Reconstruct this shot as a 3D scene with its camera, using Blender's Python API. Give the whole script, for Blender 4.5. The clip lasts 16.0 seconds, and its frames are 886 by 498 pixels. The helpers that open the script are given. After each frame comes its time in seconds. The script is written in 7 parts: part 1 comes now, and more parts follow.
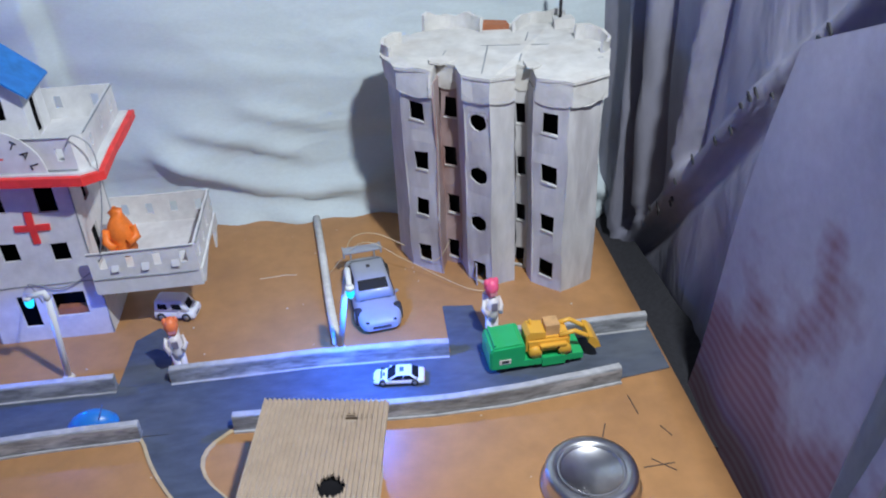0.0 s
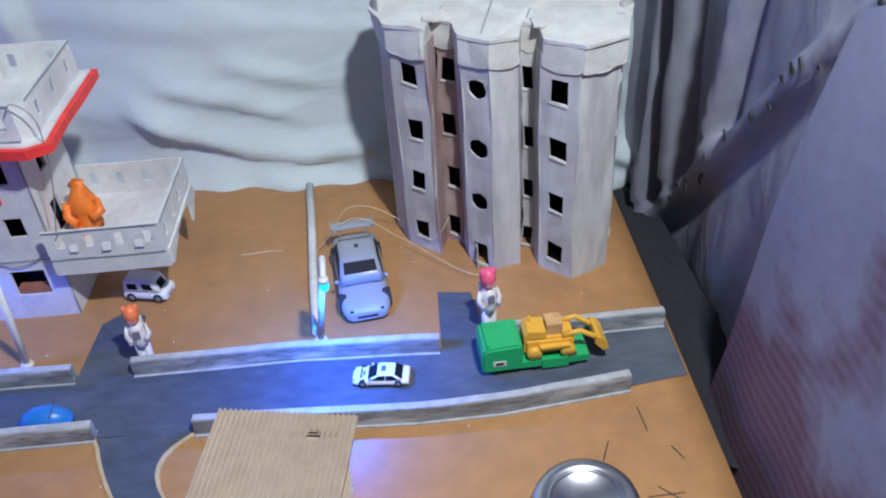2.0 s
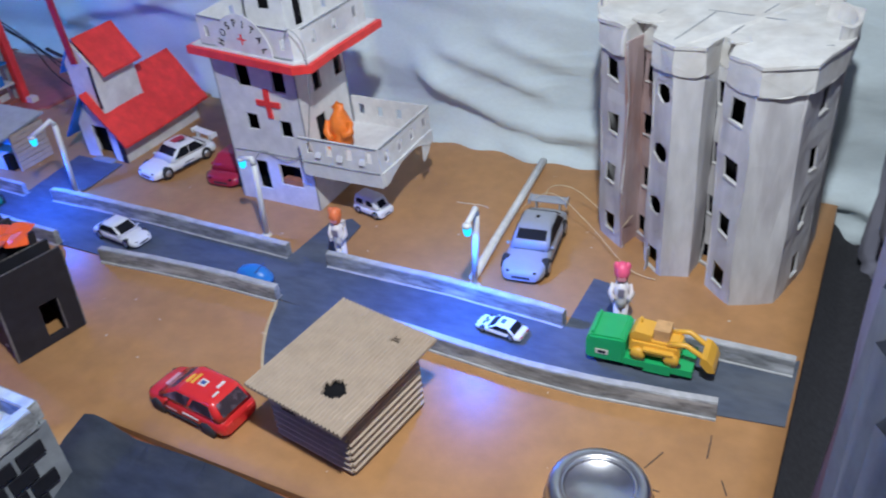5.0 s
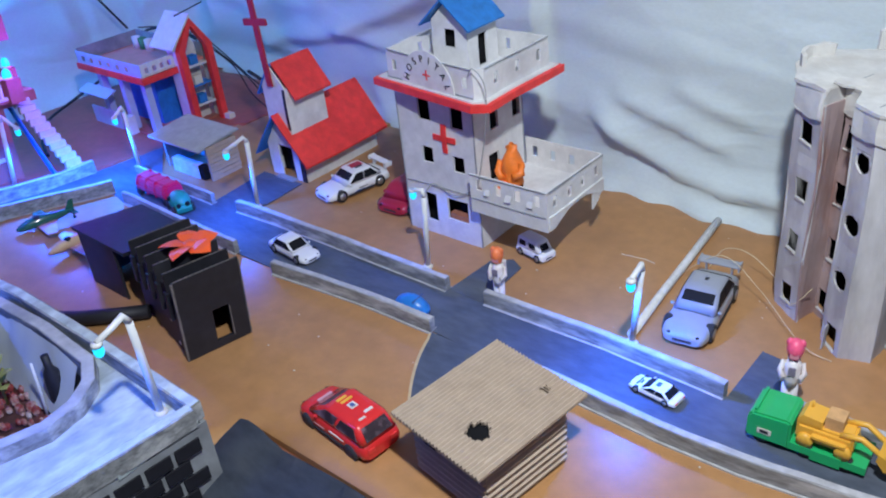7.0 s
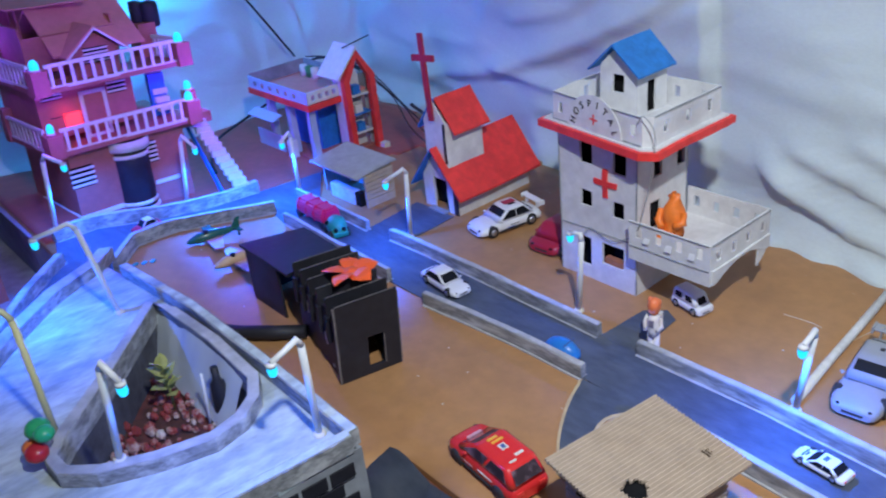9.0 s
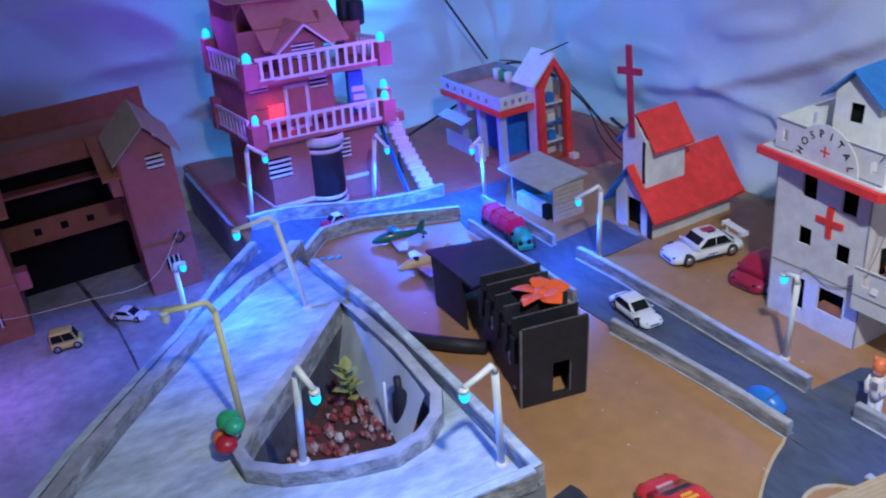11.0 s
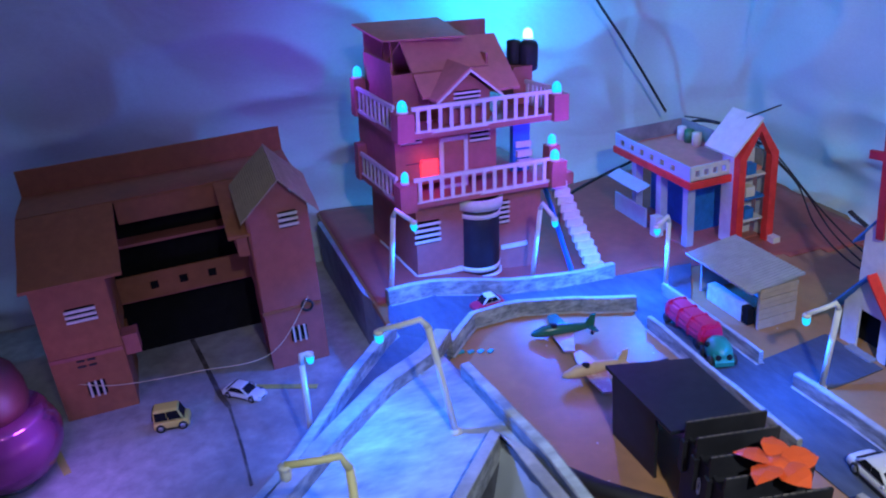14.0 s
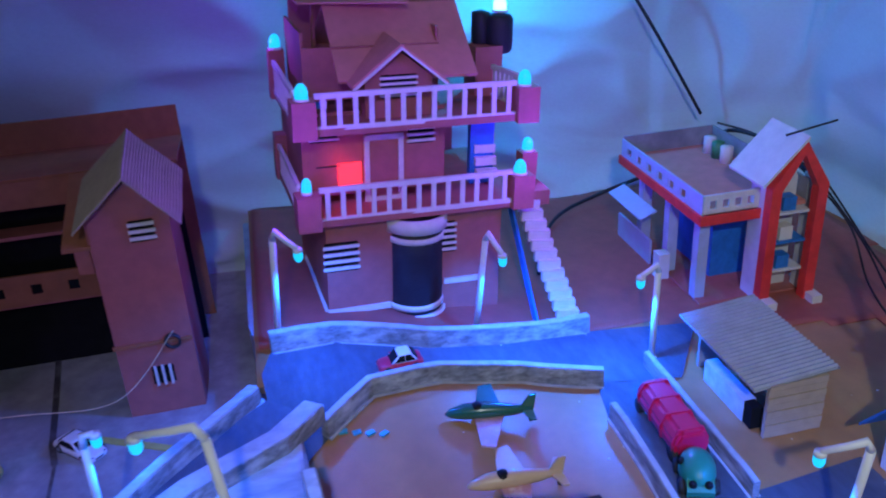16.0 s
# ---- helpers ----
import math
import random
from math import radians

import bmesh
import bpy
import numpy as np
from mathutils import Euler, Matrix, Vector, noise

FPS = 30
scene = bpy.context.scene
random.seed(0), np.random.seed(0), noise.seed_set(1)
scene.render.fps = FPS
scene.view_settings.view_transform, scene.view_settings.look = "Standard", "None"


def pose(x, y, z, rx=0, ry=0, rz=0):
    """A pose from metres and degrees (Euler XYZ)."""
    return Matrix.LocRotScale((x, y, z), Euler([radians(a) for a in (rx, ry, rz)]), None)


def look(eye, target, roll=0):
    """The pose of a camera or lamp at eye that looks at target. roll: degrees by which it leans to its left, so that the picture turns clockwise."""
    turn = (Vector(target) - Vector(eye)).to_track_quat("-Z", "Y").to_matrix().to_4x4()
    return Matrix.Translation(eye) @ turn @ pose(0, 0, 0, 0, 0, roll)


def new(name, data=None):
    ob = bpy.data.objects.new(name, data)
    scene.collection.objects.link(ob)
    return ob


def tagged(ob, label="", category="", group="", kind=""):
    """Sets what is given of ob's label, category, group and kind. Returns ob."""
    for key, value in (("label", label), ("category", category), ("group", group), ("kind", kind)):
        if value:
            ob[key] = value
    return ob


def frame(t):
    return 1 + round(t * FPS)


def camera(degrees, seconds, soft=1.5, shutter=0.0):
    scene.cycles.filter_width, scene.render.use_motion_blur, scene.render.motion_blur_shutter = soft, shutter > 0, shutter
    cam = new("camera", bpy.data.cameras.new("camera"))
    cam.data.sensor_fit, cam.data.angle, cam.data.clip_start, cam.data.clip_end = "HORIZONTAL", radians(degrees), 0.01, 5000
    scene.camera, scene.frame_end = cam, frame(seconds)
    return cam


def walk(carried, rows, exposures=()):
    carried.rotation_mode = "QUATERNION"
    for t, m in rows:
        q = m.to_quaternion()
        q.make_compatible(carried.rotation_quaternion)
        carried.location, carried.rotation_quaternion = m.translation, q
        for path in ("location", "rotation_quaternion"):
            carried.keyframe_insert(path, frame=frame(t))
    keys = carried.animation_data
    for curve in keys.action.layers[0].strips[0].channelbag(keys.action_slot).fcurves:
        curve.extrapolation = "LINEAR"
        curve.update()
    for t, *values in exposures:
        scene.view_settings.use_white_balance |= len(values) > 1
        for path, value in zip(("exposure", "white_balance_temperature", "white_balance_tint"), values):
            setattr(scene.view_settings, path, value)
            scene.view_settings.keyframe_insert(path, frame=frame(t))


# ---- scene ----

U = 0.01  # the model village is laid out in centimetres

# ---- camera: seconds, place in cm, turn in degrees
cam = camera(56.16, 16.0, soft=2.0, shutter=0.35)
PATH = [
    (0.0, -8.49, -84.13, 71.13, 56.94, 2.24, -7.14),
    (0.5, -7.94, -81.19, 72.07, 56.42, 2.22, -7.72),
    (1.0, -5.07, -78.77, 71.03, 55.16, 2.46, -7.98),
    (1.5, -2.38, -75.59, 68.51, 54.48, 3.48, -7.37),
    (2.0, -0.88, -71.25, 68.8, 52.62, 3.13, -4.06),
    (2.5, 0.93, -69.91, 67.78, 53.93, 0.95, 0.72),
    (3.0, 3.37, -73.49, 69.29, 52.77, -0.85, 2.4),
    (3.5, 11.88, -75.11, 68.89, 54.58, 2.1, 8.63),
    (4.0, 21.25, -75.73, 68.96, 55.38, 1.55, 16.5),
    (4.5, 27.17, -76.93, 68.06, 55.53, 4.81, 23.89),
    (5.0, 27.88, -76.38, 68.27, 55.3, 4.94, 26.89),
    (5.2, 28.01, -75.84, 68.08, 55.72, 5.48, 29.76),
    (7.3, 26.43, -75.73, 68.91, 59.56, 5.35, 39.62),
    (7.5, 26.13, -75.52, 69.14, 60.02, 5.29, 39.84),
    (8.0, 25.18, -75.82, 69.77, 60.83, 4.98, 41.69),
    (8.5, 23.89, -76.99, 70.39, 61.33, 5.16, 45.32),
    (9.0, 23.13, -78.8, 70.67, 61.87, 5.8, 48.84),
    (9.5, 22.33, -79.92, 70.8, 62.25, 6.32, 52.36),
    (11.8, 7.94, -79.62, 71.78, 63.3, 5.15, 63.51),
    (12.0, 5.39, -79.78, 71.91, 63.44, 4.58, 63.9),
    (12.5, -1.96, -82.31, 73.11, 64.39, 3.01, 66.13),
    (13.0, -7.55, -84.2, 73.39, 67.06, 3.91, 65.79),
    (13.5, -10.31, -84.05, 73.32, 66.29, 3.37, 67.59),
    (14.0, -13.91, -75.31, 70.92, 65.35, 4.95, 70.15),
    (14.5, -17.58, -61.69, 70.01, 65.59, 2.97, 75.32),
    (15.0, -22.61, -54.8, 66.67, 63.56, 2.83, 79.98),
    (15.5, -31.49, -52.02, 65.96, 64.17, 1.75, 76.92),
    (16.0, -41.15, -43.93, 62.44, 63.98, 3.13, 76.9),
]
walk(cam, [(t, pose(x * U, y * U, z * U, rx, ry, rz)) for t, x, y, z, rx, ry, rz in PATH],
     exposures=[(0.0, 0.0), (7.3, 0.0), (9.5, -0.10), (12.0, -0.12), (13.5, -0.15), (14.5, -0.32), (16.0, -0.48)])

# ---- light
world = bpy.data.worlds.new("room")
scene.world = world
world.use_nodes = True
world.node_tree.nodes["Background"].inputs[0].default_value = (0.55, 0.63, 1.0, 1)
world.node_tree.nodes["Background"].inputs[1].default_value = 0.16


def lamp_light(name, x, y, z, power, colour, radius):
    data = bpy.data.lights.new(name, "POINT")
    data.energy, data.color, data.shadow_soft_size = power, colour, radius * U
    ob = new(name, data)
    ob.location = (x * U, y * U, z * U)
    return ob


def down_light(name, x, y, z, power, colour, radius, cone=158, aim=None):
    """A led that shines downwards."""
    data = bpy.data.lights.new(name, "SPOT")
    data.energy, data.color, data.shadow_soft_size, data.spot_size, data.spot_blend = power, colour, radius * U, radians(cone), 0.5
    ob = new(name, data)
    ob.location = (x * U, y * U, z * U)
    if aim:
        ob.matrix_world = look((x * U, y * U, z * U), (aim[0] * U, aim[1] * U, aim[2] * U))
    return ob


spot = bpy.data.lights.new("shaded_bulb_light", "SPOT")
spot.energy, spot.color, spot.shadow_soft_size, spot.spot_size, spot.spot_blend = 74.0, (0.86, 0.93, 1.0), 3.0 * U, radians(114), 1.0
bulb = new("shaded_bulb_light", spot)
bulb.matrix_world = look((0.24, -0.56, 1.18), (-0.30, 0.10, 0.0))


# ---- materials
def mat(name, colour, rough=0.7, metal=0.0, vary=0.25, grain=60.0, stain=None, amount=0.5, stain_size=9.0,
        bump=0.15, coat=0.0, glow=None, power=0.0, island=0.0, trans=0.0, crease=0.0, stretch=(1, 1, 1)):
    """A surface with fine grain, a second larger variation, wear of its own colour and fine relief."""
    m = bpy.data.materials.new(name)
    m.use_nodes = True
    nt = m.node_tree
    b = nt.nodes["Principled BSDF"]
    L = nt.links
    tc = nt.nodes.new("ShaderNodeTexCoord")
    mp = nt.nodes.new("ShaderNodeMapping")
    mp.inputs["Scale"].default_value = stretch
    L.new(tc.outputs["Object"], mp.inputs[0])

    def tex(scale, detail):
        n = nt.nodes.new("ShaderNodeTexNoise")
        n.inputs["Scale"].default_value, n.inputs["Detail"].default_value = scale, detail
        n.inputs["Roughness"].default_value = 0.6
        L.new(mp.outputs[0], n.inputs["Vector"])
        return n

    fine, wide = tex(grain, 5), tex(stain_size, 4)

    def mix(fac, a, c):
        n = nt.nodes.new("ShaderNodeMix")
        n.data_type = "RGBA"
        if isinstance(fac, float):
            n.inputs[0].default_value = fac
        else:
            L.new(fac, n.inputs[0])
        for sock, v in ((n.inputs[6], a), (n.inputs[7], c)):
            if isinstance(v, tuple):
                sock.default_value = (*v, 1)
            else:
                L.new(v, sock)
        return n.outputs[2]

    def ramp(out, lo, hi):
        n = nt.nodes.new("ShaderNodeMapRange")
        n.inputs[1].default_value, n.inputs[2].default_value = lo, hi
        L.new(out, n.inputs[0])
        return n.outputs[0]

    dark = tuple(c * (1 - vary) for c in colour)
    light = tuple(min(1, c * (1 + 0.5 * vary)) for c in colour)
    col = mix(ramp(fine.outputs[0], 0.3, 0.7), dark, light)
    second = stain if stain else tuple(c * (1 - 0.6 * vary) for c in colour)
    fac = nt.nodes.new("ShaderNodeMath")
    fac.operation = "MULTIPLY"
    L.new(ramp(wide.outputs[0], 0.48, 0.72), fac.inputs[0])
    fac.inputs[1].default_value = amount
    col = mix(fac.outputs[0], col, second)
    if island:
        info = nt.nodes.new("ShaderNodeObjectInfo")
        f = nt.nodes.new("ShaderNodeMath")
        f.operation = "MULTIPLY"
        L.new(info.outputs["Random"], f.inputs[0])
        f.inputs[1].default_value = island
        col = mix(f.outputs[0], col, tuple(c * 0.5 for c in colour))
    L.new(col, b.inputs["Base Color"])
    b.inputs["Roughness"].default_value = rough
    L.new(ramp(wide.outputs[0], 0.2, 0.8), nt.nodes.new("ShaderNodeMath").inputs[0])
    b.inputs["Metallic"].default_value = metal
    b.inputs["Coat Weight"].default_value = coat
    b.inputs["Transmission Weight"].default_value = trans
    if bump:
        bp = nt.nodes.new("ShaderNodeBump")
        bp.inputs["Strength"].default_value, bp.inputs["Distance"].default_value = bump, 0.002
        L.new(fine.outputs[0], bp.inputs["Height"])
        L.new(bp.outputs[0], b.inputs["Normal"])
    if crease:
        cn = tex(crease, 3)
        cn.inputs["Distortion"].default_value = 0.8
        cb = nt.nodes.new("ShaderNodeBump")
        cb.inputs["Strength"].default_value, cb.inputs["Distance"].default_value = 0.55, 0.02
        L.new(cn.outputs[0], cb.inputs["Height"])
        if bump:
            L.new(bp.outputs[0], cb.inputs["Normal"])
        L.new(cb.outputs[0], b.inputs["Normal"])
    if glow:
        b.inputs["Emission Color"].default_value = (*glow, 1)
        b.inputs["Emission Strength"].default_value = power
    return m


BOARD = mat("board_cardboard", (0.44, 0.225, 0.09), 0.44, vary=0.12, grain=40, stain=(0.30, 0.15, 0.065), amount=0.6, stain_size=7, bump=0.12)
BOARD.node_tree.nodes["Principled BSDF"].inputs["Specular IOR Level"].default_value = 0.5
ROAD = mat("road_paint", (0.072, 0.088, 0.122), 0.75, vary=0.28, grain=55, stain=(0.15, 0.16, 0.175), amount=0.5, stain_size=11, stretch=(0.5, 1.2, 1))
EDGE = mat("bare_cardboard_edge", (0.55, 0.42, 0.24), 0.8, vary=0.2)
KERB = mat("kerb_grey_paint", (0.27, 0.28, 0.29), 0.85, vary=0.5, grain=90, stain=(0.60, 0.61, 0.62), amount=0.9, stain_size=34, stretch=(0.45, 0.9, 1.8), bump=0.3)
KERBTOP = mat("kerb_cut_edge", (0.46, 0.46, 0.46), 0.8, vary=0.3)
WHITE = mat("white_painted_card", (0.70, 0.70, 0.70), 0.65, vary=0.12, grain=55, stain=(0.46, 0.45, 0.47), amount=0.6, stain_size=14)
TOWERW = mat("grubby_white_paper", (0.55, 0.54, 0.54), 0.75, vary=0.2, grain=50, stain=(0.33, 0.30, 0.31), amount=0.9, stain_size=17, stretch=(1, 1, 0.28), bump=0.3)
RECESS = mat("bare_mauve_card", (0.40, 0.30, 0.29), 0.8, vary=0.2, grain=40, stain=(0.30, 0.13, 0.09), amount=0.8, stain_size=14, stretch=(1, 1, 0.5))
CRUST = mat("torn_white_plaster", (0.62, 0.61, 0.58), 0.85, vary=0.18, grain=35, stain=(0.46, 0.41, 0.36), amount=0.55, stain_size=16, bump=0.4)
# near-black colour that stands in for shade inside rooms and openings
INSIDE = mat("inside_shade_black", (0.012, 0.012, 0.014), 1.0, bump=0)
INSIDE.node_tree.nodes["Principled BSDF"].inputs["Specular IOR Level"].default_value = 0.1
RED = mat("red_poster_paint", (0.88, 0.05, 0.045), 0.55, vary=0.2, grain=50, stain=(0.55, 0.02, 0.02), amount=0.5, stain_size=16)
BLUEP = mat("blue_poster_paint", (0.02, 0.20, 0.60), 0.55, vary=0.25, stain=(0.01, 0.11, 0.40), amount=0.5, stain_size=20)
INK = mat("black_ink", (0.03, 0.03, 0.035), 0.7)
BLACK = mat("black_card", (0.013, 0.013, 0.019), 0.6, vary=0.3, stain=(0.05, 0.05, 0.06), amount=0.5)
BLACKEDGE = mat("worn_black_card_edge", (0.16, 0.14, 0.13), 0.85, vary=0.4)
PINK = mat("terracotta_card", (0.44, 0.135, 0.115), 0.75, vary=0.12, stain=(0.27, 0.10, 0.085), amount=0.5, stain_size=10)
SALMON = mat("salmon_roof_card", (0.70, 0.26, 0.225), 0.75, vary=0.1, stain=(0.45, 0.17, 0.14), amount=0.4)
BROWN = mat("brown_roof_card", (0.38, 0.135, 0.06), 0.8, vary=0.15, stain=(0.22, 0.095, 0.05), amount=0.5, stain_size=8)
CREAM = mat("cream_strip", (0.72, 0.68, 0.60), 0.7, vary=0.1)
CORR = mat("corrugated_cardboard", (0.46, 0.365, 0.28), 0.85, vary=0.12, stain=(0.40, 0.28, 0.17), amount=0.3)
CLOTH = mat("white_bedsheet", (0.60, 0.68, 0.70), 0.9, vary=0.05, grain=200, stain=(0.43, 0.50, 0.53), amount=0.5, stain_size=3, bump=0.1, crease=4.5, stretch=(0.6, 0.6, 1.3))
CLOTH2 = mat("grey_tarpaulin", (0.28, 0.28, 0.34), 0.7, vary=0.1, grain=60, stain=(0.20, 0.20, 0.27), amount=0.7, stain_size=5, bump=0.15, crease=10.0, stretch=(1, 1, 0.4))
YARD = mat("grey_yard_paint", (0.42, 0.40, 0.40), 0.85, vary=0.25, grain=40, stain=(0.17, 0.16, 0.17), amount=0.8, stain_size=6)
DECK = mat("pale_deck_paint", (0.54, 0.62, 0.62), 0.75, vary=0.42, grain=30, stain=(0.17, 0.24, 0.32), amount=0.95, stain_size=9, stretch=(1.4, 0.6, 1), bump=0.3)
WALLG = mat("wall_grey_wash", (0.30, 0.32, 0.34), 0.85, vary=0.3, grain=25, stain=(0.12, 0.13, 0.15), amount=0.7, stain_size=10)
STRAW = mat("white_straw", (0.74, 0.76, 0.78), 0.4, vary=0.05)
YELLOWS = mat("yellow_straw", (0.74, 0.70, 0.36), 0.4, vary=0.05)
LEDBODY = mat("blue_led_lens", (0.02, 0.16, 0.25), 0.25, glow=(0.01, 0.55, 1.0), power=1.7, vary=0.0)
LEDCORE = mat("white_hot_led", (0.1, 0.3, 0.35), 0.25, glow=(0.25, 0.9, 1.0), power=5.0, vary=0.0)
REDLED = mat("red_lit_window", (0.8, 0.05, 0.05), 0.5, glow=(1.0, 0.03, 0.05), power=2.6, vary=0.0)
STEEL = mat("brushed_steel", (0.62, 0.62, 0.64), 0.28, metal=1.0, vary=0.1, stain=(0.45, 0.45, 0.47), amount=0.3, bump=0.05)
TYRE = mat("black_rubber", (0.025, 0.025, 0.027), 0.75)
GLASSD = mat("tinted_car_window", (0.010, 0.011, 0.014), 0.5, vary=0.1, bump=0)
GLASSD.node_tree.nodes["Principled BSDF"].inputs["Specular IOR Level"].default_value = 0.12
CHROME = mat("grey_hub", (0.45, 0.45, 0.47), 0.35, metal=0.8, vary=0.1)


def paint(name, c, rough=0.3, stain=None):
    return mat(name, c, rough, vary=0.06, coat=0.4, bump=0.03, stain=stain, amount=0.4)


# ---- mesh helpers, all in cm
def G(x, y):
    """Height of the village board, which rises gently in its south-west."""
    def s(u):
        u = min(1, max(0, u))
        return u * u * (3 - 2 * u)
    return 6.0 * s((-6 - y) / 44) * s((-103 - x) / 27)


def box(bm, x0, x1, y0, y1, z0, z1):
    v = [bm.verts.new((x, y, z)) for z in (z0, z1) for y in (y0, y1) for x in (x0, x1)]
    for q in ((0, 2, 3, 1), (4, 5, 7, 6), (0, 1, 5, 4), (2, 6, 7, 3), (0, 4, 6, 2), (1, 3, 7, 5)):
        bm.faces.new([v[i] for i in q])
    return bm


def extrude(bm, pts, put):
    """A solid between two copies of an outline; put(p, k) gives the corner at end k."""
    a = [bm.verts.new(put(p, 0)) for p in pts]
    b = [bm.verts.new(put(p, 1)) for p in pts]
    n = len(pts)
    bm.faces.new(a[::-1])
    bm.faces.new(b)
    for i in range(n):
        bm.faces.new((a[i], a[(i + 1) % n], b[(i + 1) % n], b[i]))
    return bm


def prism(bm, pts, z0, z1):
    return extrude(bm, pts, lambda p, k: (p[0], p[1], (z0, z1)[k]))


def prism_x(bm, pts, x0, x1):
    return extrude(bm, pts, lambda p, k: ((x0, x1)[k], p[0], p[1]))


def prism_y(bm, pts, y0, y1):
    return extrude(bm, pts, lambda p, k: (p[0], (y0, y1)[k], p[1]))


def tube(bm, path, r, n=8, caps=True):
    rings = []
    for i, p in enumerate(path):
        p = Vector(p)
        d = Vector(path[min(i + 1, len(path) - 1)]) - Vector(path[max(i - 1, 0)])
        q = d.to_track_quat("Z", "Y")
        rr = r[i] if isinstance(r, (list, tuple)) else r
        rings.append([bm.verts.new(p + q @ Vector((rr * math.cos(a * math.tau / n), rr * math.sin(a * math.tau / n), 0))) for a in range(n)])
    for a, b in zip(rings, rings[1:]):
        for i in range(n):
            bm.faces.new((a[i], a[(i + 1) % n], b[(i + 1) % n], b[i])).smooth = True
    if caps:
        bm.faces.new(rings[0][::-1])
        bm.faces.new(rings[-1])
    return bm


def lathe(bm, profile, c=(0, 0, 0), n=24, smooth=True):
    rings = []
    for r, z in profile:
        if r < 1e-4:
            rings.append([bm.verts.new((c[0], c[1], c[2] + z))])
        else:
            rings.append([bm.verts.new((c[0] + r * math.cos(a * math.tau / n), c[1] + r * math.sin(a * math.tau / n), c[2] + z)) for a in range(n)])
    for a, b in zip(rings, rings[1:]):
        for i in range(n):
            q = [a[i % len(a)], a[(i + 1) % len(a)], b[(i + 1) % len(b)], b[i % len(b)]]
            q = list(dict.fromkeys(q))
            if len(q) > 2:
                bm.faces.new(q).smooth = smooth
    return bm


def ball(bm, c, r, n=10, squash=1.0):
    prof = [(r * math.sin(k * math.pi / n), -r * squash * math.cos(k * math.pi / n)) for k in range(n + 1)]
    prof[0], prof[-1] = (0, prof[0][1]), (0, prof[-1][1])
    return lathe(bm, prof, c, max(8, n + 4))


def panel(bm, w, h, t, holes=()):
    """A card of width w (x), height h (z) and thickness t (y, from 0 back to t) with openings (x0, x1, z0, z1[, 'round'])."""
    xs = sorted({0, w, *[v for o in holes for v in o[:2]]})
    zs = sorted({0, h, *[v for o in holes for v in o[2:4]]})
    cell = {}
    for i in range(len(xs) - 1):
        for j in range(len(zs) - 1):
            cx, cz = (xs[i] + xs[i + 1]) / 2, (zs[j] + zs[j + 1]) / 2
            cell[i, j] = not any(o[0] < cx < o[1] and o[2] < cz < o[3] for o in holes)
    vs = {}

    def v(x, y, z):
        k = (round(x, 4), round(y, 4), round(z, 4))
        if k not in vs:
            vs[k] = bm.verts.new(k)
        return vs[k]

    for (i, j), solid in cell.items():
        if not solid:
            continue
        x0, x1, z0, z1 = xs[i], xs[i + 1], zs[j], zs[j + 1]
        bm.faces.new((v(x0, 0, z0), v(x1, 0, z0), v(x1, 0, z1), v(x0, 0, z1)))
        bm.faces.new((v(x0, t, z1), v(x1, t, z1), v(x1, t, z0), v(x0, t, z0)))
        for di, dj, a, b in ((-1, 0, (x0, z1), (x0, z0)), (1, 0, (x1, z0), (x1, z1)), (0, -1, (x0, z0), (x1, z0)), (0, 1, (x1, z1), (x0, z1))):
            if not cell.get((i + di, j + dj), False):
                bm.faces.new((v(a[0], 0, a[1]), v(a[0], t, a[1]), v(b[0], t, b[1]), v(b[0], 0, b[1])))
    for o in holes:
        if len(o) > 4:
            cx, cz, rx, rz = (o[0] + o[1]) / 2, (o[2] + o[3]) / 2, (o[1] - o[0]) / 2, (o[3] - o[2]) / 2
            for k in range(16):
                q = []
                for a in (k, k + 1):
                    c, s = math.cos(a * math.tau / 16), math.sin(a * math.tau / 16)
                    m = max(abs(c), abs(s))
                    jag = 0.86 + 0.08 * ((a * 7) % 5) / 4
                    q.append(((cx + rx * c / m, cz + rz * s / m), (cx + rx * c * jag, cz + rz * s * jag)))
                (A, a), (B, b) = q
                bm.faces.new([bm.verts.new((p[0], 0, p[1])) for p in (A, B, b, a)])
                bm.faces.new([bm.verts.new((p[0], y, p[1])) for p, y in ((a, 0), (b, 0), (b, t), (a, t))])
    return bm


def move(bm, m, start=0):
    bmesh.ops.transform(bm, matrix=m, verts=list(bm.verts)[start:])
    return bm


def wallpanel(a, b, z, h, t=0.3, holes=(), flip=False):
    """A card wall standing between two plan points; its outside is on the right of a to b."""
    bm = bmesh.new()
    d = Vector((b[0] - a[0], b[1] - a[1]))
    panel(bm, d.length, h, t, holes)
    bmesh.ops.remove_doubles(bm, verts=bm.verts, dist=0.001)
    return move(bm, pose(a[0], a[1], z, 0, 0, math.degrees(math.atan2(d.y, d.x))))


def thing(name, x=0, y=0, z=0, rx=0, ry=0, rz=0, label="", category="", group="", kind=""):
    ob = new(name)
    ob.empty_display_size = 0.02
    ob.matrix_world = pose(x * U, y * U, z * U, rx, ry, rz)
    return tagged(ob, label, category, group, kind)


def mesh_of(name, bm, material):
    for vert in bm.verts:
        vert.co *= U
    me = bpy.data.meshes.new(name)
    bmesh.ops.recalc_face_normals(bm, faces=bm.faces)
    bm.to_mesh(me)
    bm.free()
    me.materials.append(material)
    return me


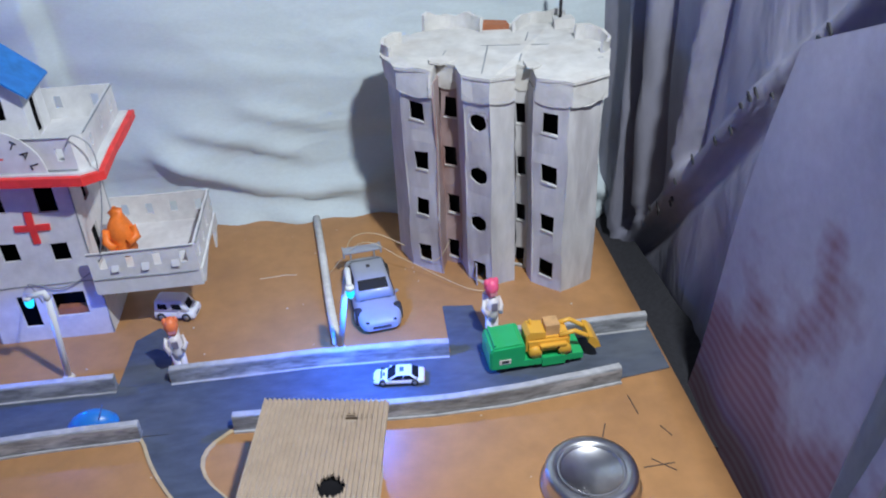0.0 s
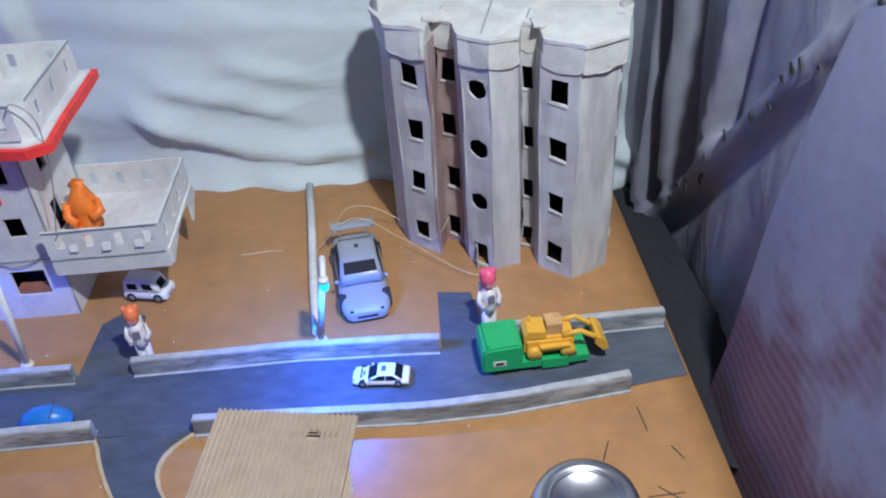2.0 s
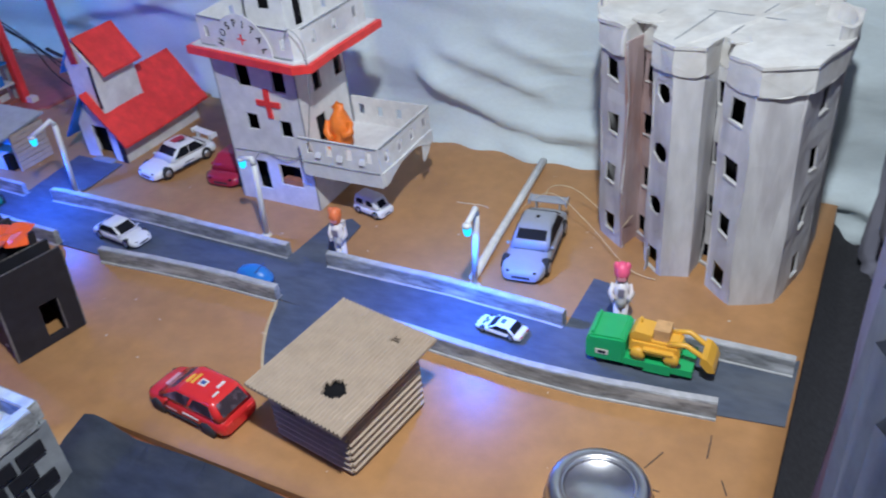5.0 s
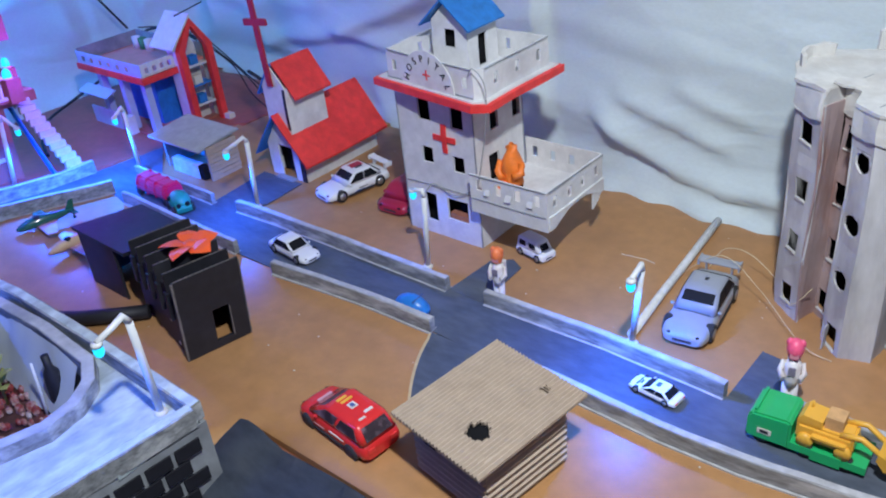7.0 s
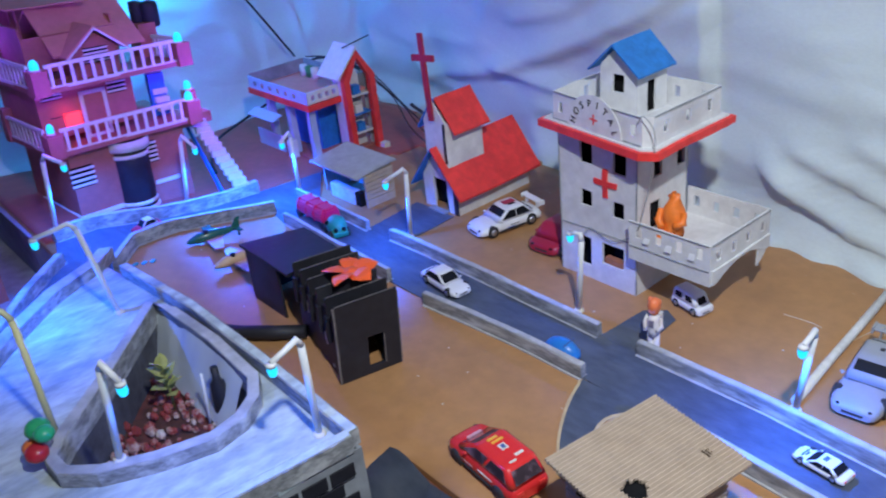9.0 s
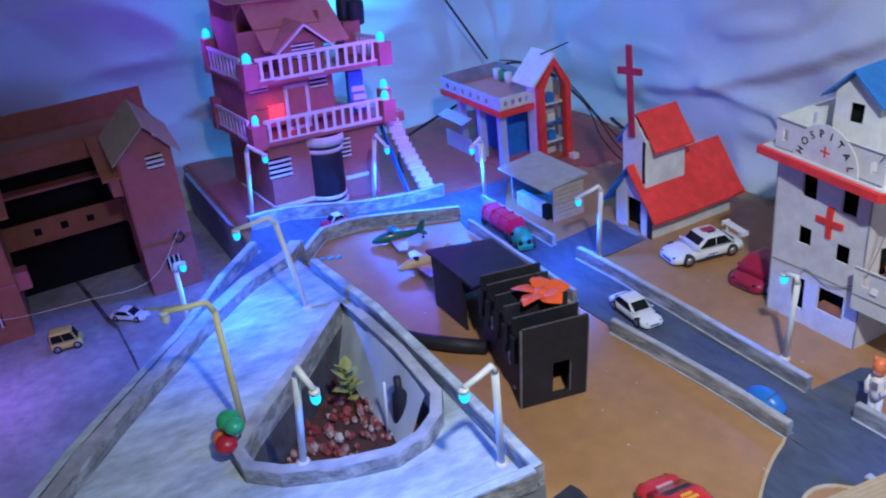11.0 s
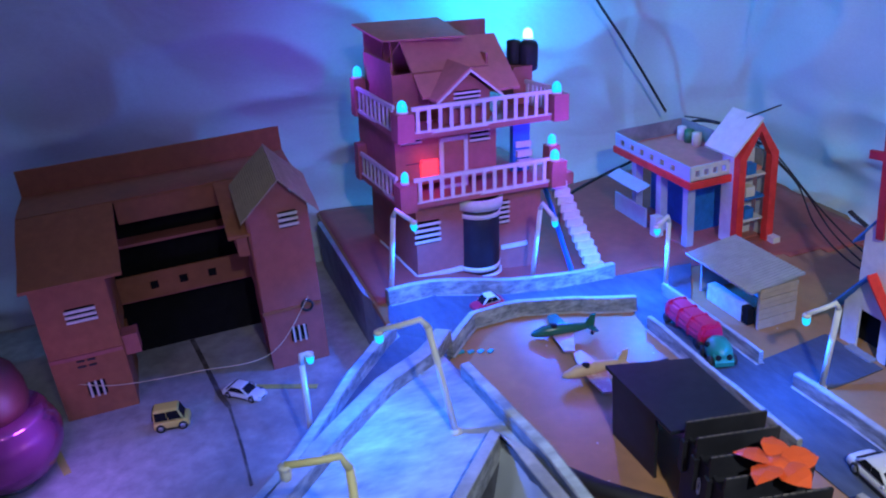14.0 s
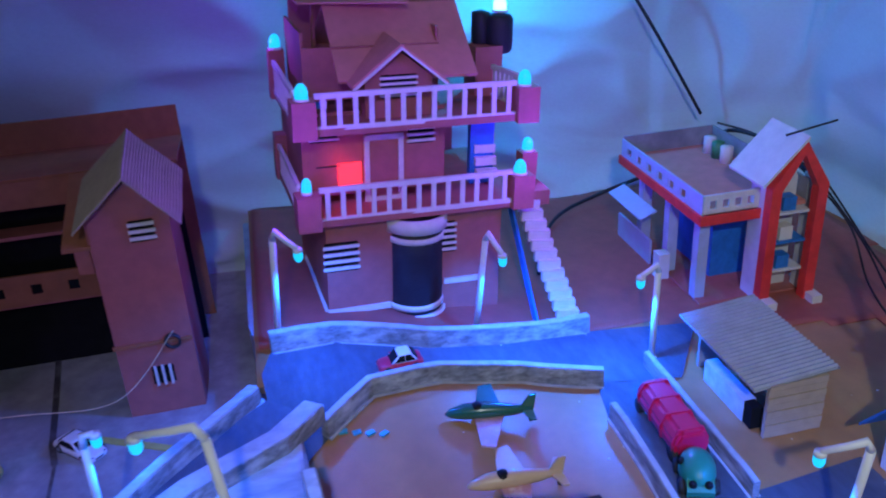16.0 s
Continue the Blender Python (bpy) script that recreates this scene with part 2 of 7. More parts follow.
def part(name, bm, material, parent=None, label=""):
    ob = new(name, mesh_of(name, bm, material))
    if parent:
        ob.parent = parent
    return tagged(ob, label)


def single(name, bm, material, label, category, kind="", group=""):
    """A thing that is one mesh, placed in world cm."""
    return tagged(part(name, bm, material), label, category, group, kind)


def one(name, bm, material, at, label, category, group="", kind=""):
    ob = part(name, bm, material)
    ob.matrix_world = pose(at[0] * U, at[1] * U, at[2] * U, *at[3:])
    return tagged(ob, label, category, group, kind)


def handmade(th, amp, freq=0.16):
    """Wavers the card edges of a thing as if cut and glued by hand."""
    for ob in th.children:
        if ob.type != "MESH" or ob.data.users > 1:
            continue
        bm = bmesh.new()
        bm.from_mesh(ob.data)
        long_edges = [e for e in bm.edges if e.calc_length() > 3.0 * U]
        if len(bm.edges) < 500 and long_edges:
            bmesh.ops.subdivide_edges(bm, edges=long_edges, cuts=2, use_grid_fill=True)
        for v in bm.verts:
            p = v.co / U
            low = min(1, max(0, p.z / 1.5)) if p.z < 1.5 else 1
            d = noise.noise_vector(p * freq) * amp + noise.noise_vector(p * freq * 4.5) * amp * 0.35
            v.co += Vector((d.x, d.y, d.z * low)) * U
        bm.to_mesh(ob.data)
        bm.free()


def BM():
    return bmesh.new()


# ---- the board, roads and kerbs
def grid_sheet(bm, inside, x0, x1, y0, y1, step, height, thick):
    nx, ny = round((x1 - x0) / step), round((y1 - y0) / step)
    vs = {}

    def v(i, j, k):
        if (i, j, k) not in vs:
            x, y = x0 + i * (x1 - x0) / nx, y0 + j * (y1 - y0) / ny
            vs[i, j, k] = bm.verts.new((x, y, height(x, y) - k * thick))
        return vs[i, j, k]

    ok = {(i, j) for i in range(nx) for j in range(ny) if inside(x0 + (i + 0.5) * (x1 - x0) / nx, y0 + (j + 0.5) * (y1 - y0) / ny)}
    for i, j in ok:
        q = ((i, j), (i + 1, j), (i + 1, j + 1), (i, j + 1))
        bm.faces.new([v(*p, 0) for p in q]).smooth = True
        bm.faces.new([v(*p, 1) for p in q[::-1]])
        for (a, b), n in (((q[0], q[1]), (i, j - 1)), ((q[1], q[2]), (i + 1, j)), ((q[2], q[3]), (i, j + 1)), ((q[3], q[0]), (i - 1, j))):
            if n not in ok:
                bm.faces.new((v(*a, 0), v(*a, 1), v(*b, 1), v(*b, 0)))
    return bm


def on_board(x, y):
    south = -46 if x < -46 else -37
    if x < -126:
        south = -50
    return y > south and y < 41 + max(0, (-60 - x) * 0.09)


single("ground", grid_sheet(BM(), on_board, -182, 27.5, -50, 53, 3.5, G, 1.0), BOARD,
       "brown cardboard village board with scuffs and pencil marks", "ground", "structure")
bm = box(BM(), -186, 25.5, -38, 55, -4.2, -1.2)
single("table_top", bm, BROWN, "brown table top under the village board", "table", "structure")
single("floor", box(BM(), -400, 400, -420, 300, -74, -70), YARD, "grey concrete room floor", "floor", "structure")
single("wall_back", box(BM(), -400, 400, 150, 160, -70, 220), CLOTH, "plain pale room wall behind the sheets", "wall", "structure")
single("wall_front", box(BM(), -400, 400, -430, -420, -70, 220), CLOTH, "plain pale room wall behind the viewer", "wall", "structure")
single("wall_side", box(BM(), 400, 410, -420, 150, -70, 220), CLOTH, "plain pale room side wall", "wall", "structure")


REDCARD = mat("red_brown_card", (0.40, 0.105, 0.075), 0.5, vary=0.15, grain=40, stain=(0.26, 0.07, 0.06), amount=0.6, stain_size=8)
single("red_ground", grid_sheet(BM(), lambda x, y: on_board(x, y) and (x < -133.5 if y < 4 else x < -131.5 + 0.25 * (y - 4)), -181.5, -118, -49.5, 53, 1.75, lambda x, y: G(x, y) + 0.14, 0.12), REDCARD,
       "red-brown painted card under house and filling station", "ground", "structure")


def flat(pts, material, name, label, z=0.16, kind="structure", category="road"):
    bm = BM()
    prism(bm, pts, 0.02, z)
    return single(name, bm, material, label, category, kind)


def curve_pts(a, b, c, n=8):
    return [tuple((1 - t) ** 2 * p + 2 * t * (1 - t) * q + t * t * r for p, q, r in zip(a, b, c)) for t in [k / n for k in range(n + 1)]]


MAIN = [(-122, -8.6), (-115, -10.0), (-80, -10.4), (-60, -10.2), (-38, -9.4), (-27, -9.9), (-12, -10.6), (4, -10.6), (20, -9.0), (27.2, -8.0), (27.2, 3.0), (24, 0.6), (6, 0.4), (0, -0.4), (-36, 0), (-98, 0), (-126, 0.2)]
flat(MAIN, ROAD, "road", "dark grey painted main road with chalky streaks")
west_edge = [(-38, -9.6), *curve_pts((-37.2, -11), (-35.6, -16), (-31.5, -21.4)), (-28, -25.5)]
east_edge = [(-20, -25.5), (-27, -20.6), *curve_pts((-29.0, -18.4), (-32.4, -13.6), (-28.2, -10.6), 6), (-27, -9.6)]
flat(west_edge + east_edge, ROAD, "road", "dark grey painted side road curving off", 0.17)
flat([(x - 0.45, y) for x, y in west_edge] + [(x, y) for x, y in west_edge[::-1]], EDGE, "trim", "cream unpainted road edge line", 0.20, category="road edge")
flat([(x, y) for x, y in east_edge] + [(x + 0.5, y - 0.2) for x, y in east_edge[::-1]], EDGE, "trim", "cream unpainted road edge line", 0.20, category="road edge")
flat([(-42.6, -0.2), (-36.2, -0.2), (-36.8, 10.2), (-39.2, 11.6), (-42.0, 9.2)], ROAD, "road", "dark grey painted stub road beside the hospital", 0.18)
flat([(0.2, -0.6), (5.8, -0.2), (4.6, 9.2), (0.4, 9.8)], ROAD, "road", "dark grey painted drive to the tower block", 0.18)
flat([(-99.4, -0.3), (-90.6, -0.3), (-89.2, 4), (-89.8, 13.2), (-101, 13.2)], ROAD, "road", "dark blue-grey forecourt road before the church", 0.18)
bm = BM()
rows_l = [(-122, -8.4), (-124.6, -18), (-125.2, -28), (-123, -37), (-116, -44), (-112, -48)]
rows_r = [(-134, -5.5), (-133.6, -18), (-133, -30), (-134, -40), (-133, -48), (-128, -49.4)]
rows_l, rows_r = [(-120, 2), *rows_l], [(-131.5, 10), *rows_r]
prev = None
for (ax, ay), (bx, by) in zip(rows_l, rows_r):
    ring = []
    for k in range(7):
        x, y = ax + (bx - ax) * k / 6, ay + (by - ay) * k / 6
        ring.append(bm.verts.new((x, y, G(x, y) + 0.25)))
    if prev:
        for k in range(6):
            bm.faces.new((prev[k], prev[k + 1], ring[k + 1], ring[k]))
    prev = ring
single("road", bm, ROAD, "dark blue-grey road before the balcony house", "road", "structure")


def kerb(pts, label, h=2.25, t=1.1):
    fine = []
    for (a, b), (c, d) in zip(pts, pts[1:]):
        n = max(2, int(math.hypot(c - a, d - b) / 3))
        fine += [(a + (c - a) * k / n, b + (d - b) * k / n) for k in range(n)]
    fine.append(pts[-1])
    th = thing("kerb", fine[0][0], fine[0][1], 0, label=label, category="kerb", group="road kerbs")
    o = Vector((fine[0][0], fine[0][1], 0))

    def strip(lo, hi, half, seed):
        bm = BM()
        prev = None
        for i, (x, y) in enumerate(fine):
            p, q = fine[max(0, i - 1)], fine[min(len(fine) - 1, i + 1)]
            d = Vector((q[0] - p[0], q[1] - p[1], 0)).normalized()
            nrm = Vector((-d.y, d.x, 0)) * half
            z = G(x, y)
            jig = 0.18 * noise.noise((x * 0.21 + seed, y * 0.21, 3.1))
            top = z + hi + (jig if hi > 1 else 0)
            c = Vector((x, y, 0)) - o + Vector((-d.y, d.x, 0)) * 0.3 * noise.noise((x * 0.08, y * 0.08, seed))
            ring = [bm.verts.new(c - nrm + Vector((0, 0, z + lo + (jig if lo > 1 else 0)))), bm.verts.new(c + nrm + Vector((0, 0, z + lo + (jig if lo > 1 else 0)))),
                    bm.verts.new(c + nrm + Vector((0, 0, top))), bm.verts.new(c - nrm + Vector((0, 0, top)))]
            if prev:
                for k in range(4):
                    bm.faces.new((prev[k], prev[(k + 1) % 4], ring[(k + 1) % 4], ring[k]))
            else:
                bm.faces.new(ring[::-1])
            prev = ring
        bm.faces.new(prev)
        return bm

    part("kerb_body", strip(0, h, t / 2, 1.0), KERB, th)
    part("chalk_line", strip(0.0, 0.24, t / 2 + 0.28, 1.0), KERBTOP, th, "pale chalk line at the foot")
    part("cut_edge", strip(h, h + 0.12, t / 2 - 0.12, 1.0), KERBTOP, th, "pale chalky cut edge")
    return th


KL = "grey chalk-streaked cardboard kerb beside the road"
kerb([(-92, -0.2), (-70, 0.1), (-42.6, -0.2)], KL)
kerb([(-35.8, 0), (-16, 0.2), (0, -0.6)], KL)
kerb([(5.6, 0.6), (16, 0.5), (26.8, 0.6)], KL)
kerb([(-69.6, -10.8), (-52.5, -9.6), (-38, -9.2)], KL)
kerb([(-27, -9.7), (-14, -10.4), (-3, -10.9), (6, -10.7), (12, -10.0), (20.3, -8.9)], KL)
kerb([(-124, -1.0), (-98.6, -0.9)], KL + " in front of the kiosk", 2.2, 0.8)
kerb([(-115, -9.6), (-80, -10.2)], KL, 2.4, 0.9)
kerb([(-121.5, -8.0), (-124.6, -18), (-125.2, -28), (-123, -37), (-117.5, -43)], KL + " curving round the toy planes", 2.6)
kerb([(-134, -5), (-133.4, -16), (-132.4, -28), (-134.4, -40), (-133, -48)], "blue-lit grey kerb in front of the balcony house", 2.8, 1.2)


# ---- hanging sheets
def curtain(path, z0, z1, fold, nz=60, step=1.6):
    bm = BM()
    fine = []
    for (a, b), (c, d) in zip(path, path[1:]):
        n = max(1, int(math.hypot(c - a, d - b) / step))
        fine += [Vector((a + (c - a) * k / n, b + (d - b) * k / n, 0)) for k in range(n)]
    fine.append(Vector((*path[-1], 0)))
    for _ in range(8):
        fine = [fine[0]] + [(p + 2 * q + r) / 4 for p, q, r in zip(fine, fine[1:], fine[2:])] + [fine[-1]]
    s, cols = 0.0, []
    for i, p in enumerate(fine):
        if i:
            s += (p - fine[i - 1]).length
        d = (fine[min(i + 1, len(fine) - 1)] - fine[max(i - 1, 0)]).normalized()
        nrm = Vector((-d.y, d.x, 0))
        col = []
        for j in range(nz + 1):
            z = z0 + (z1 - z0) * j / nz
            col.append(bm.verts.new(p + nrm * fold(s, z, p.x, p.y) + Vector((0, 0, z))))
        cols.append(col)
    for a, b in zip(cols, cols[1:]):
        for j in range(nz):
            bm.faces.new((a[j], b[j], b[j + 1], a[j + 1])).smooth = True
    return bm


# folds that hang in the back sheet: corners (x, z) along each ridge, height, width
SWAGS = (
    (((-44, 13), (-36, 8.6), (-27, 5.6), (-17, 4.2), (-4, 5.4)), 2.0, 1.3),
    (((-40, 16.5), (-27, 13.2), (-16, 9.6)), 1.2, 1.2),
    (((-30, 20), (-14, 15), (0, 15.5)), 0.7, 1.3),
    (((-146, 9), (-113, 16), (-93, 23), (-66, 35), (-50, 47)), 2.4, 1.7),
    (((-112, 18), (-102, 16.4), (-91, 15.6), (-82, 6)), 1.5, 1.3),
    (((-108, 28), (-86, 33), (-72, 44)), 1.2, 1.5),
    (((-178, 18), (-166, 46), (-156, 72)), 1.6, 1.5),
    (((-178, 18), (-154, 50), (-138, 66)), 1.4, 1.5),
)


def swag(x, z):
    d = 0.0
    for pts, h, w in SWAGS:
        for (ax, az), (bx, bz) in zip(pts, pts[1:]):
            if min(ax, bx) <= x < max(ax, bx):
                zr = az + (bz - az) * (x - ax) / (bx - ax)
                slope = (bz - az) / (bx - ax)
                e = (z - zr) / math.sqrt(1 + slope * slope)
                ends = min(1, (x - pts[0][0]) / 5, (pts[-1][0] - x) / 5)
                # soft above, sharp below
                d += ends * h * (math.exp(-(e / (w * 1.8)) ** 2) if e > 0 else math.exp(-(e / (w * 0.7)) ** 2))
                break
    return d


def sheet_fold(s, z, x, y):
    n = noise.noise
    d = 2.6 * n((s * 0.012, z * 0.02, 0.3)) + 1.1 * n((s * 0.03 + z * 0.02, z * 0.05, 4.0))
    d += 1.5 * abs(n((s * 0.018 + 0.2 * z * 0.05, z * 0.10 - s * 0.012, 9.0))) * max(0, 1 - abs(z - 16) / 30)
    low = min(1, max(0, 1 - z / 7))
    d += low * low * (3.2 + 2.4 * n((s * 0.16, z * 0.35, 2.0)))
    d += (2.6 if x < -54 else 0.9) * (1 - abs(n((s * 0.022 + z * 0.03, z * 0.045 - s * 0.02, 3.0)))) ** 4
    d += 0.5 * n((s * 0.09, z * 0.16 + s * 0.05, 6.0)) * max(0, 1 - abs(z - 12) / 22)
    if y > 30:
        d += swag(x, z) + 0.9 * max(0, min(1, (-51 - x - 0.06 * z) / 1.5))
    west = max(0, min(1, (-60 - x) / 50))
    d += west * 2.4 * abs(n((s * 0.02 - z * 0.015, z * 0.012 + s * 0.006, 7.0)))
    return d


bm = curtain([(33, 43), (12, 42), (-40, 42.4), (-95, 48.5), (-140, 57), (-174, 56), (-187, 40), (-187, -20), (-184, -60), (-184, -135)], -30, 108, sheet_fold, 130, 1.2)
single("hanging_sheet", bm, CLOTH, "white bedsheet hung as a creased backdrop behind the village", "sheet")


def tarp_fold(s, z, x, y):
    n = noise.noise
    d = 2.4 * n((s * 0.05 + z * 0.012, z * 0.008, 1.3)) + 1.0 * n((s * 0.12 - z * 0.05, z * 0.02, 5.0)) + 0.4 * n((s * 0.3, z * 0.05, 8.0))
    # rolled diagonal seam with a deep crease under it
    e = (y - 26 + 0.85 * z) / 1.31 + 0.5 * n((z * 0.12, 3.0, 1.0))
    r = 1.5 + 0.4 * n((z * 0.15, 6.0, 2.0))
    d += -1.9 * math.exp(-(e / r) ** 4) + 1.3 * math.exp(-((e + 3.0) / 1.3) ** 2)
    # upright pleats above the seam
    if e > 0:
        for c, w, h in ((27 - 0.03 * z, 1.0, 3.6), (17 - 0.16 * z, 0.9, 2.6), (33, 1.3, 3.2)):
            q = y - c + 0.5 * n((z * 0.06, c, 4.0))
            d += min(1, e / 3) * (-h * math.exp(-(q / w) ** 2) + 2.6 * math.exp(-((q + 2.1 * w) / (0.7 * w)) ** 2))
    return d


bm = curtain([(32, 43), (35, 30), (37, 5), (38, -30), (40, -110)], -60, 108, tarp_fold, 150, 0.8)
tarp = tagged(thing("hanging_tarpaulin"), "grey-violet tarpaulin hung beside the board with a rolled seam", "tarpaulin")
part("tarpaulin", bm, CLOTH2, tarp)
rnd = random.Random(9)
for k in range(16):
    y = rnd.uniform(-14, 24)
    z = (26 - y) / 0.85 + rnd.uniform(-1.6, 0.6)
    x = (35 + (30 - y) * 0.08 if y > 5 else 37 + (5 - y) / 35) + tarp_fold(43.5 - y, z, 0, y)
    bm = BM()
    prism(bm, [(1.1 * rnd.uniform(0.3, 1) * math.cos(a), 0.45 * rnd.uniform(0.3, 1) * math.sin(a)) for a in [q * math.tau / 7 for q in range(7)]], -0.1, 0.1)
    part("tear", move(bm, pose(x - 0.05, y, z, 0, -90, 0) @ pose(0, 0, 0, 0, 0, 50)), INK, tarp, "small dark tear")

# near-black sheet added between board and tarpaulin to stand in for the gap's shade
bm = BM()
prev = None
for i in range(30):
    y = 41 - 58 * i / 29
    ring = []
    for j in range(8):
        u = j / 7
        ring.append(bm.verts.new((26.0 + (9.4 + 0.05 * (20 - y)) * u, y, -1.4 - 5.0 * math.sin(u * 2.4) + 0.9 * noise.noise((u * 3, y * 0.12, 5)) * u)))
    if prev:
        for j in range(7):
            bm.faces.new((prev[j], ring[j], ring[j + 1], prev[j + 1])).smooth = True
    prev = ring
single("dark_cloth", bm, mat("gap_shade_black", (0.03, 0.03, 0.036), 0.95, vary=0.3, grain=150), "near-black sheet standing in for shade between the board and the tarpaulin", "cloth")

# stained curtain in front of the tarpaulin
stained = mat("stained_curtain_cloth", (0.36, 0.36, 0.45), 0.8, vary=0.1, grain=60, stain=(0.28, 0.28, 0.36), amount=0.5, stain_size=5, bump=0.15)
nt = stained.node_tree
geo, sep = nt.nodes.new("ShaderNodeTexCoord"), nt.nodes.new("ShaderNodeSeparateXYZ")
nt.links.new(geo.outputs["Object"], sep.inputs[0])
nz, wave = nt.nodes.new("ShaderNodeTexNoise"), nt.nodes.new("ShaderNodeTexWave")
nz.inputs["Scale"].default_value, nz.inputs["Detail"].default_value = 9.0, 4
wave.bands_direction, wave.inputs["Scale"].default_value, wave.inputs["Distortion"].default_value = "Z", 22.0, 2.0
nt.links.new(geo.outputs["Object"], nz.inputs["Vector"])
nt.links.new(geo.outputs["Object"], wave.inputs["Vector"])


def calc(op, a, b):
    n = nt.nodes.new("ShaderNodeMath")
    n.operation = op
    for sock, v in zip(n.inputs, (a, b)):
        if isinstance(v, (int, float)):
            sock.default_value = v
        else:
            nt.links.new(v, sock)
    return n.outputs[0]


soak = calc("ADD", calc("MULTIPLY", calc("SUBTRACT", sep.outputs[2], 0.14), -6.0), calc("MULTIPLY", calc("SUBTRACT", nz.outputs[0], 0.42), 6.0))
soak = calc("MULTIPLY", calc("MINIMUM", calc("MAXIMUM", soak, 0.0), 1.0), calc("ADD", 0.62, calc("MULTIPLY", wave.outputs[0], 0.22)))
blend = nt.nodes.new("ShaderNodeMix")
blend.data_type = "RGBA"
bsdf = nt.nodes["Principled BSDF"]
old = bsdf.inputs["Base Color"].links[0].from_socket
nt.links.new(soak, blend.inputs[0])
nt.links.new(old, blend.inputs[6])
blend.inputs[7].default_value = (0.17, 0.06, 0.085, 1)
nt.links.new(blend.outputs[2], bsdf.inputs["Base Color"])
bm = BM()
prev = None
for i in range(41):
    u = i / 40
    ring = []
    for j in range(41):
        v = j / 40
        top = Vector((33.0, -14 - 42 * u, 44 + 20 * u))
        bot = Vector((29.6, 1.5 - 62 * u, -40))
        p = bot.lerp(top, v)
        p.x += 1.4 * noise.noise((p.y * 0.07, p.z * 0.02, 2)) + 0.8 * noise.noise((p.y * 0.05 + p.z * 0.04, p.z * 0.02, 7)) - 1.2 * u * (1 - v)
        ring.append(bm.verts.new(p))
    if prev:
        for j in range(40):
            bm.faces.new((prev[j], ring[j], ring[j + 1], prev[j + 1])).smooth = True
    prev = ring
single("stained_curtain", bm, stained, "grey-violet curtain with brown water stains along its hem", "curtain")
bm = BM()
prev = None
for i in range(31):
    y = -37 - 24 * i / 30
    ring = [bm.verts.new((31.5 + 1.3 * math.sin(i * 1.1 + 0.02 * z) + 0.8 * noise.noise((i * 0.3, z * 0.03, 4)), y + 0.12 * (30 - z), z)) for z in range(-40, 47, 3)]
    if prev:
        for j in range(len(ring) - 1):
            bm.faces.new((prev[j], ring[j], ring[j + 1], prev[j + 1])).smooth = True
    prev = ring
single("pale_curtain", bm, mat("pale_curtain_cloth", (0.30, 0.33, 0.34), 0.9, vary=0.15, grain=120, stain=(0.26, 0.28, 0.30), amount=0.6, stain_size=6, stretch=(1, 1, 0.3)), "pale greenish-white curtain gathered in narrow folds", "curtain")


# ---- tower block
def ribbon_flat(ax, ay, bx, by, z, w=0.09):
    """A thin raised line between two plan points."""
    L = math.hypot(bx - ax, by - ay)
    return move(box(BM(), 0, L, -w, w, -0.03, 0.03), pose(ax, ay, z, 0, 0, math.degrees(math.atan2(by - ay, bx - ax))))


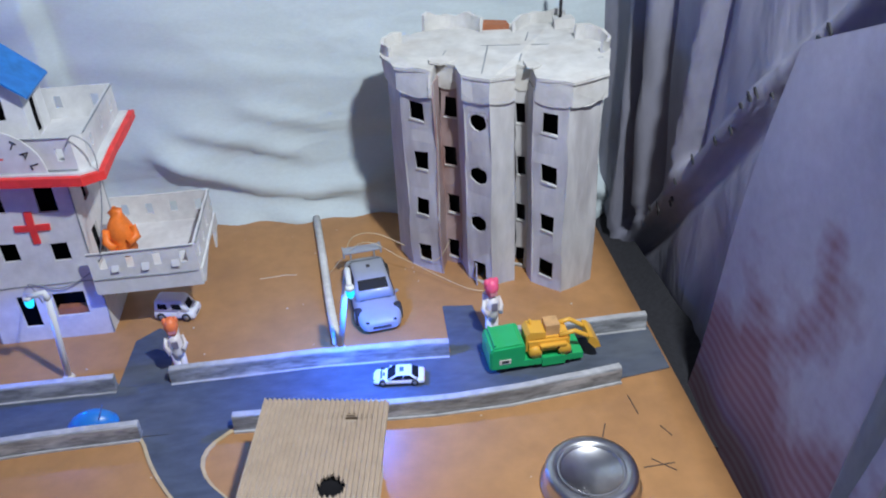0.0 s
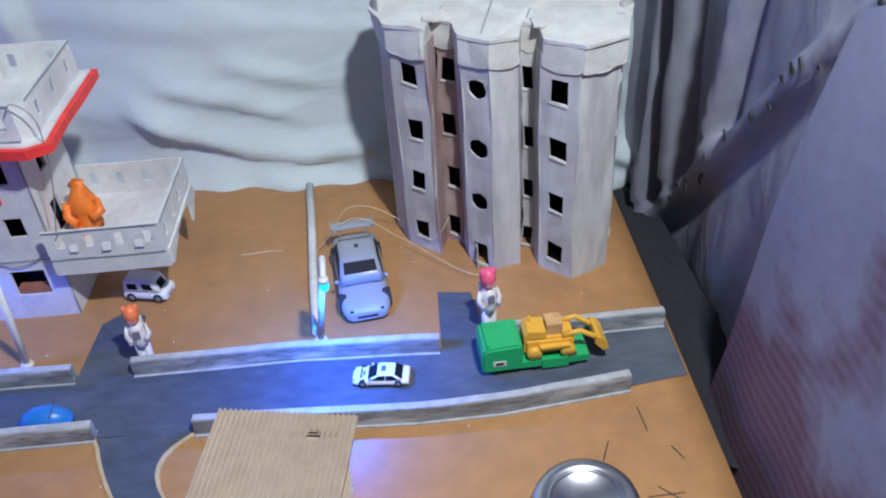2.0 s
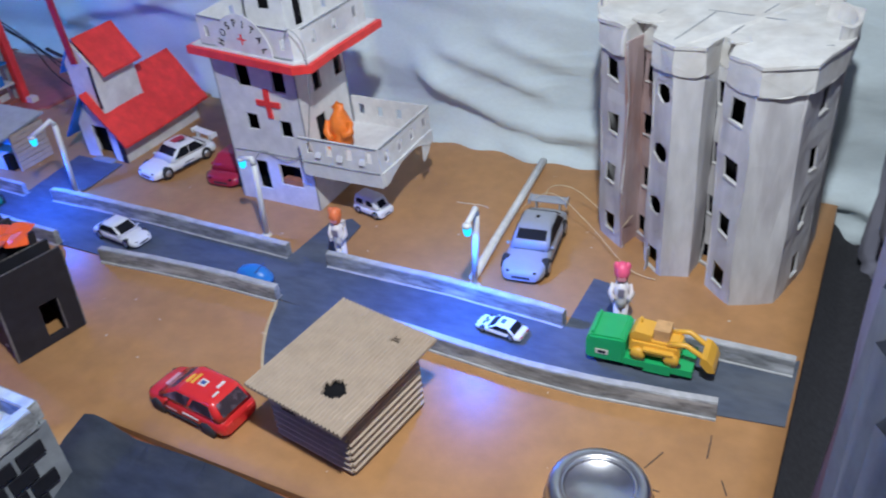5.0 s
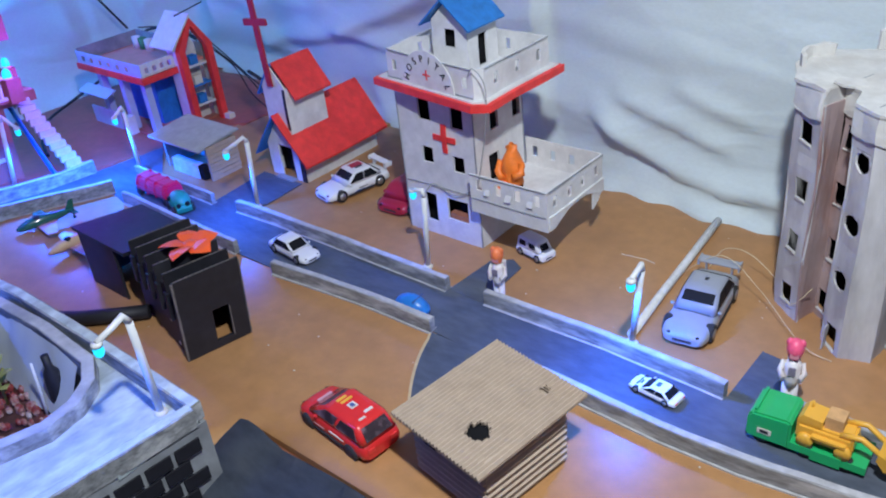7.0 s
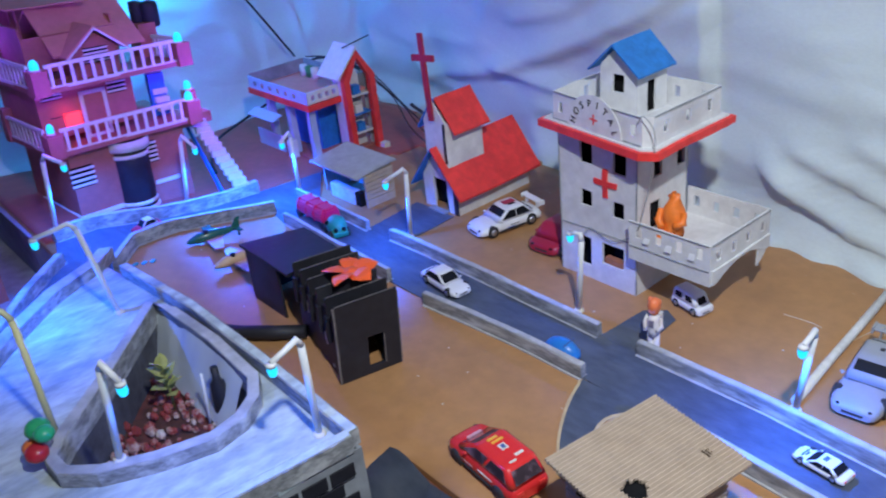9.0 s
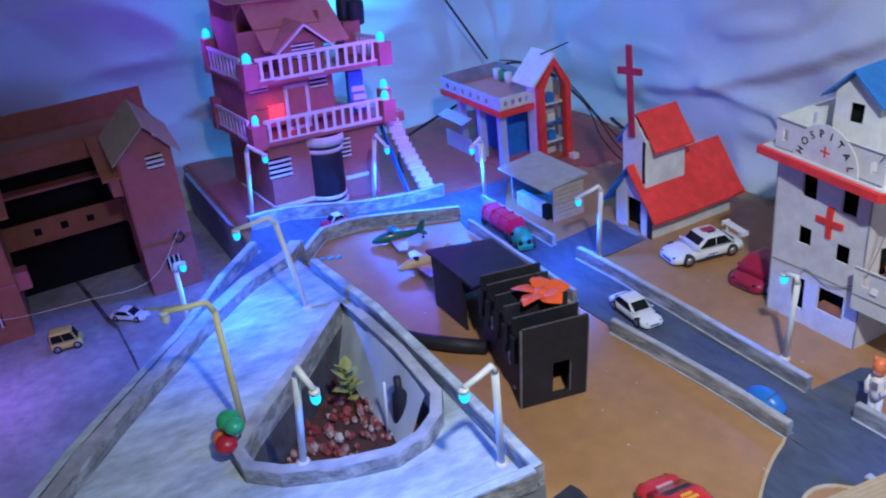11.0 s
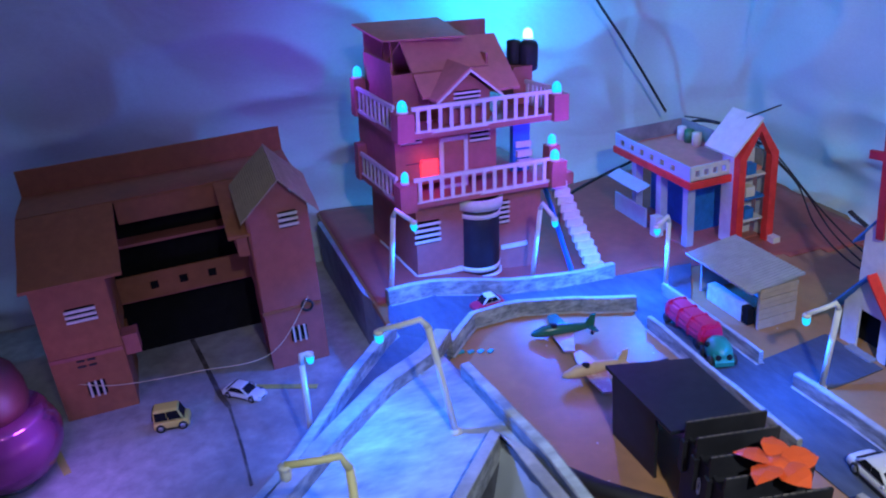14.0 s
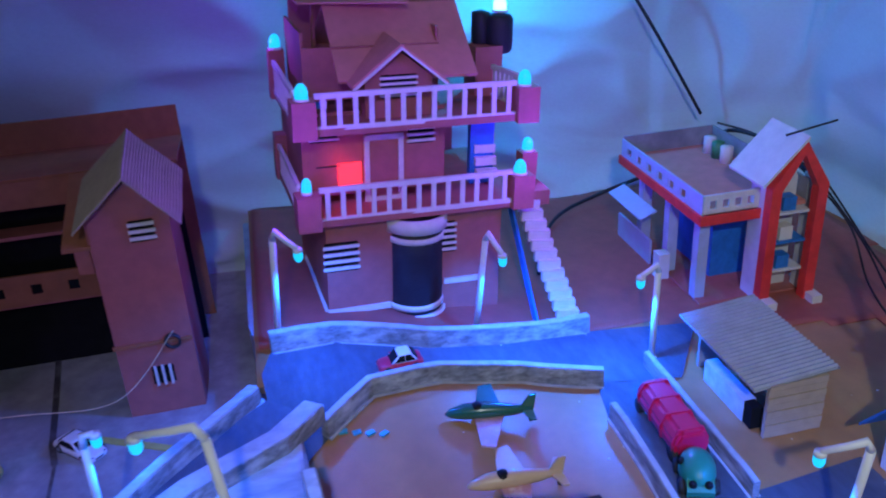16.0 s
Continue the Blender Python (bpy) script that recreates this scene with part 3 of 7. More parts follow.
def tower():
    th = thing("tower_block", label="tall grubby white cardboard tower block with punched-out windows", category="tower block")
    plan = [(-4.2, 25.5), (-2.7, 21.2), (1.5, 18.0), (2.6, 21.6), (4.9, 20.0), (5.1, 16.4), (8.2, 13.6), (11.6, 14.4), (12.4, 18.2), (13.9, 17.2),
            (13.9, 13.6), (17.6, 10.3), (22.6, 12.6), (25.2, 21.0), (25.4, 29.5), (17, 34), (4, 34.5), (-3.5, 31)]
    H = 30.0
    rows = (25.9, 18.4, 10.9, 3.2)

    def sq(c, w=2.3, h=2.7, rr=rows):
        return [(c - w / 2, c + w / 2, z - h / 2, z + h / 2) for z in rr]

    holes = {1: sq(2.5, 2.2), 3: sq(1.4, 1.9, 3.0, (25.5, 17.8, 10.1, 2.6)),
             5: [(0.55, 3.65, z - 1.4, z + 1.4, "round") for z in (25.4, 17.6, 10.1)] + [(1.0, 3.2, 0.25, 3.3)],
             8: sq(0.8, 1.3, 2.9, (25.0, 17.3, 9.7, 2.0)), 10: sq(2.4, 2.3), 12: sq(5.0, 1.9, 3.0)}
    n = len(plan)
    for i in range(n):
        part("wall", wallpanel(plan[i], plan[(i + 1) % n], 0, H, 0.25, holes.get(i, ())), RECESS if i in (2, 3) else TOWERW, th)
    for i, hs in holes.items():
        a, b = plan[i], plan[(i + 1) % n]
        turn = math.degrees(math.atan2(b[1] - a[1], b[0] - a[0]))
        for o in hs:
            if len(o) > 4:
                continue
            w = o[1] - o[0]
            bm = BM()
            pts = [(o[0], 0.0)] + [(o[0] + w * q / 4, 0.22 + 0.16 * noise.noise((q * 1.3, o[2], i))) for q in range(5)] + [(o[1], 0.0)]
            prism_y(bm, pts, -0.16, -0.02)
            part("paper_lip", move(bm, pose(a[0], a[1], o[2] - 0.2, 0, 0, turn)), CRUST, th, "torn white paper lip")
    cx, cy = 10.5, 23.5
    inner = [(-1.6, 25.2), (2.4, 24.0), (6.6, 20.4), (8.6, 17.2), (10.8, 20.4), (15.0, 19.6), (17.4, 14.2), (21, 15.4), (23.4, 22), (23.4, 29), (16, 34), (4, 34.5), (-2, 30.5)]
    # near-black core puts the shade behind the punched-out windows
    part("lining", prism(BM(), inner, 0.1, H - 0.2), INSIDE, th, "near-black block standing in for shade inside")
    # door leaf, ajar
    d = BM()
    panel(d, 1.1, 3.0, 0.15)
    part("door", move(d, pose(6.0, 15.2, 0.15, 0, 0, -95)), TOWERW, th, "white card door standing ajar")
    # cornice band, flush with the bays, with an uneven lower edge
    out = [(cx + (x - cx) * 1.035, cy + (y - cy) * 1.035) for x, y in plan]
    for i in range(n):
        a, b = out[i], out[(i + 1) % n]
        L = math.hypot(b[0] - a[0], b[1] - a[1])
        k = max(3, int(L / 0.8))
        pts = [(L, 3.2), (0, 3.2)]
        pts += [(L * q / k, -0.45 * math.sin(math.pi * q / k) + 0.3 * noise.noise((q * 0.9, i * 1.7, 2))) for q in range(k + 1)]
        bm = BM()
        prism_y(bm, pts, 0, 0.35)
        part("cornice", move(bm, pose(a[0], a[1], 28.6, 0, 0, math.degrees(math.atan2(b[1] - a[1], b[0] - a[0])))), CRUST, th)
    roof = part("roof", prism(BM(), [(cx + (x - cx) * 1.05, cy + (y - cy) * 1.05) for x, y in plan], 31.5, 31.9), CRUST, th, "white papered roof sheet")
    for ax, ay, bx, by in ((2.0, 20.0, 6.0, 30.0), (7.4, 15.5, 10.0, 26.0), (13.0, 19.0, 16.5, 30.0), (16.5, 15.0, 24.0, 18.0), (9.0, 26.0, 21.0, 24.0)):
        part("fold_line", ribbon_flat(ax, ay, bx, by, 31.92), WALLG, roof, "faint grey fold line")

    # bent card rims standing on the back bays, with a torn brown gap between them
    def rim(c, r, a0, a1, h, name="upstand"):
        bm = BM()
        k = 14
        rings = []
        for q in range(k + 1):
            a = radians(a0 + (a1 - a0) * q / k)
            z1 = 31.9 + h * (0.8 + 0.25 * noise.noise((q * 0.35, c[0], 1.0)))
            rings.append([bm.verts.new((c[0] + rr * math.cos(a), c[1] + rr * math.sin(a), z)) for rr, z in ((r, 31.6), (r, z1), (r - 0.5, z1), (r - 0.5, 31.6))])
        for p, q in zip(rings, rings[1:]):
            for m in range(4):
                bm.faces.new((p[m], p[(m + 1) % 4], q[(m + 1) % 4], q[m]))
        bm.faces.new(rings[0])
        bm.faces.new(rings[-1][::-1])
        part(name, bm, CRUST, th, "bent white card rim")

    rim((5.0, 29.6), 5.6, 20, 125, 2.6)
    rim((20.0, 29.0), 5.8, 60, 165, 2.0)
    rim((22.6, 22.6), 3.6, -60, 95, 2.2)
    rim((-1.2, 26.4), 3.4, 100, 220, 1.8)
    part("torn_card", prism(BM(), [(9.6, 32.2), (14.2, 31.8), (14.0, 33.8), (10.0, 34.4)], 31.9, 32.7), BROWN, th, "bare brown torn card")
    rnd = random.Random(5)
    for k in range(2):
        x, y, w = (14.5, 3.0)[k], (17.5, 21.5)[k], (2.0, 2.4)[k]
        bm = BM()
        pts = [(w * math.cos(q * math.tau / 9) * rnd.uniform(0.6, 1.1), 0.7 * w * math.sin(q * math.tau / 9) * rnd.uniform(0.6, 1.1)) for q in range(9)]
        prism(bm, pts, 0, 0.25)
        part("flake", move(bm, pose(x, y, 31.95, rnd.uniform(2, 6), rnd.uniform(-4, 4), rnd.uniform(0, 90))), CRUST, th, "peeling paper flake")
    part("hatch", box(BM(), 20.5, 23.5, 30.2, 32.8, 31.7, 33.0), CRUST, th, "small roof box")
    part("aerial", tube(BM(), [(21.6, 31.6, 33.0), (21.8, 31.4, 41.0)], 0.25), INK, th, "black aerial stick")
    return th


handmade(tower(), 0.42)


# ---- hospital
def text_ob(body, size, material, parent, m, name="lettering", label="", arc=None):
    data = bpy.data.curves.new(name, "FONT")
    data.body, data.size, data.align_x, data.align_y, data.extrude = body, size * U, "CENTER", "CENTER", 0.03 * U
    tmp = bpy.data.objects.new("tmp", data)
    me = bpy.data.meshes.new_from_object(tmp)
    bpy.data.objects.remove(tmp)
    me.materials.clear()
    me.materials.append(material)
    ob = new(name, me)
    ob.parent = parent
    ob.matrix_local = Matrix.Translation(m.translation * U) @ m.to_3x3().to_4x4()
    return tagged(ob, label)


def hospital():
    x0, x1, y0, y1 = -60.4, -45.4, 12.0, 24.4
    th = thing("hospital", label="white cardboard hospital with red eaves, balcony and blue-roofed hut", category="hospital")
    W, D = x1 - x0, y1 - y0

    def win(cx, cz, w, h):
        return (cx - w / 2, cx + w / 2, cz - h / 2, cz + h / 2)

    part("wall", wallpanel((x0, y0), (x1, y0), 0, 25.2, 0.4, [win(5.4, 22.0, 2.4, 3.6), win(11.8, 21.7, 2.4, 3.6), win(5.2, 14.3, 2.2, 2.7), win(11.6, 13.9, 2.2, 2.7), win(5.0, 4.9, 2.3, 5.2), win(10.5, 5.6, 4.2, 3.8)]), WHITE, th)
    part("wall", wallpanel((x1, y0 + 0.4), (x1, y1), 0, 25.2, 0.4, [win(4.6, 20.6, 2.0, 3.6), win(10.4, 20.6, 2.0, 3.6), win(4.2, 12.6, 2.6, 4.6), win(5, 4.5, 2.0, 3.0)]), WHITE, th)
    part("wall", wallpanel((x1 - 0.4, y1), (x0, y1), 0, 25.2, 0.4), WHITE, th)
    part("wall", wallpanel((x0, y1 - 0.4), (x0, y0 + 0.4), 0, 25.2, 0.4, [win(6, 14, 2, 2.7)]), WHITE, th)
    # near-black floors and block stand in for the shade of the rooms
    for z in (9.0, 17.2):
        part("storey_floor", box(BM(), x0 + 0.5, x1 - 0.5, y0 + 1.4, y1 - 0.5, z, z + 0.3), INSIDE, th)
    part("lining", box(BM(), x0 + 0.6, x1 - 0.6, y0 + 3.2, y1 - 0.6, 0.1, 25), INSIDE, th, "near-black block standing in for shade inside")
    part("counter", box(BM(), x0 + 8.4, x0 + 12.6, y0 + 0.5, y0 + 1.6, 3.6, 4.6), BROWN, th, "brown shop counter seen in a window")
    bm = BM()
    box(bm, x0 + 7.0, x0 + 11.4, y0 - 0.25, y0 - 0.02, 17.4, 18.3)
    box(bm, x0 + 8.75, x0 + 9.65, y0 - 0.27, y0 - 0.02, 15.5, 20.2)
    part("red_cross", bm, RED, th, "red paper cross")
    for x, y, z0, z1 in ((x1, y0, 0.1, 25), (x0, y0, 0.1, 25), (x1, y1, 10, 25)):
        part("pencil_line", box(BM(), x - 0.12, x + 0.06, y - 0.06, y + 0.12, z0, z1), WALLG, th, "dark pencil line along a fold")
    for a, b, z in (((x0 + 0.3, y0 - 0.05), (x1 - 0.3, y0 - 0.05), 9.1), ((-45.2, 9.83), (-31.6, 9.83), 10.3), ((-60.6, 11.3), (-42.6, 8.95), 26.75), ((-60.6, 11.3), (-42.6, 8.95), 30.9), ((-41.1, 10.2), (-41.1, 25.8), 30.9), ((-45.2, 9.83), (-31.6, 9.83), 14.25), ((-31.3, 10.2), (-31.3, 24.8), 14.25)):
        part("pencil_line", ribbon_flat(*a, *b, z, 0.1), WALLG, th, "dark pencil line along a fold")
    # eaves slab
    part("eave_slab", prism(BM(), [(-63.2, 10.4), (-42.0, 7.6), (-39.6, 9.0), (-39.6, 27.8), (-62.6, 27.6)], 25.2, 26.3), RED, th, "red painted overhanging eaves")
    part("terrace_floor", prism(BM(), [(-62.6, 11), (-42.2, 8.3), (-40.3, 9.3), (-40.3, 27.2), (-62, 27.1)], 26.3, 26.55), WHITE, th)
    # parapets with slots
    ring = [(-60.8, 11.4), (-42.4, 9.0), (-41.2, 10.0), (-41.2, 26.0), (-60.8, 26.4)]

    def slots(L, step, w=1.0, h=1.7, z=1.5):
        n = int(L / step)
        return [(L * (k + 0.5) / n - w / 2, L * (k + 0.5) / n + w / 2, z, z + h) for k in range(n)]

    for i in range(5):
        a, b = ring[i], ring[(i + 1) % 5]
        L = math.hypot(b[0] - a[0], b[1] - a[1])
        if i == 0:
            holes = [(1.3, 2.2, 1.4, 3.0), (L - 2.2, L - 1.3, 1.4, 3.0)]
        else:
            holes = slots(L, 4.2) if L > 4 else ()
        part("parapet", wallpanel(a, b, 26.5, 4.4, 0.3, holes), WHITE, th)
    rot = math.degrees(math.atan2(9.0 - 11.4, -42.4 + 60.8))
    base = pose(-51.6, 10.0, 26.6, 0, 0, rot)
    bm = BM()
    arch = [(-5.6, 0), (5.6, 0)] + [(5.6 * math.cos(k * math.pi / 14), 5.6 * math.sin(k * math.pi / 14)) for k in range(1, 14)]
    prism_y(bm, arch, -0.12, 0.05)
    part("sign_board", move(bm, base), WHITE, th, "white arched sign board")
    for k, ch in enumerate("HOSPITAL"):
        a = math.pi * (1 - (k + 0.7) / 8.4)
        text_ob(ch, 1.55, INK, th, base @ pose(4.55 * math.cos(a), -0.2, 4.55 * math.sin(a) - 0.15, 90, 0, 0) @ pose(0, 0, 0, 0, 0, math.degrees(a) - 90), "letter")
    bm = BM()
    box(bm, -0.8, 0.8, -0.2, -0.14, 1.85, 2.1)
    box(bm, -0.13, 0.13, -0.21, -0.14, 1.2, 2.75)
    part("red_cross", move(bm, base), RED, th, "small red ink cross")
    # roof hut
    hx0, hx1, hy0, hy1, hz = -56.8, -49.9, 17.8, 25.0, 26.5
    part("hut_wall", wallpanel((hx0, hy0), (hx1, hy0), hz, 7.6, 0.3, [(2.4, 4.6, 3.6, 6.4)]), WHITE, th)
    part("hut_wall", wallpanel((hx1, hy0 + 0.3), (hx1, hy1), hz, 7.6, 0.3, [(2.2, 4.2, 0.3, 5.2)]), WHITE, th)
    part("hut_wall", wallpanel((hx1 - 0.3, hy1), (hx0, hy1), hz, 7.6, 0.3), WHITE, th)
    part("hut_wall", wallpanel((hx0, hy1 - 0.3), (hx0, hy0 + 0.3), hz, 7.6, 0.3), WHITE, th)
    part("hut_gable", prism_y(BM(), [(hx0, hz + 7.6), (hx1, hz + 7.6), ((hx0 + hx1) / 2, hz + 10.7)], hy0, hy0 + 0.3), WHITE, th)
    # black block that paints the shade inside the hut
    part("lining", box(BM(), hx0 + 0.8, hx1 - 0.8, hy0 + 1.2, hy1 - 0.6, hz, hz + 7.8), INSIDE, th, "near-black block standing in for shade inside")
    mid = (hx0 + hx1) / 2
    for sgn, m in ((1, BLUEP), (-1, BLUEP)):
        e = mid + sgn * 4.8
        part("hut_roof", prism_y(BM(), [(mid, hz + 11.0), (e, hz + 6.7), (e, hz + 7.0), (mid, hz + 11.35)], hy0 - 1.5, hy1 + 0.4), m, th, "blue painted roof slope")
    # balcony
    bx0, bx1, by0, by1 = -45.3, -31.4, 10.2, 25.0
    part("balcony_slab", box(BM(), bx0, bx1, by0, by1, 9.4, 9.8), WHITE, th)
    part("balcony_skirt", wallpanel((bx0, by0 - 0.3), (bx1, by0 - 0.3), 7.9, 2.4, 0.3), WHITE, th)
    arch = [(0, 2.4), (0, 0.2)] + [(1.2 + 12.4 * k / 10, 0.2 + 1.9 * math.sin(k * math.pi / 10)) for k in range(11)] + [(14.8, 0.2), (14.8, 2.4)]
    bm = BM()
    prism_y(bm, arch, 0, 0.3)
    part("balcony_skirt", move(bm, pose(bx1 + 0.3, by0, 7.9, 0, 0, 90)), WHITE, th, "arched white balcony skirt")
    bm = BM()
    prism_y(bm, [(0, 2.4), (0, -1.5), (1.5, -0.5), (2.6, 0.6), (3.0, 2.4)], 0, 0.3)
    part("bracket", move(bm, pose(bx1 + 0.2, by1 - 3, 7.6, 0, 0, 90)), WHITE, th)
    part("parapet", wallpanel((bx0, by0 - 0.3), (bx1, by0 - 0.3), 10.3, 4.0, 0.3, slots(13.9, 3.4)), WHITE, th)
    part("parapet", wallpanel((bx1 + 0.0, by0), (bx1, by1), 9.8, 4.5, 0.3, slots(14.8, 3.2)), WHITE, th)
    part("parapet", wallpanel((bx1, by1), (bx0, by1), 9.8, 4.5, 0.3, slots(13.9, 3.4)), WHITE, th)
    for k in range(3):
        part("window_flap", move(box(BM(), 0, 1.0, -0.1, 0.05, 0, 1.5), pose(-42.6 + 3.9 * k, by0 - 0.6, 11.4, -25, 0, 0)), WHITE, th, "bent-out white card flap")
    return th


handmade(hospital(), 0.16)


# ---- church
def church():
    x0, x1, y0, y1 = -100.2, -90.2, 13.4, 33.0
    mid, eave, top = -95.2, 6.6, 13.0
    th = thing("church", 1.0, 0.8, 0, label="white card church with red roofs and a dark red cross", category="church")
    part("wall", box(BM(), x0, x0 + 3.0, y0, y0 + 0.4, 0, eave), WHITE, th)
    part("wall", box(BM(), x1 - 3.0, x1, y0, y0 + 0.4, 0, eave), WHITE, th)
    part("gable", prism_y(BM(), [(x0, eave), (x1, eave), (mid, top)], y0, y0 + 0.4), WHITE, th)
    part("wall", wallpanel((x1, y0 + 0.4), (x1, y1), 0, eave, 0.4), WHITE, th)
    part("wall", wallpanel((x1 - 0.4, y1), (x0, y1), 0, eave, 0.4), WHITE, th)
    part("wall", wallpanel((x0, y1 - 0.4), (x0, y0 + 0.4), 0, eave, 0.4), WHITE, th)
    part("corner_strip", box(BM(), x1 - 1.1, x1 + 0.1, y0 - 0.2, y0, 0, eave), BLACK, th, "black painted corner strip")
    # near-black block in place of the shade behind the church doorway
    part("lining", box(BM(), x0 + 0.8, x1 - 0.8, y0 + 2.5, y1 - 0.8, 0, eave), INSIDE, th, "near-black block standing in for shade inside")
    for sgn in (1, -1):
        e = mid + sgn * 7.4
        ez = eave - 2.6
        part("roof", prism_y(BM(), [(mid, top + 0.1), (e, ez), (e, ez + 0.4), (mid, top + 0.6)], y0 - 1.6, y1 + 1.2), RED if sgn > 0 else BLUEP, th, "red painted roof slope" if sgn > 0 else "blue-black painted roof slope")
    part("doorway_step", box(BM(), mid - 2.4, mid + 2.4, y0 - 1.6, y0 - 0.2, 0.15, 0.5), WALLG, th)
    # bell tower
    a0, a1, b0, b1 = -98.0, -92.0, 13.7, 22.4
    part("tower_wall", prism_y(BM(), [(a0, 9), (a1, 9), (a1, 18.6), ((a0 + a1) / 2, 22.4), (a0, 18.6)], b0 - 0.3, b0), WHITE, th)
    part("tower_wall", box(BM(), a1 - 0.3, a1, b0, b1, 8, 18.6), WHITE, th)
    part("tower_wall", box(BM(), a0, a0 + 0.3, b0, b1, 8, 18.6), WHITE, th)
    part("tower_wall", prism_y(BM(), [(a0, 9), (a1, 9), (a1, 18.6), ((a0 + a1) / 2, 22.4), (a0, 18.6)], b1, b1 + 0.3), WHITE, th)
    part("corner_strip", box(BM(), a1 - 0.7, a1 + 0.05, b0 - 0.36, b0 - 0.3, 10.5, 18.4), BLACK, th, "black painted corner strip")
    m = (a0 + a1) / 2
    for sgn in (1, -1):
        e = m + sgn * 4.9
        part("tower_roof", prism_y(BM(), [(m, 22.5), (e, 16.4), (e, 16.8), (m, 23.0)], b0 + (0.3 if sgn > 0 else -0.4), b1 + 0.8), RED if sgn > 0 else BLUEP, th, "small red painted roof slope" if sgn > 0 else "")
    bm = BM()
    box(bm, -0.55, 0.55, -0.25, 0.25, 0, 16.5)
    box(bm, -2.7, 2.7, -0.27, 0.23, 11.3, 12.5)
    part("cross", move(bm, pose(-95.2, 13.1, 18.8, 0, -2, 8)), mat("dark_red_card", (0.42, 0.02, 0.05), 0.6), th, "dark red card cross")
    part("blade", move(box(BM(), -3.6, 0, -0.3, 0.3, 0, 0.3), pose(-98.0, 13.4, 19.5, 0, 18, 0)), BLACK, th, "black strip at the tower shoulder")
    return th


handmade(church(), 0.16)


# ---- balcony house
def house():
    th = thing("balcony_house", -141.2, -27.3, 2.9, 0, 4.0, 95.0, label="three-storey terracotta card house with white railed balconies", category="house")

    def pt(*a, **k):
        return part(*a, **k)

    def louvre(cx, y, z, w, h, n, owner):
        f = part("window", box(BM(), cx - w / 2, cx + w / 2, y - 0.12, y - 0.02, z, z + h), INSIDE, owner, "dark louvred window")
        for k in range(n):
            part("slat", box(BM(), cx - w / 2 - 0.2, cx + w / 2 + 0.2, y - 0.4, y - 0.15, z + h * (k + 0.3) / n, z + h * (k + 0.3) / n + 0.42 * h / n), CREAM, f)

    # ground floor, set back under the slab
    pt("wall", box(BM(), -12.5, 12.5, 2.0, 2.4, -1.5, 15), PINK, th)
    pt("wall", box(BM(), -12.5, -12.1, 2.4, 24, -1.5, 15), PINK, th)
    pt("wall", box(BM(), 12.1, 12.5, 2.4, 24, -1.5, 15), PINK, th)
    pt("wall", box(BM(), -12.5, 12.5, 24, 24.4, -1.5, 42), PINK, th)
    pt("plinth_line", box(BM(), -12.6, -3.8, 1.6, 1.95, 1.0, 1.8), CREAM, th, "cream plinth strip")
    pt("plinth_line", box(BM(), 4.0, 9.6, 1.6, 1.95, 3.6, 4.4), CREAM, th, "cream plinth strip")
    pt("plinth_line", box(BM(), -13.0, -12.55, 2, 22, 1.0, 1.8), CREAM, th, "cream plinth strip")
    louvre(-7.6, 1.98, 6.2, 4.6, 4.2, 4, th)
    louvre(6.4, 1.98, 7.2, 4.2, 4.6, 5, th)
    bay = pt("bay_window", lathe(BM(), [(0, -1.6), (4.0, -1.6), (4.0, 14.2), (0, 14.2)], (0.2, 3.6, 0), 24), BLACK, th, "rounded dark blue bay window")
    for z0, z1, r in ((-1.2, 0.2, 4.5), (0.8, 1.6, 4.2), (11.0, 11.8, 4.2), (12.6, 14.6, 4.6)):
        part("band", lathe(BM(), [(r - 0.5, z0), (r, z0), (r, z1), (r - 0.5, z1), (r - 0.5, z0)], (0.2, 3.6, 0), 24), CREAM, bay, "cream band")
    pt("step", box(BM(), -4.6, 5.0, -2.4, 2.0, -2.6, -1.2), PINK, th)
    # slabs
    for z, w in ((15.0, 15.7), (27.2, 15.7)):
        pt("floor_slab", box(BM(), -w, w, 0, 24.2, z, z + 0.9), PINK, th)
    # first floor
    pt("wall", box(BM(), -11.5, 8.0, 5.6, 6.0, 15.9, 27.2), PINK, th)
    pt("wall", box(BM(), -11.5, -11.1, 6.0, 24, 15.9, 27.2), PINK, th)
    pt("wall", box(BM(), 7.6, 8.0, 6.0, 24, 15.9, 27.2), PINK, th)
    pt("lit_window", box(BM(), -9.8, -6.6, 5.3, 5.58, 18.6, 21.6), REDLED, th, "window lit red from within")
    sw = pt("side_window", box(BM(), -11.62, -11.5, 12.0, 14.4, 18.4, 22.6), REDLED, th, "side window lit red behind bars")
    for k in range(5):
        part("bar", box(BM(), -11.8, -11.64, 11.9, 14.5, 18.5 + 0.9 * k, 18.95 + 0.9 * k), PINK, sw)
    pt("window_bars", box(BM(), -9.8, -6.6, 5.2, 5.3, 20.0, 20.15), INK, th)
    dr = pt("door", box(BM(), -5.6, -1.4, 5.35, 5.6, 16, 24.4), PINK, th, "closed terracotta door")
    for a in ((-6.2, -5.5, 15.9, 25.2), (-1.5, -0.8, 15.9, 25.2), (-6.2, -0.8, 24.5, 25.2), (-5.5, -1.5, 15.9, 16.5)):
        part("door_frame", box(BM(), a[0], a[1], 5.1, 5.5, a[2], a[3]), CREAM, dr, "cream door frame")
    louvre(4.6, 5.58, 22.2, 3.6, 2.6, 3, th)
    louvre(-8.6, 5.58, 23.4, 3.6, 2.0, 3, th)
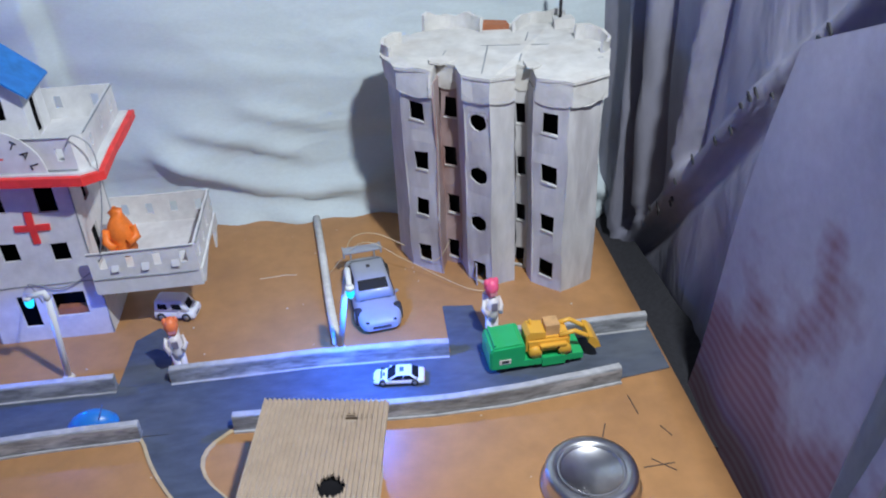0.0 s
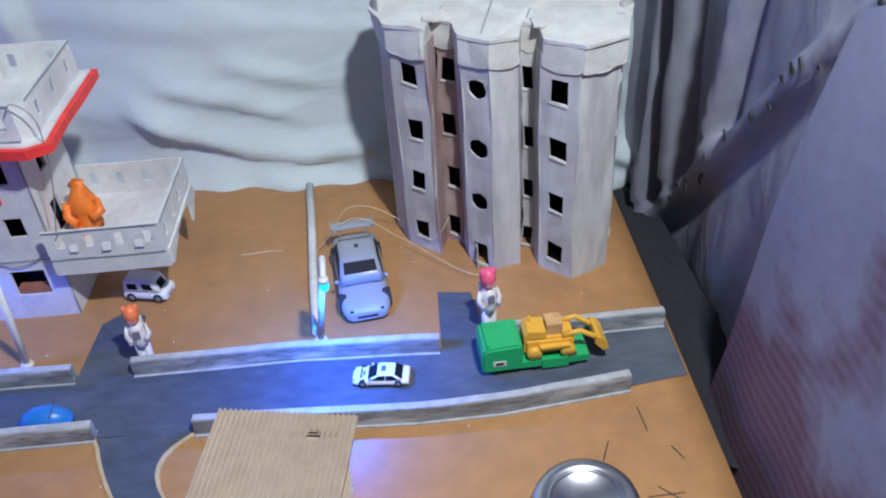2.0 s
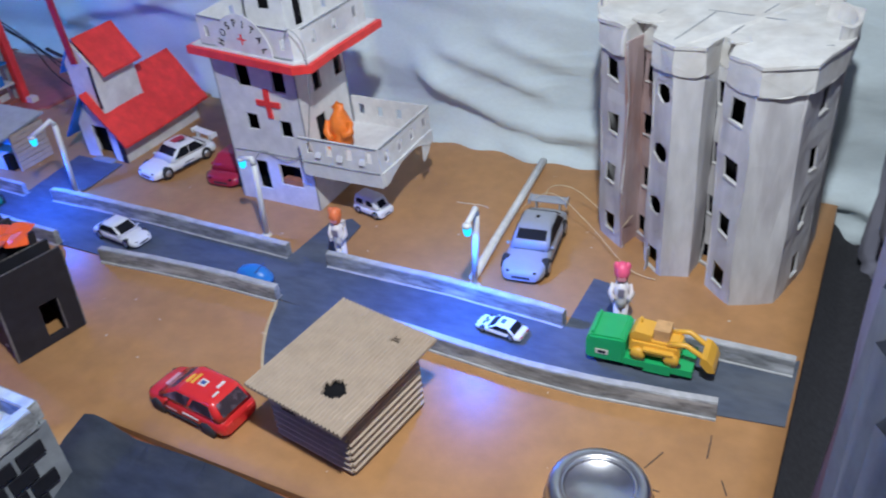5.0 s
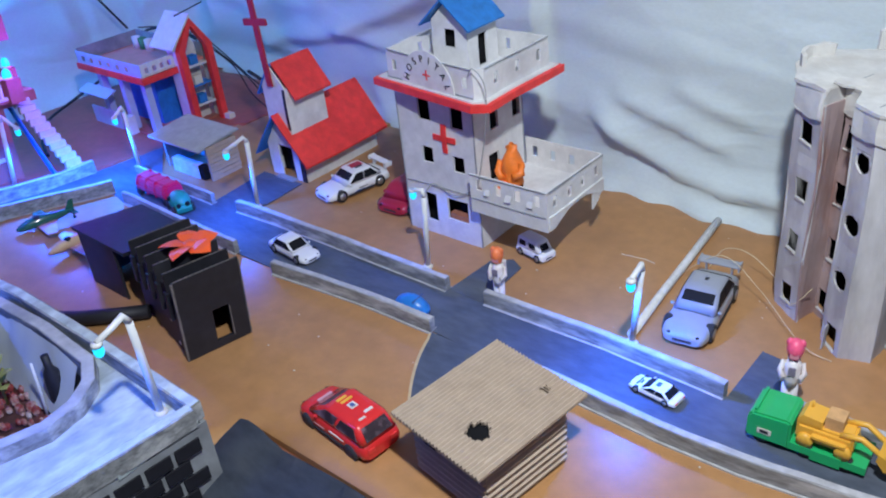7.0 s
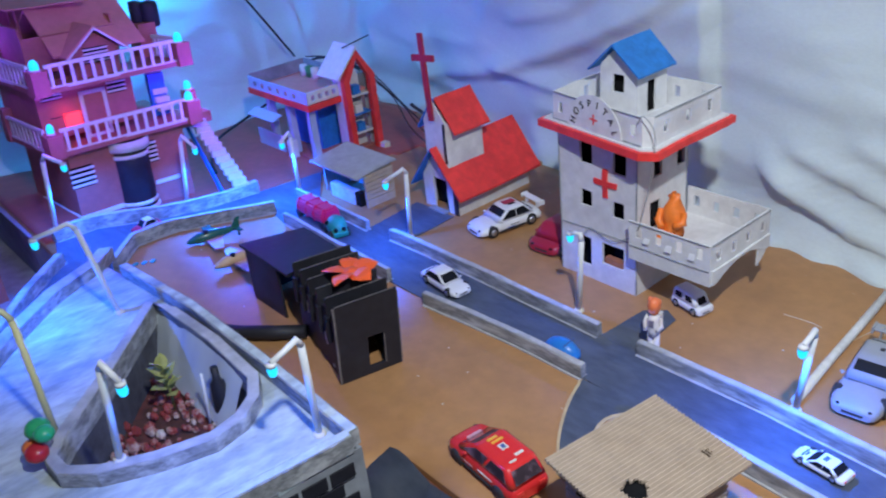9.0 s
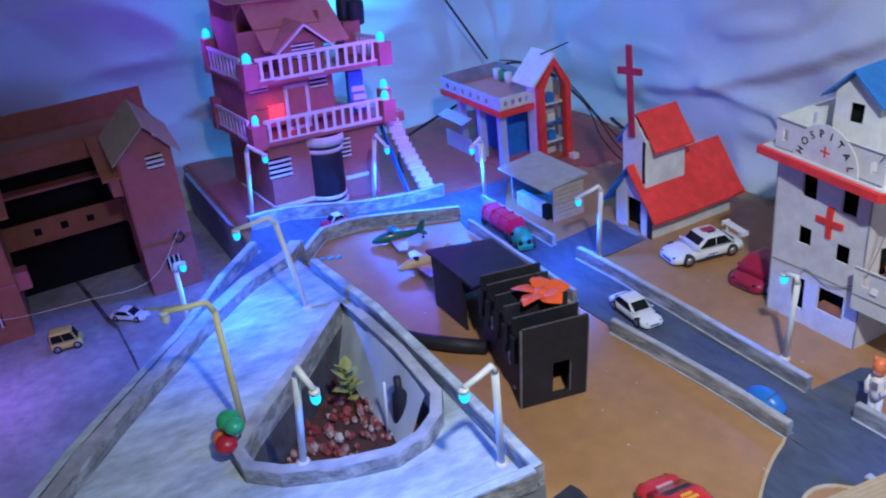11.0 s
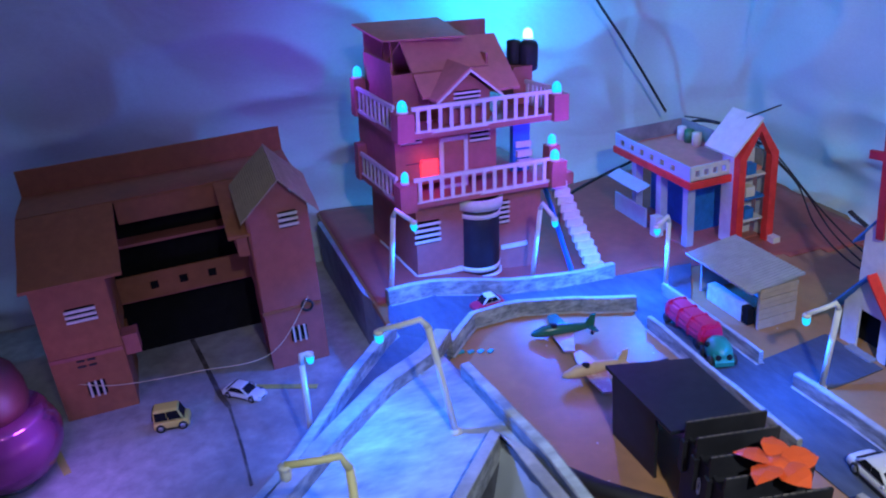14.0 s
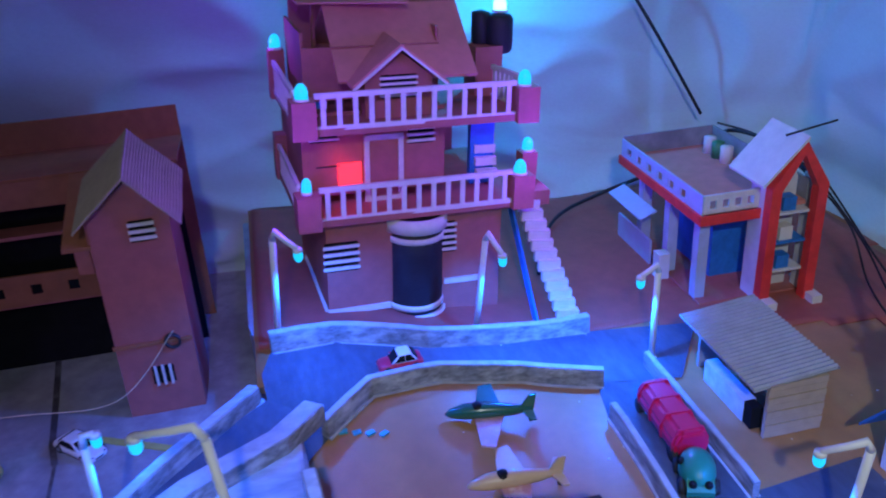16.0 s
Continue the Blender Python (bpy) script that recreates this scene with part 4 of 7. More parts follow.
    pt("side_stair", move(box(BM(), 0, 3.6, 0, 1.2, 0, 9), pose(9.6, 7.5, 16, 0, 0, 0)), BLUEP, th)
    for k in range(5):
        pt("stair_tread", box(BM(), 10.2, 13.4, 6.0 + 0.6 * k, 7.2 + 0.6 * k, 17.2 + 1.7 * k, 18.4 + 1.7 * k), CREAM, th)
    # roof house, set towards the back corner
    first = len(th.children)
    pt("wall", box(BM(), -10.5, 8.0, 8.4, 8.8, 28.1, 35), PINK, th)
    pt("wall", box(BM(), -10.5, -10.1, 8.8, 22, 28.1, 37), PINK, th)
    pt("wall", box(BM(), 7.6, 8.0, 8.8, 22, 28.1, 37), PINK, th)
    pt("roof", prism_x(BM(), [(4.6, 32.4), (14.2, 40.4), (14.2, 40.8), (4.4, 32.8)], -9.4, 9.2), SALMON, th, "salmon card roof slope")
    pt("roof", prism_x(BM(), [(14.2, 40.4), (24.6, 33.4), (24.8, 33.7), (14.2, 40.8)], -9.4, 9.2), SALMON, th, "salmon card roof slope")
    bm = BM()
    quad = [(-14.8, 23.6, 42.9), (1.6, 22.2, 43.0), (1.4, 10.0, 41.2), (-12.6, 14.0, 40.9)]
    lo, hi = [bm.verts.new(p) for p in quad], [bm.verts.new((p[0], p[1], p[2] + 0.3)) for p in quad]
    bm.faces.new(lo[::-1])
    bm.faces.new(hi)
    for k in range(4):
        bm.faces.new((lo[k], lo[(k + 1) % 4], hi[(k + 1) % 4], hi[k]))
    pt("roof", bm, SALMON, th, "flat salmon card sheet over the ridge")
    for q in ((-10.3, 16.0, 37, 41.2), (-9.6, 21.4, 37, 42.6), (1.0, 21.0, 37, 42.6)):
        pt("roof_prop", box(BM(), q[0] - 0.2, q[0] + 0.2, q[1] - 0.2, q[1] + 0.2, q[2] - 6, q[3]), PINK, th)
    gy = 3.0
    dm = pt("dormer", prism_y(BM(), [(-6.4, 28.1), (2.4, 28.1), (2.4, 33.2), (-2.0, 36.6), (-6.4, 33.2)], gy, 11), PINK, th)
    for sgn in (1, -1):
        e = -2.0 + sgn * 6.3
        part("dormer_roof", prism_y(BM(), [(-2.0, 37.3), (e, 32.3), (e, 32.7), (-2.0, 37.7)], gy - 1.6, 12), SALMON, dm, "salmon card roof slope")
        part("barge_board", prism_y(BM(), [(-2.0, 37.0), (e, 32.0), (e, 32.4), (-2.0, 37.4)], gy - 1.9, gy - 1.6), CREAM, dm, "cream barge board")
    louvre(-2.0, gy - 0.02, 30.6, 4.6, 3.0, 4, dm)
    df = pt("door", box(BM(), -12.6, -10.6, 9.4, 9.6, 28.1, 34.6), BLUEP, th, "narrow attic door")
    part("door_frame", box(BM(), -13.0, -12.5, 9.2, 9.6, 28.1, 35.2), CREAM, df)
    part("door_frame", box(BM(), -10.7, -10.2, 9.2, 9.6, 28.1, 35.2), CREAM, df)
    for ob in th.children[first:]:
        ob.location = (-2.9 * U, 0, 1.3 * U)
    pt("stair_head", box(BM(), 11.0, 15.0, 10, 14.6, 28.1, 35), PINK, th)
    pt("water_tank", lathe(BM(), [(0, 0), (1.7, 0), (1.9, 0.3), (1.9, 4.6), (1.5, 5.2), (0, 5.4)], (15.2, 12.2, 33.8), 16), BLACK, th, "black water tank")
    pt("water_tank", lathe(BM(), [(0, 0), (1.2, 0), (1.3, 0.3), (1.3, 4.2), (0, 4.6)], (12.8, 13.2, 35.0), 14), BLACK, th, "black water tank")

    # railings: front and left on both floors, a short return on the right
    def railing(p, q, z, n):
        d = Vector((q[0] - p[0], q[1] - p[1], 0))
        m = pose(p[0], p[1], z, 0, 0, math.degrees(math.atan2(d.y, d.x)))
        L = d.length
        rail = part("railing", move(box(BM(), 0, L, -0.25, 0.25, 4.1, 4.75), m), CREAM, th, "cream top rail")
        part("bottom_rail", move(box(BM(), 0, L, -0.2, 0.2, 0.0, 0.6), m), CREAM, rail)
        for k in range(n):
            x = L * (k + 0.5) / n
            part("baluster", move(box(BM(), x - 0.32, x + 0.32, -0.14, 0.14, 0.6, 4.1), m), CREAM, rail)

    for z in (15.6, 27.8):
        railing((-13.3, 0.2), (13.1, 0.2), z, 13)
        railing((-15.5, 20.4), (-15.5, 2.6), z, 9)
        for x in (-14.8, 14.6):
            pt("corner_post", box(BM(), x - 1.5, x + 1.5, -0.9, 2.1, z - 0.8, z + 3.9), PINK, th)
        pt("corner_post", box(BM(), -16.1, -13.9, 20.4, 22.6, z - 0.8, z + 6.0), PINK, th)
    railing((14.9, 2.2), (13.6, 10.0), 27.8, 7)
    pt("corner_post", box(BM(), 18.2, 20.6, 8.6, 11.0, 14.2, 19.4), PINK, th)
    pt("landing", box(BM(), 12.4, 20.6, 3.6, 11.0, 13.2, 15.4), PINK, th)

    def led(x, y, z, r=0.85, m=LEDBODY, light=0.0):
        part("led_base", lathe(BM(), [(0, 0), (r * 1.15, 0), (r * 1.15, 0.35), (0, 0.35)], (x, y, z), 14), STRAW, th, "clear led collar")
        part("led", lathe(BM(), [(r, 0.35), (r, 1.2), (0.8 * r, 1.75), (0.4 * r, 2.1), (0, 2.2)], (x, y, z), 14), m, th, "glowing blue led")

    led(-14.8, 0.6, 31.6)
    led(14.4, 0.6, 31.6)
    led(-14.8, 0.6, 19.6, 0.65)
    led(14.4, 0.6, 19.4)
    led(19.4, 9.8, 19.4, 0.8)
    led(-15.0, 21.5, 33.8, 0.8)
    led(15.2, 12.2, 39.3, 0.9, LEDCORE)
    # outer stair on the right
    n = 13
    for k in range(n):
        u = k / (n - 1)
        z = 13.6 * (1 - u) - 1.8 * u
        x, y = 17.4 + 3.8 * u, 4.0 - 9.0 * u
        part("step", move(box(BM(), -1.6, 1.6, -0.55, 0.55, -1.2, 0.45), pose(x, y, z, 0, 0, -12)), CREAM, th, "white card step")
    part("stringer", move(prism_x(BM(), [(4.2, 13.4), (-5.2, -2.4), (-4.0, -2.4), (5.4, 13.4)], -0.2, 0.2), pose(15.6, 0, 0, 0, 0, 8)), BLUEP, th, "blue stair side")
    return th


handmade(house(), 0.12)
# light of the house leds
for lx, ly, lz, p in ((-129.0, -41.0, 41.5, 1.4), (-130.6, -12.6, 41.0, 1.4), (-133.0, -43.2, 27.6, 0.8), (-135.0, -9.4, 24.6, 1.3), (-148, -3.6, 24.6, 1.0), (-161, -47.0, 40.5, 0.6), (-172, -5.0, 49.0, 7.0)):
    lamp_light("led_light", lx, ly, lz, p, (0.15, 0.03, 1.0) if p < 5 else (0.0, 0.34, 1.0), 0.8)
lamp_light("red_window_light", -144.2, -35.6, 25.4, 0.02, (1.0, 0.05, 0.08), 0.8)


# ---- raised road round the pond
def inside_poly(poly, x, y):
    c = False
    for (a, b), (d, e) in zip(poly, poly[1:] + poly[:1]):
        if (b > y) != (e > y) and x < (d - a) * (y - b) / (e - b) + a:
            c = not c
    return c


DECKPOLY = [(-41.4, -43.4), (-83, -43.4), (-104, -45.2), (-117, -46), (-123.5, -50), (-110.5, -59.2), (-95, -69.5), (-76, -87), (-62, -98), (-44.5, -96), (-42.6, -58)]
PONDPOLY = [(-88.5, -47.4), (-76.2, -58.6), (-67.5, -67.6), (-64.5, -69.8), (-61, -69.6), (-58, -66.6), (-55.2, -61), (-53.4, -55), (-54.2, -51), (-56.4, -48.0), (-60, -46.0), (-72, -45.4), (-84, -46.0)]


def deck_z(x, y):
    u = min(1, max(0, (-100 - x) / 24))
    return 8.5 - 2.6 * u * u * (3 - 2 * u)


def ribbon(pts, lo, hi, half, closed=False):
    bm = BM()
    n = len(pts)
    rings = []
    for i, (x, y) in enumerate(pts):
        p = pts[i - 1] if closed or i else pts[0]
        q = pts[(i + 1) % n] if closed or i < n - 1 else pts[-1]
        d = Vector((q[0] - p[0], q[1] - p[1], 0)).normalized()
        nr = Vector((-d.y, d.x, 0)) * half
        c = Vector((x, y, 0))
        a, b = lo(x, y), hi(x, y)
        rings.append([bm.verts.new(c - nr + Vector((0, 0, a))), bm.verts.new(c + nr + Vector((0, 0, a))), bm.verts.new(c + nr + Vector((0, 0, b))), bm.verts.new(c - nr + Vector((0, 0, b)))])
    for i in range(n if closed else n - 1):
        a, b = rings[i], rings[(i + 1) % n]
        for k in range(4):
            bm.faces.new((a[k], a[(k + 1) % 4], b[(k + 1) % 4], b[k]))
    if not closed:
        bm.faces.new(rings[0][::-1])
        bm.faces.new(rings[-1])
    return bm


WALLP = mat("pale_grey_wash", (0.48, 0.49, 0.52), 0.85, vary=0.3, grain=30, stain=(0.22, 0.23, 0.25), amount=0.8, stain_size=14)


def viaduct():
    th = thing("raised_road", label="pale grey raised cardboard road round a triangular pond", category="raised road")
    part("deck", grid_sheet(BM(), lambda x, y: inside_poly(DECKPOLY, x, y) and not inside_poly(PONDPOLY, x, y), -126, -40, -99, -42, 0.9, deck_z, 0.6), DECK, th)
    part("side_wall", ribbon(DECKPOLY, lambda x, y: -4.0, lambda x, y: deck_z(x, y) - 0.3, 0.3, True), WALLG, th, "grey washed side wall")
    runs = [[(-41.8, -43.6), (-62, -43.3), (-83, -43.4), (-104, -45.2)], [(-123, -50.2), (-110.5, -59.2), (-95, -69.5), (-76, -87), (-62, -97.5)], [(-41.8, -44.2), (-42.4, -52), (-43.2, -60), (-44.6, -95)]]
    for r in runs:
        part("parapet", ribbon(r, lambda x, y: deck_z(x, y) - 0.2, lambda x, y: deck_z(x, y) + 2.1, 0.75), KERB, th, "grey chalky parapet")
        part("parapet_top", ribbon(r, lambda x, y: deck_z(x, y) + 2.1, lambda x, y: deck_z(x, y) + 2.22, 0.55), DECK, th, "pale worn parapet top")
    inner = [(-117.2, -43.8), (-111.6, -47.8), (-105.4, -56.4), (-97.6, -64.6), (-88.2, -73.6), (-80, -81.2), (-63, -95.4)]
    part("parapet", ribbon(inner, lambda x, y: deck_z(x, y) - 0.2, lambda x, y: deck_z(x, y) + 2.0, 1.25), KERB, th, "wide grey chalky parapet")
    part("parapet_top", ribbon(inner, lambda x, y: deck_z(x, y) + 2.0, lambda x, y: deck_z(x, y) + 2.1, 1.1), WALLP, th, "pale lavender-grey parapet top")
    part("side_lane", ribbon([(-121, -47.2), (-113.6, -54.2), (-104.6, -62.0), (-95.6, -68.6), (-88, -75.4)], lambda x, y: deck_z(x, y) - 0.2, lambda x, y: deck_z(x, y) + 0.12, 2.3), ROAD, th, "dark blue-grey painted side lane")
    part("pond_lining", ribbon(PONDPOLY, lambda x, y: 1.2, lambda x, y: deck_z(x, y) - 1.2, 0.8, True), mat("dark_pond_lining", (0.07, 0.07, 0.085), 0.7, vary=0.4, stain=(0.16, 0.17, 0.20), amount=0.7, stain_size=12), th, "dark grey pond lining")
    part("pond_rim", ribbon(PONDPOLY, lambda x, y: deck_z(x, y) - 1.2, lambda x, y: deck_z(x, y) + 1.9, 0.8, True), KERB, th, "grey chalky pond rim")
    part("pond_rim_top", ribbon(PONDPOLY, lambda x, y: deck_z(x, y) + 1.9, lambda x, y: deck_z(x, y) + 2.02, 0.72, True), WALLP, th, "pale worn rim top")
    part("pond_floor", prism(BM(), PONDPOLY, 0.6, 1.4), mat("pond_silt", (0.10, 0.045, 0.04), 0.5, vary=0.4, stain=(0.25, 0.05, 0.05), amount=0.6, stain_size=25), th, "dark red pond bed")
    # black brick facing on the east side
    brick = BM()
    box(brick, 0, 3.0, -0.12, 0.12, 0, 1.7)
    me = mesh_of("brick", brick, BLACK)
    wall_dir = math.degrees(math.atan2(-17, -1.3))
    for r in range(5):
        for c in range(9):
            s = 0.5 + c * 3.5 + (1.7 if r % 2 else 0)
            if s > 28:
                continue
            ob = new("brick", me)
            ob.parent = th
            px, py = -41.0 + (-1.4) * s / 17, -44.2 - s
            ob.matrix_local = pose(px * U, py * U, (7.0 - 2.15 * (r + 1) + 0.5) * U, 0, 0, wall_dir)
    return th


viaduct()
rnd = random.Random(11)
bm = BM()
cols = []
for k in range(230):
    while True:
        x, y = rnd.uniform(-86, -55), rnd.uniform(-69, -47)
        if inside_poly([(p[0] * 0.92 - 5.2, p[1] * 0.92 - 4.4) for p in PONDPOLY], x, y):
            break
    r = rnd.uniform(0.35, 0.95)
    s = len(bm.verts)
    bmesh.ops.create_icosphere(bm, subdivisions=1, radius=r)
    bm.verts.ensure_lookup_table()
    move(bm, pose(x, y, 1.5 + r * 0.4 + rnd.uniform(0, 0.6), rnd.uniform(0, 90), rnd.uniform(0, 90), 0) @ Matrix.Diagonal((1, rnd.uniform(0.6, 1), rnd.uniform(0.5, 0.8), 1)), s)
me_ob = single("pebbles", bm, mat("pebble_mix", (0.30, 0.05, 0.045), 0.5, vary=0.3, grain=9, stain=(0.62, 0.55, 0.48), amount=1.0, stain_size=38), "red, white and brown pebbles on the pond bed", "pebbles", "stuff")


def leaf(bm, m, L, w):
    s = len(bm.verts)
    prof = [(0, 0.05), (0.25, 0.8), (0.5, 1.0), (0.75, 0.7), (1, 0.02)]
    rows = []
    for u, k in prof:
        z = 0.25 * L * math.sin(u * 2.2)
        rows.append([bm.verts.new((u * L, -w * k, z - 0.08 * w)), bm.verts.new((u * L, 0, z)), bm.verts.new((u * L, w * k, z - 0.08 * w))])
    for a, b in zip(rows, rows[1:]):
        bm.faces.new((a[0], a[1], b[1], b[0]))
        bm.faces.new((a[1], a[2], b[2], b[1]))
    return move(bm, m, s)


LEAFM = mat("yellow_green_leaf", (0.34, 0.36, 0.10), 0.5, vary=0.3, stain=(0.55, 0.5, 0.25), amount=0.6, stain_size=40)
pl = thing("pond_plant", -74, -52.5, 2.0, label="small yellow-green plastic plant standing in the pond", category="plant")
part("stem", tube(BM(), [(0, 0, -0.6), (0.2, 0.1, 3), (-0.2, 0.3, 6.0)], [0.22, 0.18, 0.1], 6), LEAFM, pl)
for k in range(11):
    bm = BM()
    leaf(bm, pose(0, 0, 2.2 + 0.4 * k, 0, -10 - 3 * k, k * 137), 2.6, 0.9)
    part("leaf", bm, LEAFM, pl)
pm = thing("pond_pump", -66, -48.5, 2.0, label="black plastic pond pump with a thin clear pipe", category="pump")
part("body", lathe(BM(), [(0, -0.6), (1.2, -0.6), (1.3, 2), (1.0, 5.6), (0.5, 6.4), (0.5, 8.2), (0, 8.2)], (0, 0, 0), 14), BLACK, pm)
part("pipe", tube(BM(), [(-0.8, -1.5, 7.6), (-0.9, -1.8, 3), (-0.8, -2.2, -0.5)], 0.18, 6), STRAW, pm, "thin clear pipe")
bm = BM()
n = 20
prev = None
for k in range(n + 1):
    x = -88 + 26 * k / n
    ring = [bm.verts.new((x, -46.4 - 0.9 * j * 0.9 + 0.6 * noise.noise((x * 0.3, j * 0.5, 1)), 9.6 - 1.5 * j)) for j in range(6)]
    if prev:
        for j in range(5):
            bm.faces.new((prev[j], ring[j], ring[j + 1], prev[j + 1])).smooth = True
    prev = ring
single("plastic_liner", bm, mat("clear_plastic_film", (0.75, 0.82, 0.86), 0.12, vary=0.05, trans=0.3, bump=0.4, grain=18), "crumpled clear plastic film lining the pond", "liner")
# clip-on toy by the rim
tg = thing("toy_flower_clip", -66.2, -70.0, 10.4, label="green, red and orange plastic flower clip on the pond rim", category="toy")
part("petal", ball(BM(), (-0.6, 0.4, 2.6), 1.5, 8, 0.8), mat("green_plastic", (0.03, 0.40, 0.16), 0.35), tg, "green petal")
part("petal", ball(BM(), (1.2, 0.6, 2.8), 1.2, 8, 0.8), mat("green_plastic_b", (0.03, 0.45, 0.2), 0.35), tg, "green petal")
part("petal", ball(BM(), (1.2, -0.8, 0.9), 1.35, 8, 0.8), mat("red_plastic", (0.5, 0.02, 0.03), 0.35), tg, "red petal")
part("petal", ball(BM(), (-0.5, -0.8, 0.7), 1.2, 8, 0.8), mat("orange_plastic", (0.85, 0.2, 0.05), 0.4), tg, "orange petal")
# dark sheet running down in front of the board
bm = BM()
prev = None
for i in range(25):
    x = -46 + 48 * i / 24
    hump = 1.6 * max(0, 1 - ((x + 43) / 4.0) ** 2)
    ring = []
    for j in range(9):
        u = j / 8
        y0 = -36.6 - 0.8 * math.sin(i * 0.5) * 0.3
        ring.append(bm.verts.new((x + 1.5 * u, y0 - 26 * u, 0.35 + hump * (1 - 0.5 * u) - 13 * u ** 1.6)))
    if prev:
        for j in range(8):
            bm.faces.new((prev[j], prev[j + 1], ring[j + 1], ring[j])).smooth = True
    prev = ring
bmesh.ops.solidify(bm, geom=bm.faces[:], thickness=0.3)
single("lower_road_sheet", bm, ROAD, "dark blue-grey painted card sloping down before the board", "card sheet", "structure")

# ---- school and its yard
JOINT = mat("dusty_open_joint", (0.07, 0.06, 0.06), 0.9, vary=0.4, stain=(0.2, 0.19, 0.19), amount=0.8, stain_size=30)
single("yard", box(BM(), -181, -60, -140, -46.2, -5.4, -4.5), YARD, "grey painted concrete-look yard before the school", "yard", "structure")
bm = ribbon([(-131.0, -48.6), (-140, -50.2), (-176, -50.5)], lambda x, y: -4.5, lambda x, y: G(x, min(y, -48)) - 0.1, 0.5)
single("retaining_wall", bm, WALLG, "grey washed retaining wall between house and school yard", "wall", "structure")
for half, pts in ((0.42, [(-164.8, -81.4), (-155.3, -79.9), (-145.1, -78.5), (-136.0, -77.3), (-132.0, -76.3)]), (0.22, [(-132.0, -76.3), (-124.5, -75.9), (-119.1, -75.7), (-110.9, -75.6)])):
    bm = ribbon(pts, lambda x, y: -4.5, lambda x, y: -4.42, half)
    single("yard_joint", bm, JOINT, "dark open joint between yard sheets", "joint", "structure")
for pts in ([(-133, -102.6), (-125.5, -100.4)], [(-136, -72), (-131, -62)]):
    bm = ribbon(pts, lambda x, y: -4.5, lambda x, y: -4.36, 0.55)
    single("trim", bm, mat("yellow_line", (0.55, 0.48, 0.12), 0.8), "faded yellow painted yard line", "line", "structure")


def louvre_x(x, cy, z, w, h, n, owner, upright=False):
    f = part("window", box(BM(), x, x + 0.15, cy - w / 2, cy + w / 2, z, z + h), INSIDE, owner, "dark barred window")
    for k in range(n):
        u = (k + 0.5) / n
        if upright:
            b = box(BM(), x + 0.15, x + 0.4, cy - w / 2 + w * u - 0.16, cy - w / 2 + w * u + 0.16, z - 0.2, z + h + 0.2)
        else:
            b = box(BM(), x + 0.15, x + 0.4, cy - w / 2 - 0.2, cy + w / 2 + 0.2, z + h * u - 0.22, z + h * u + 0.22)
        part("bar", b, CREAM, f)


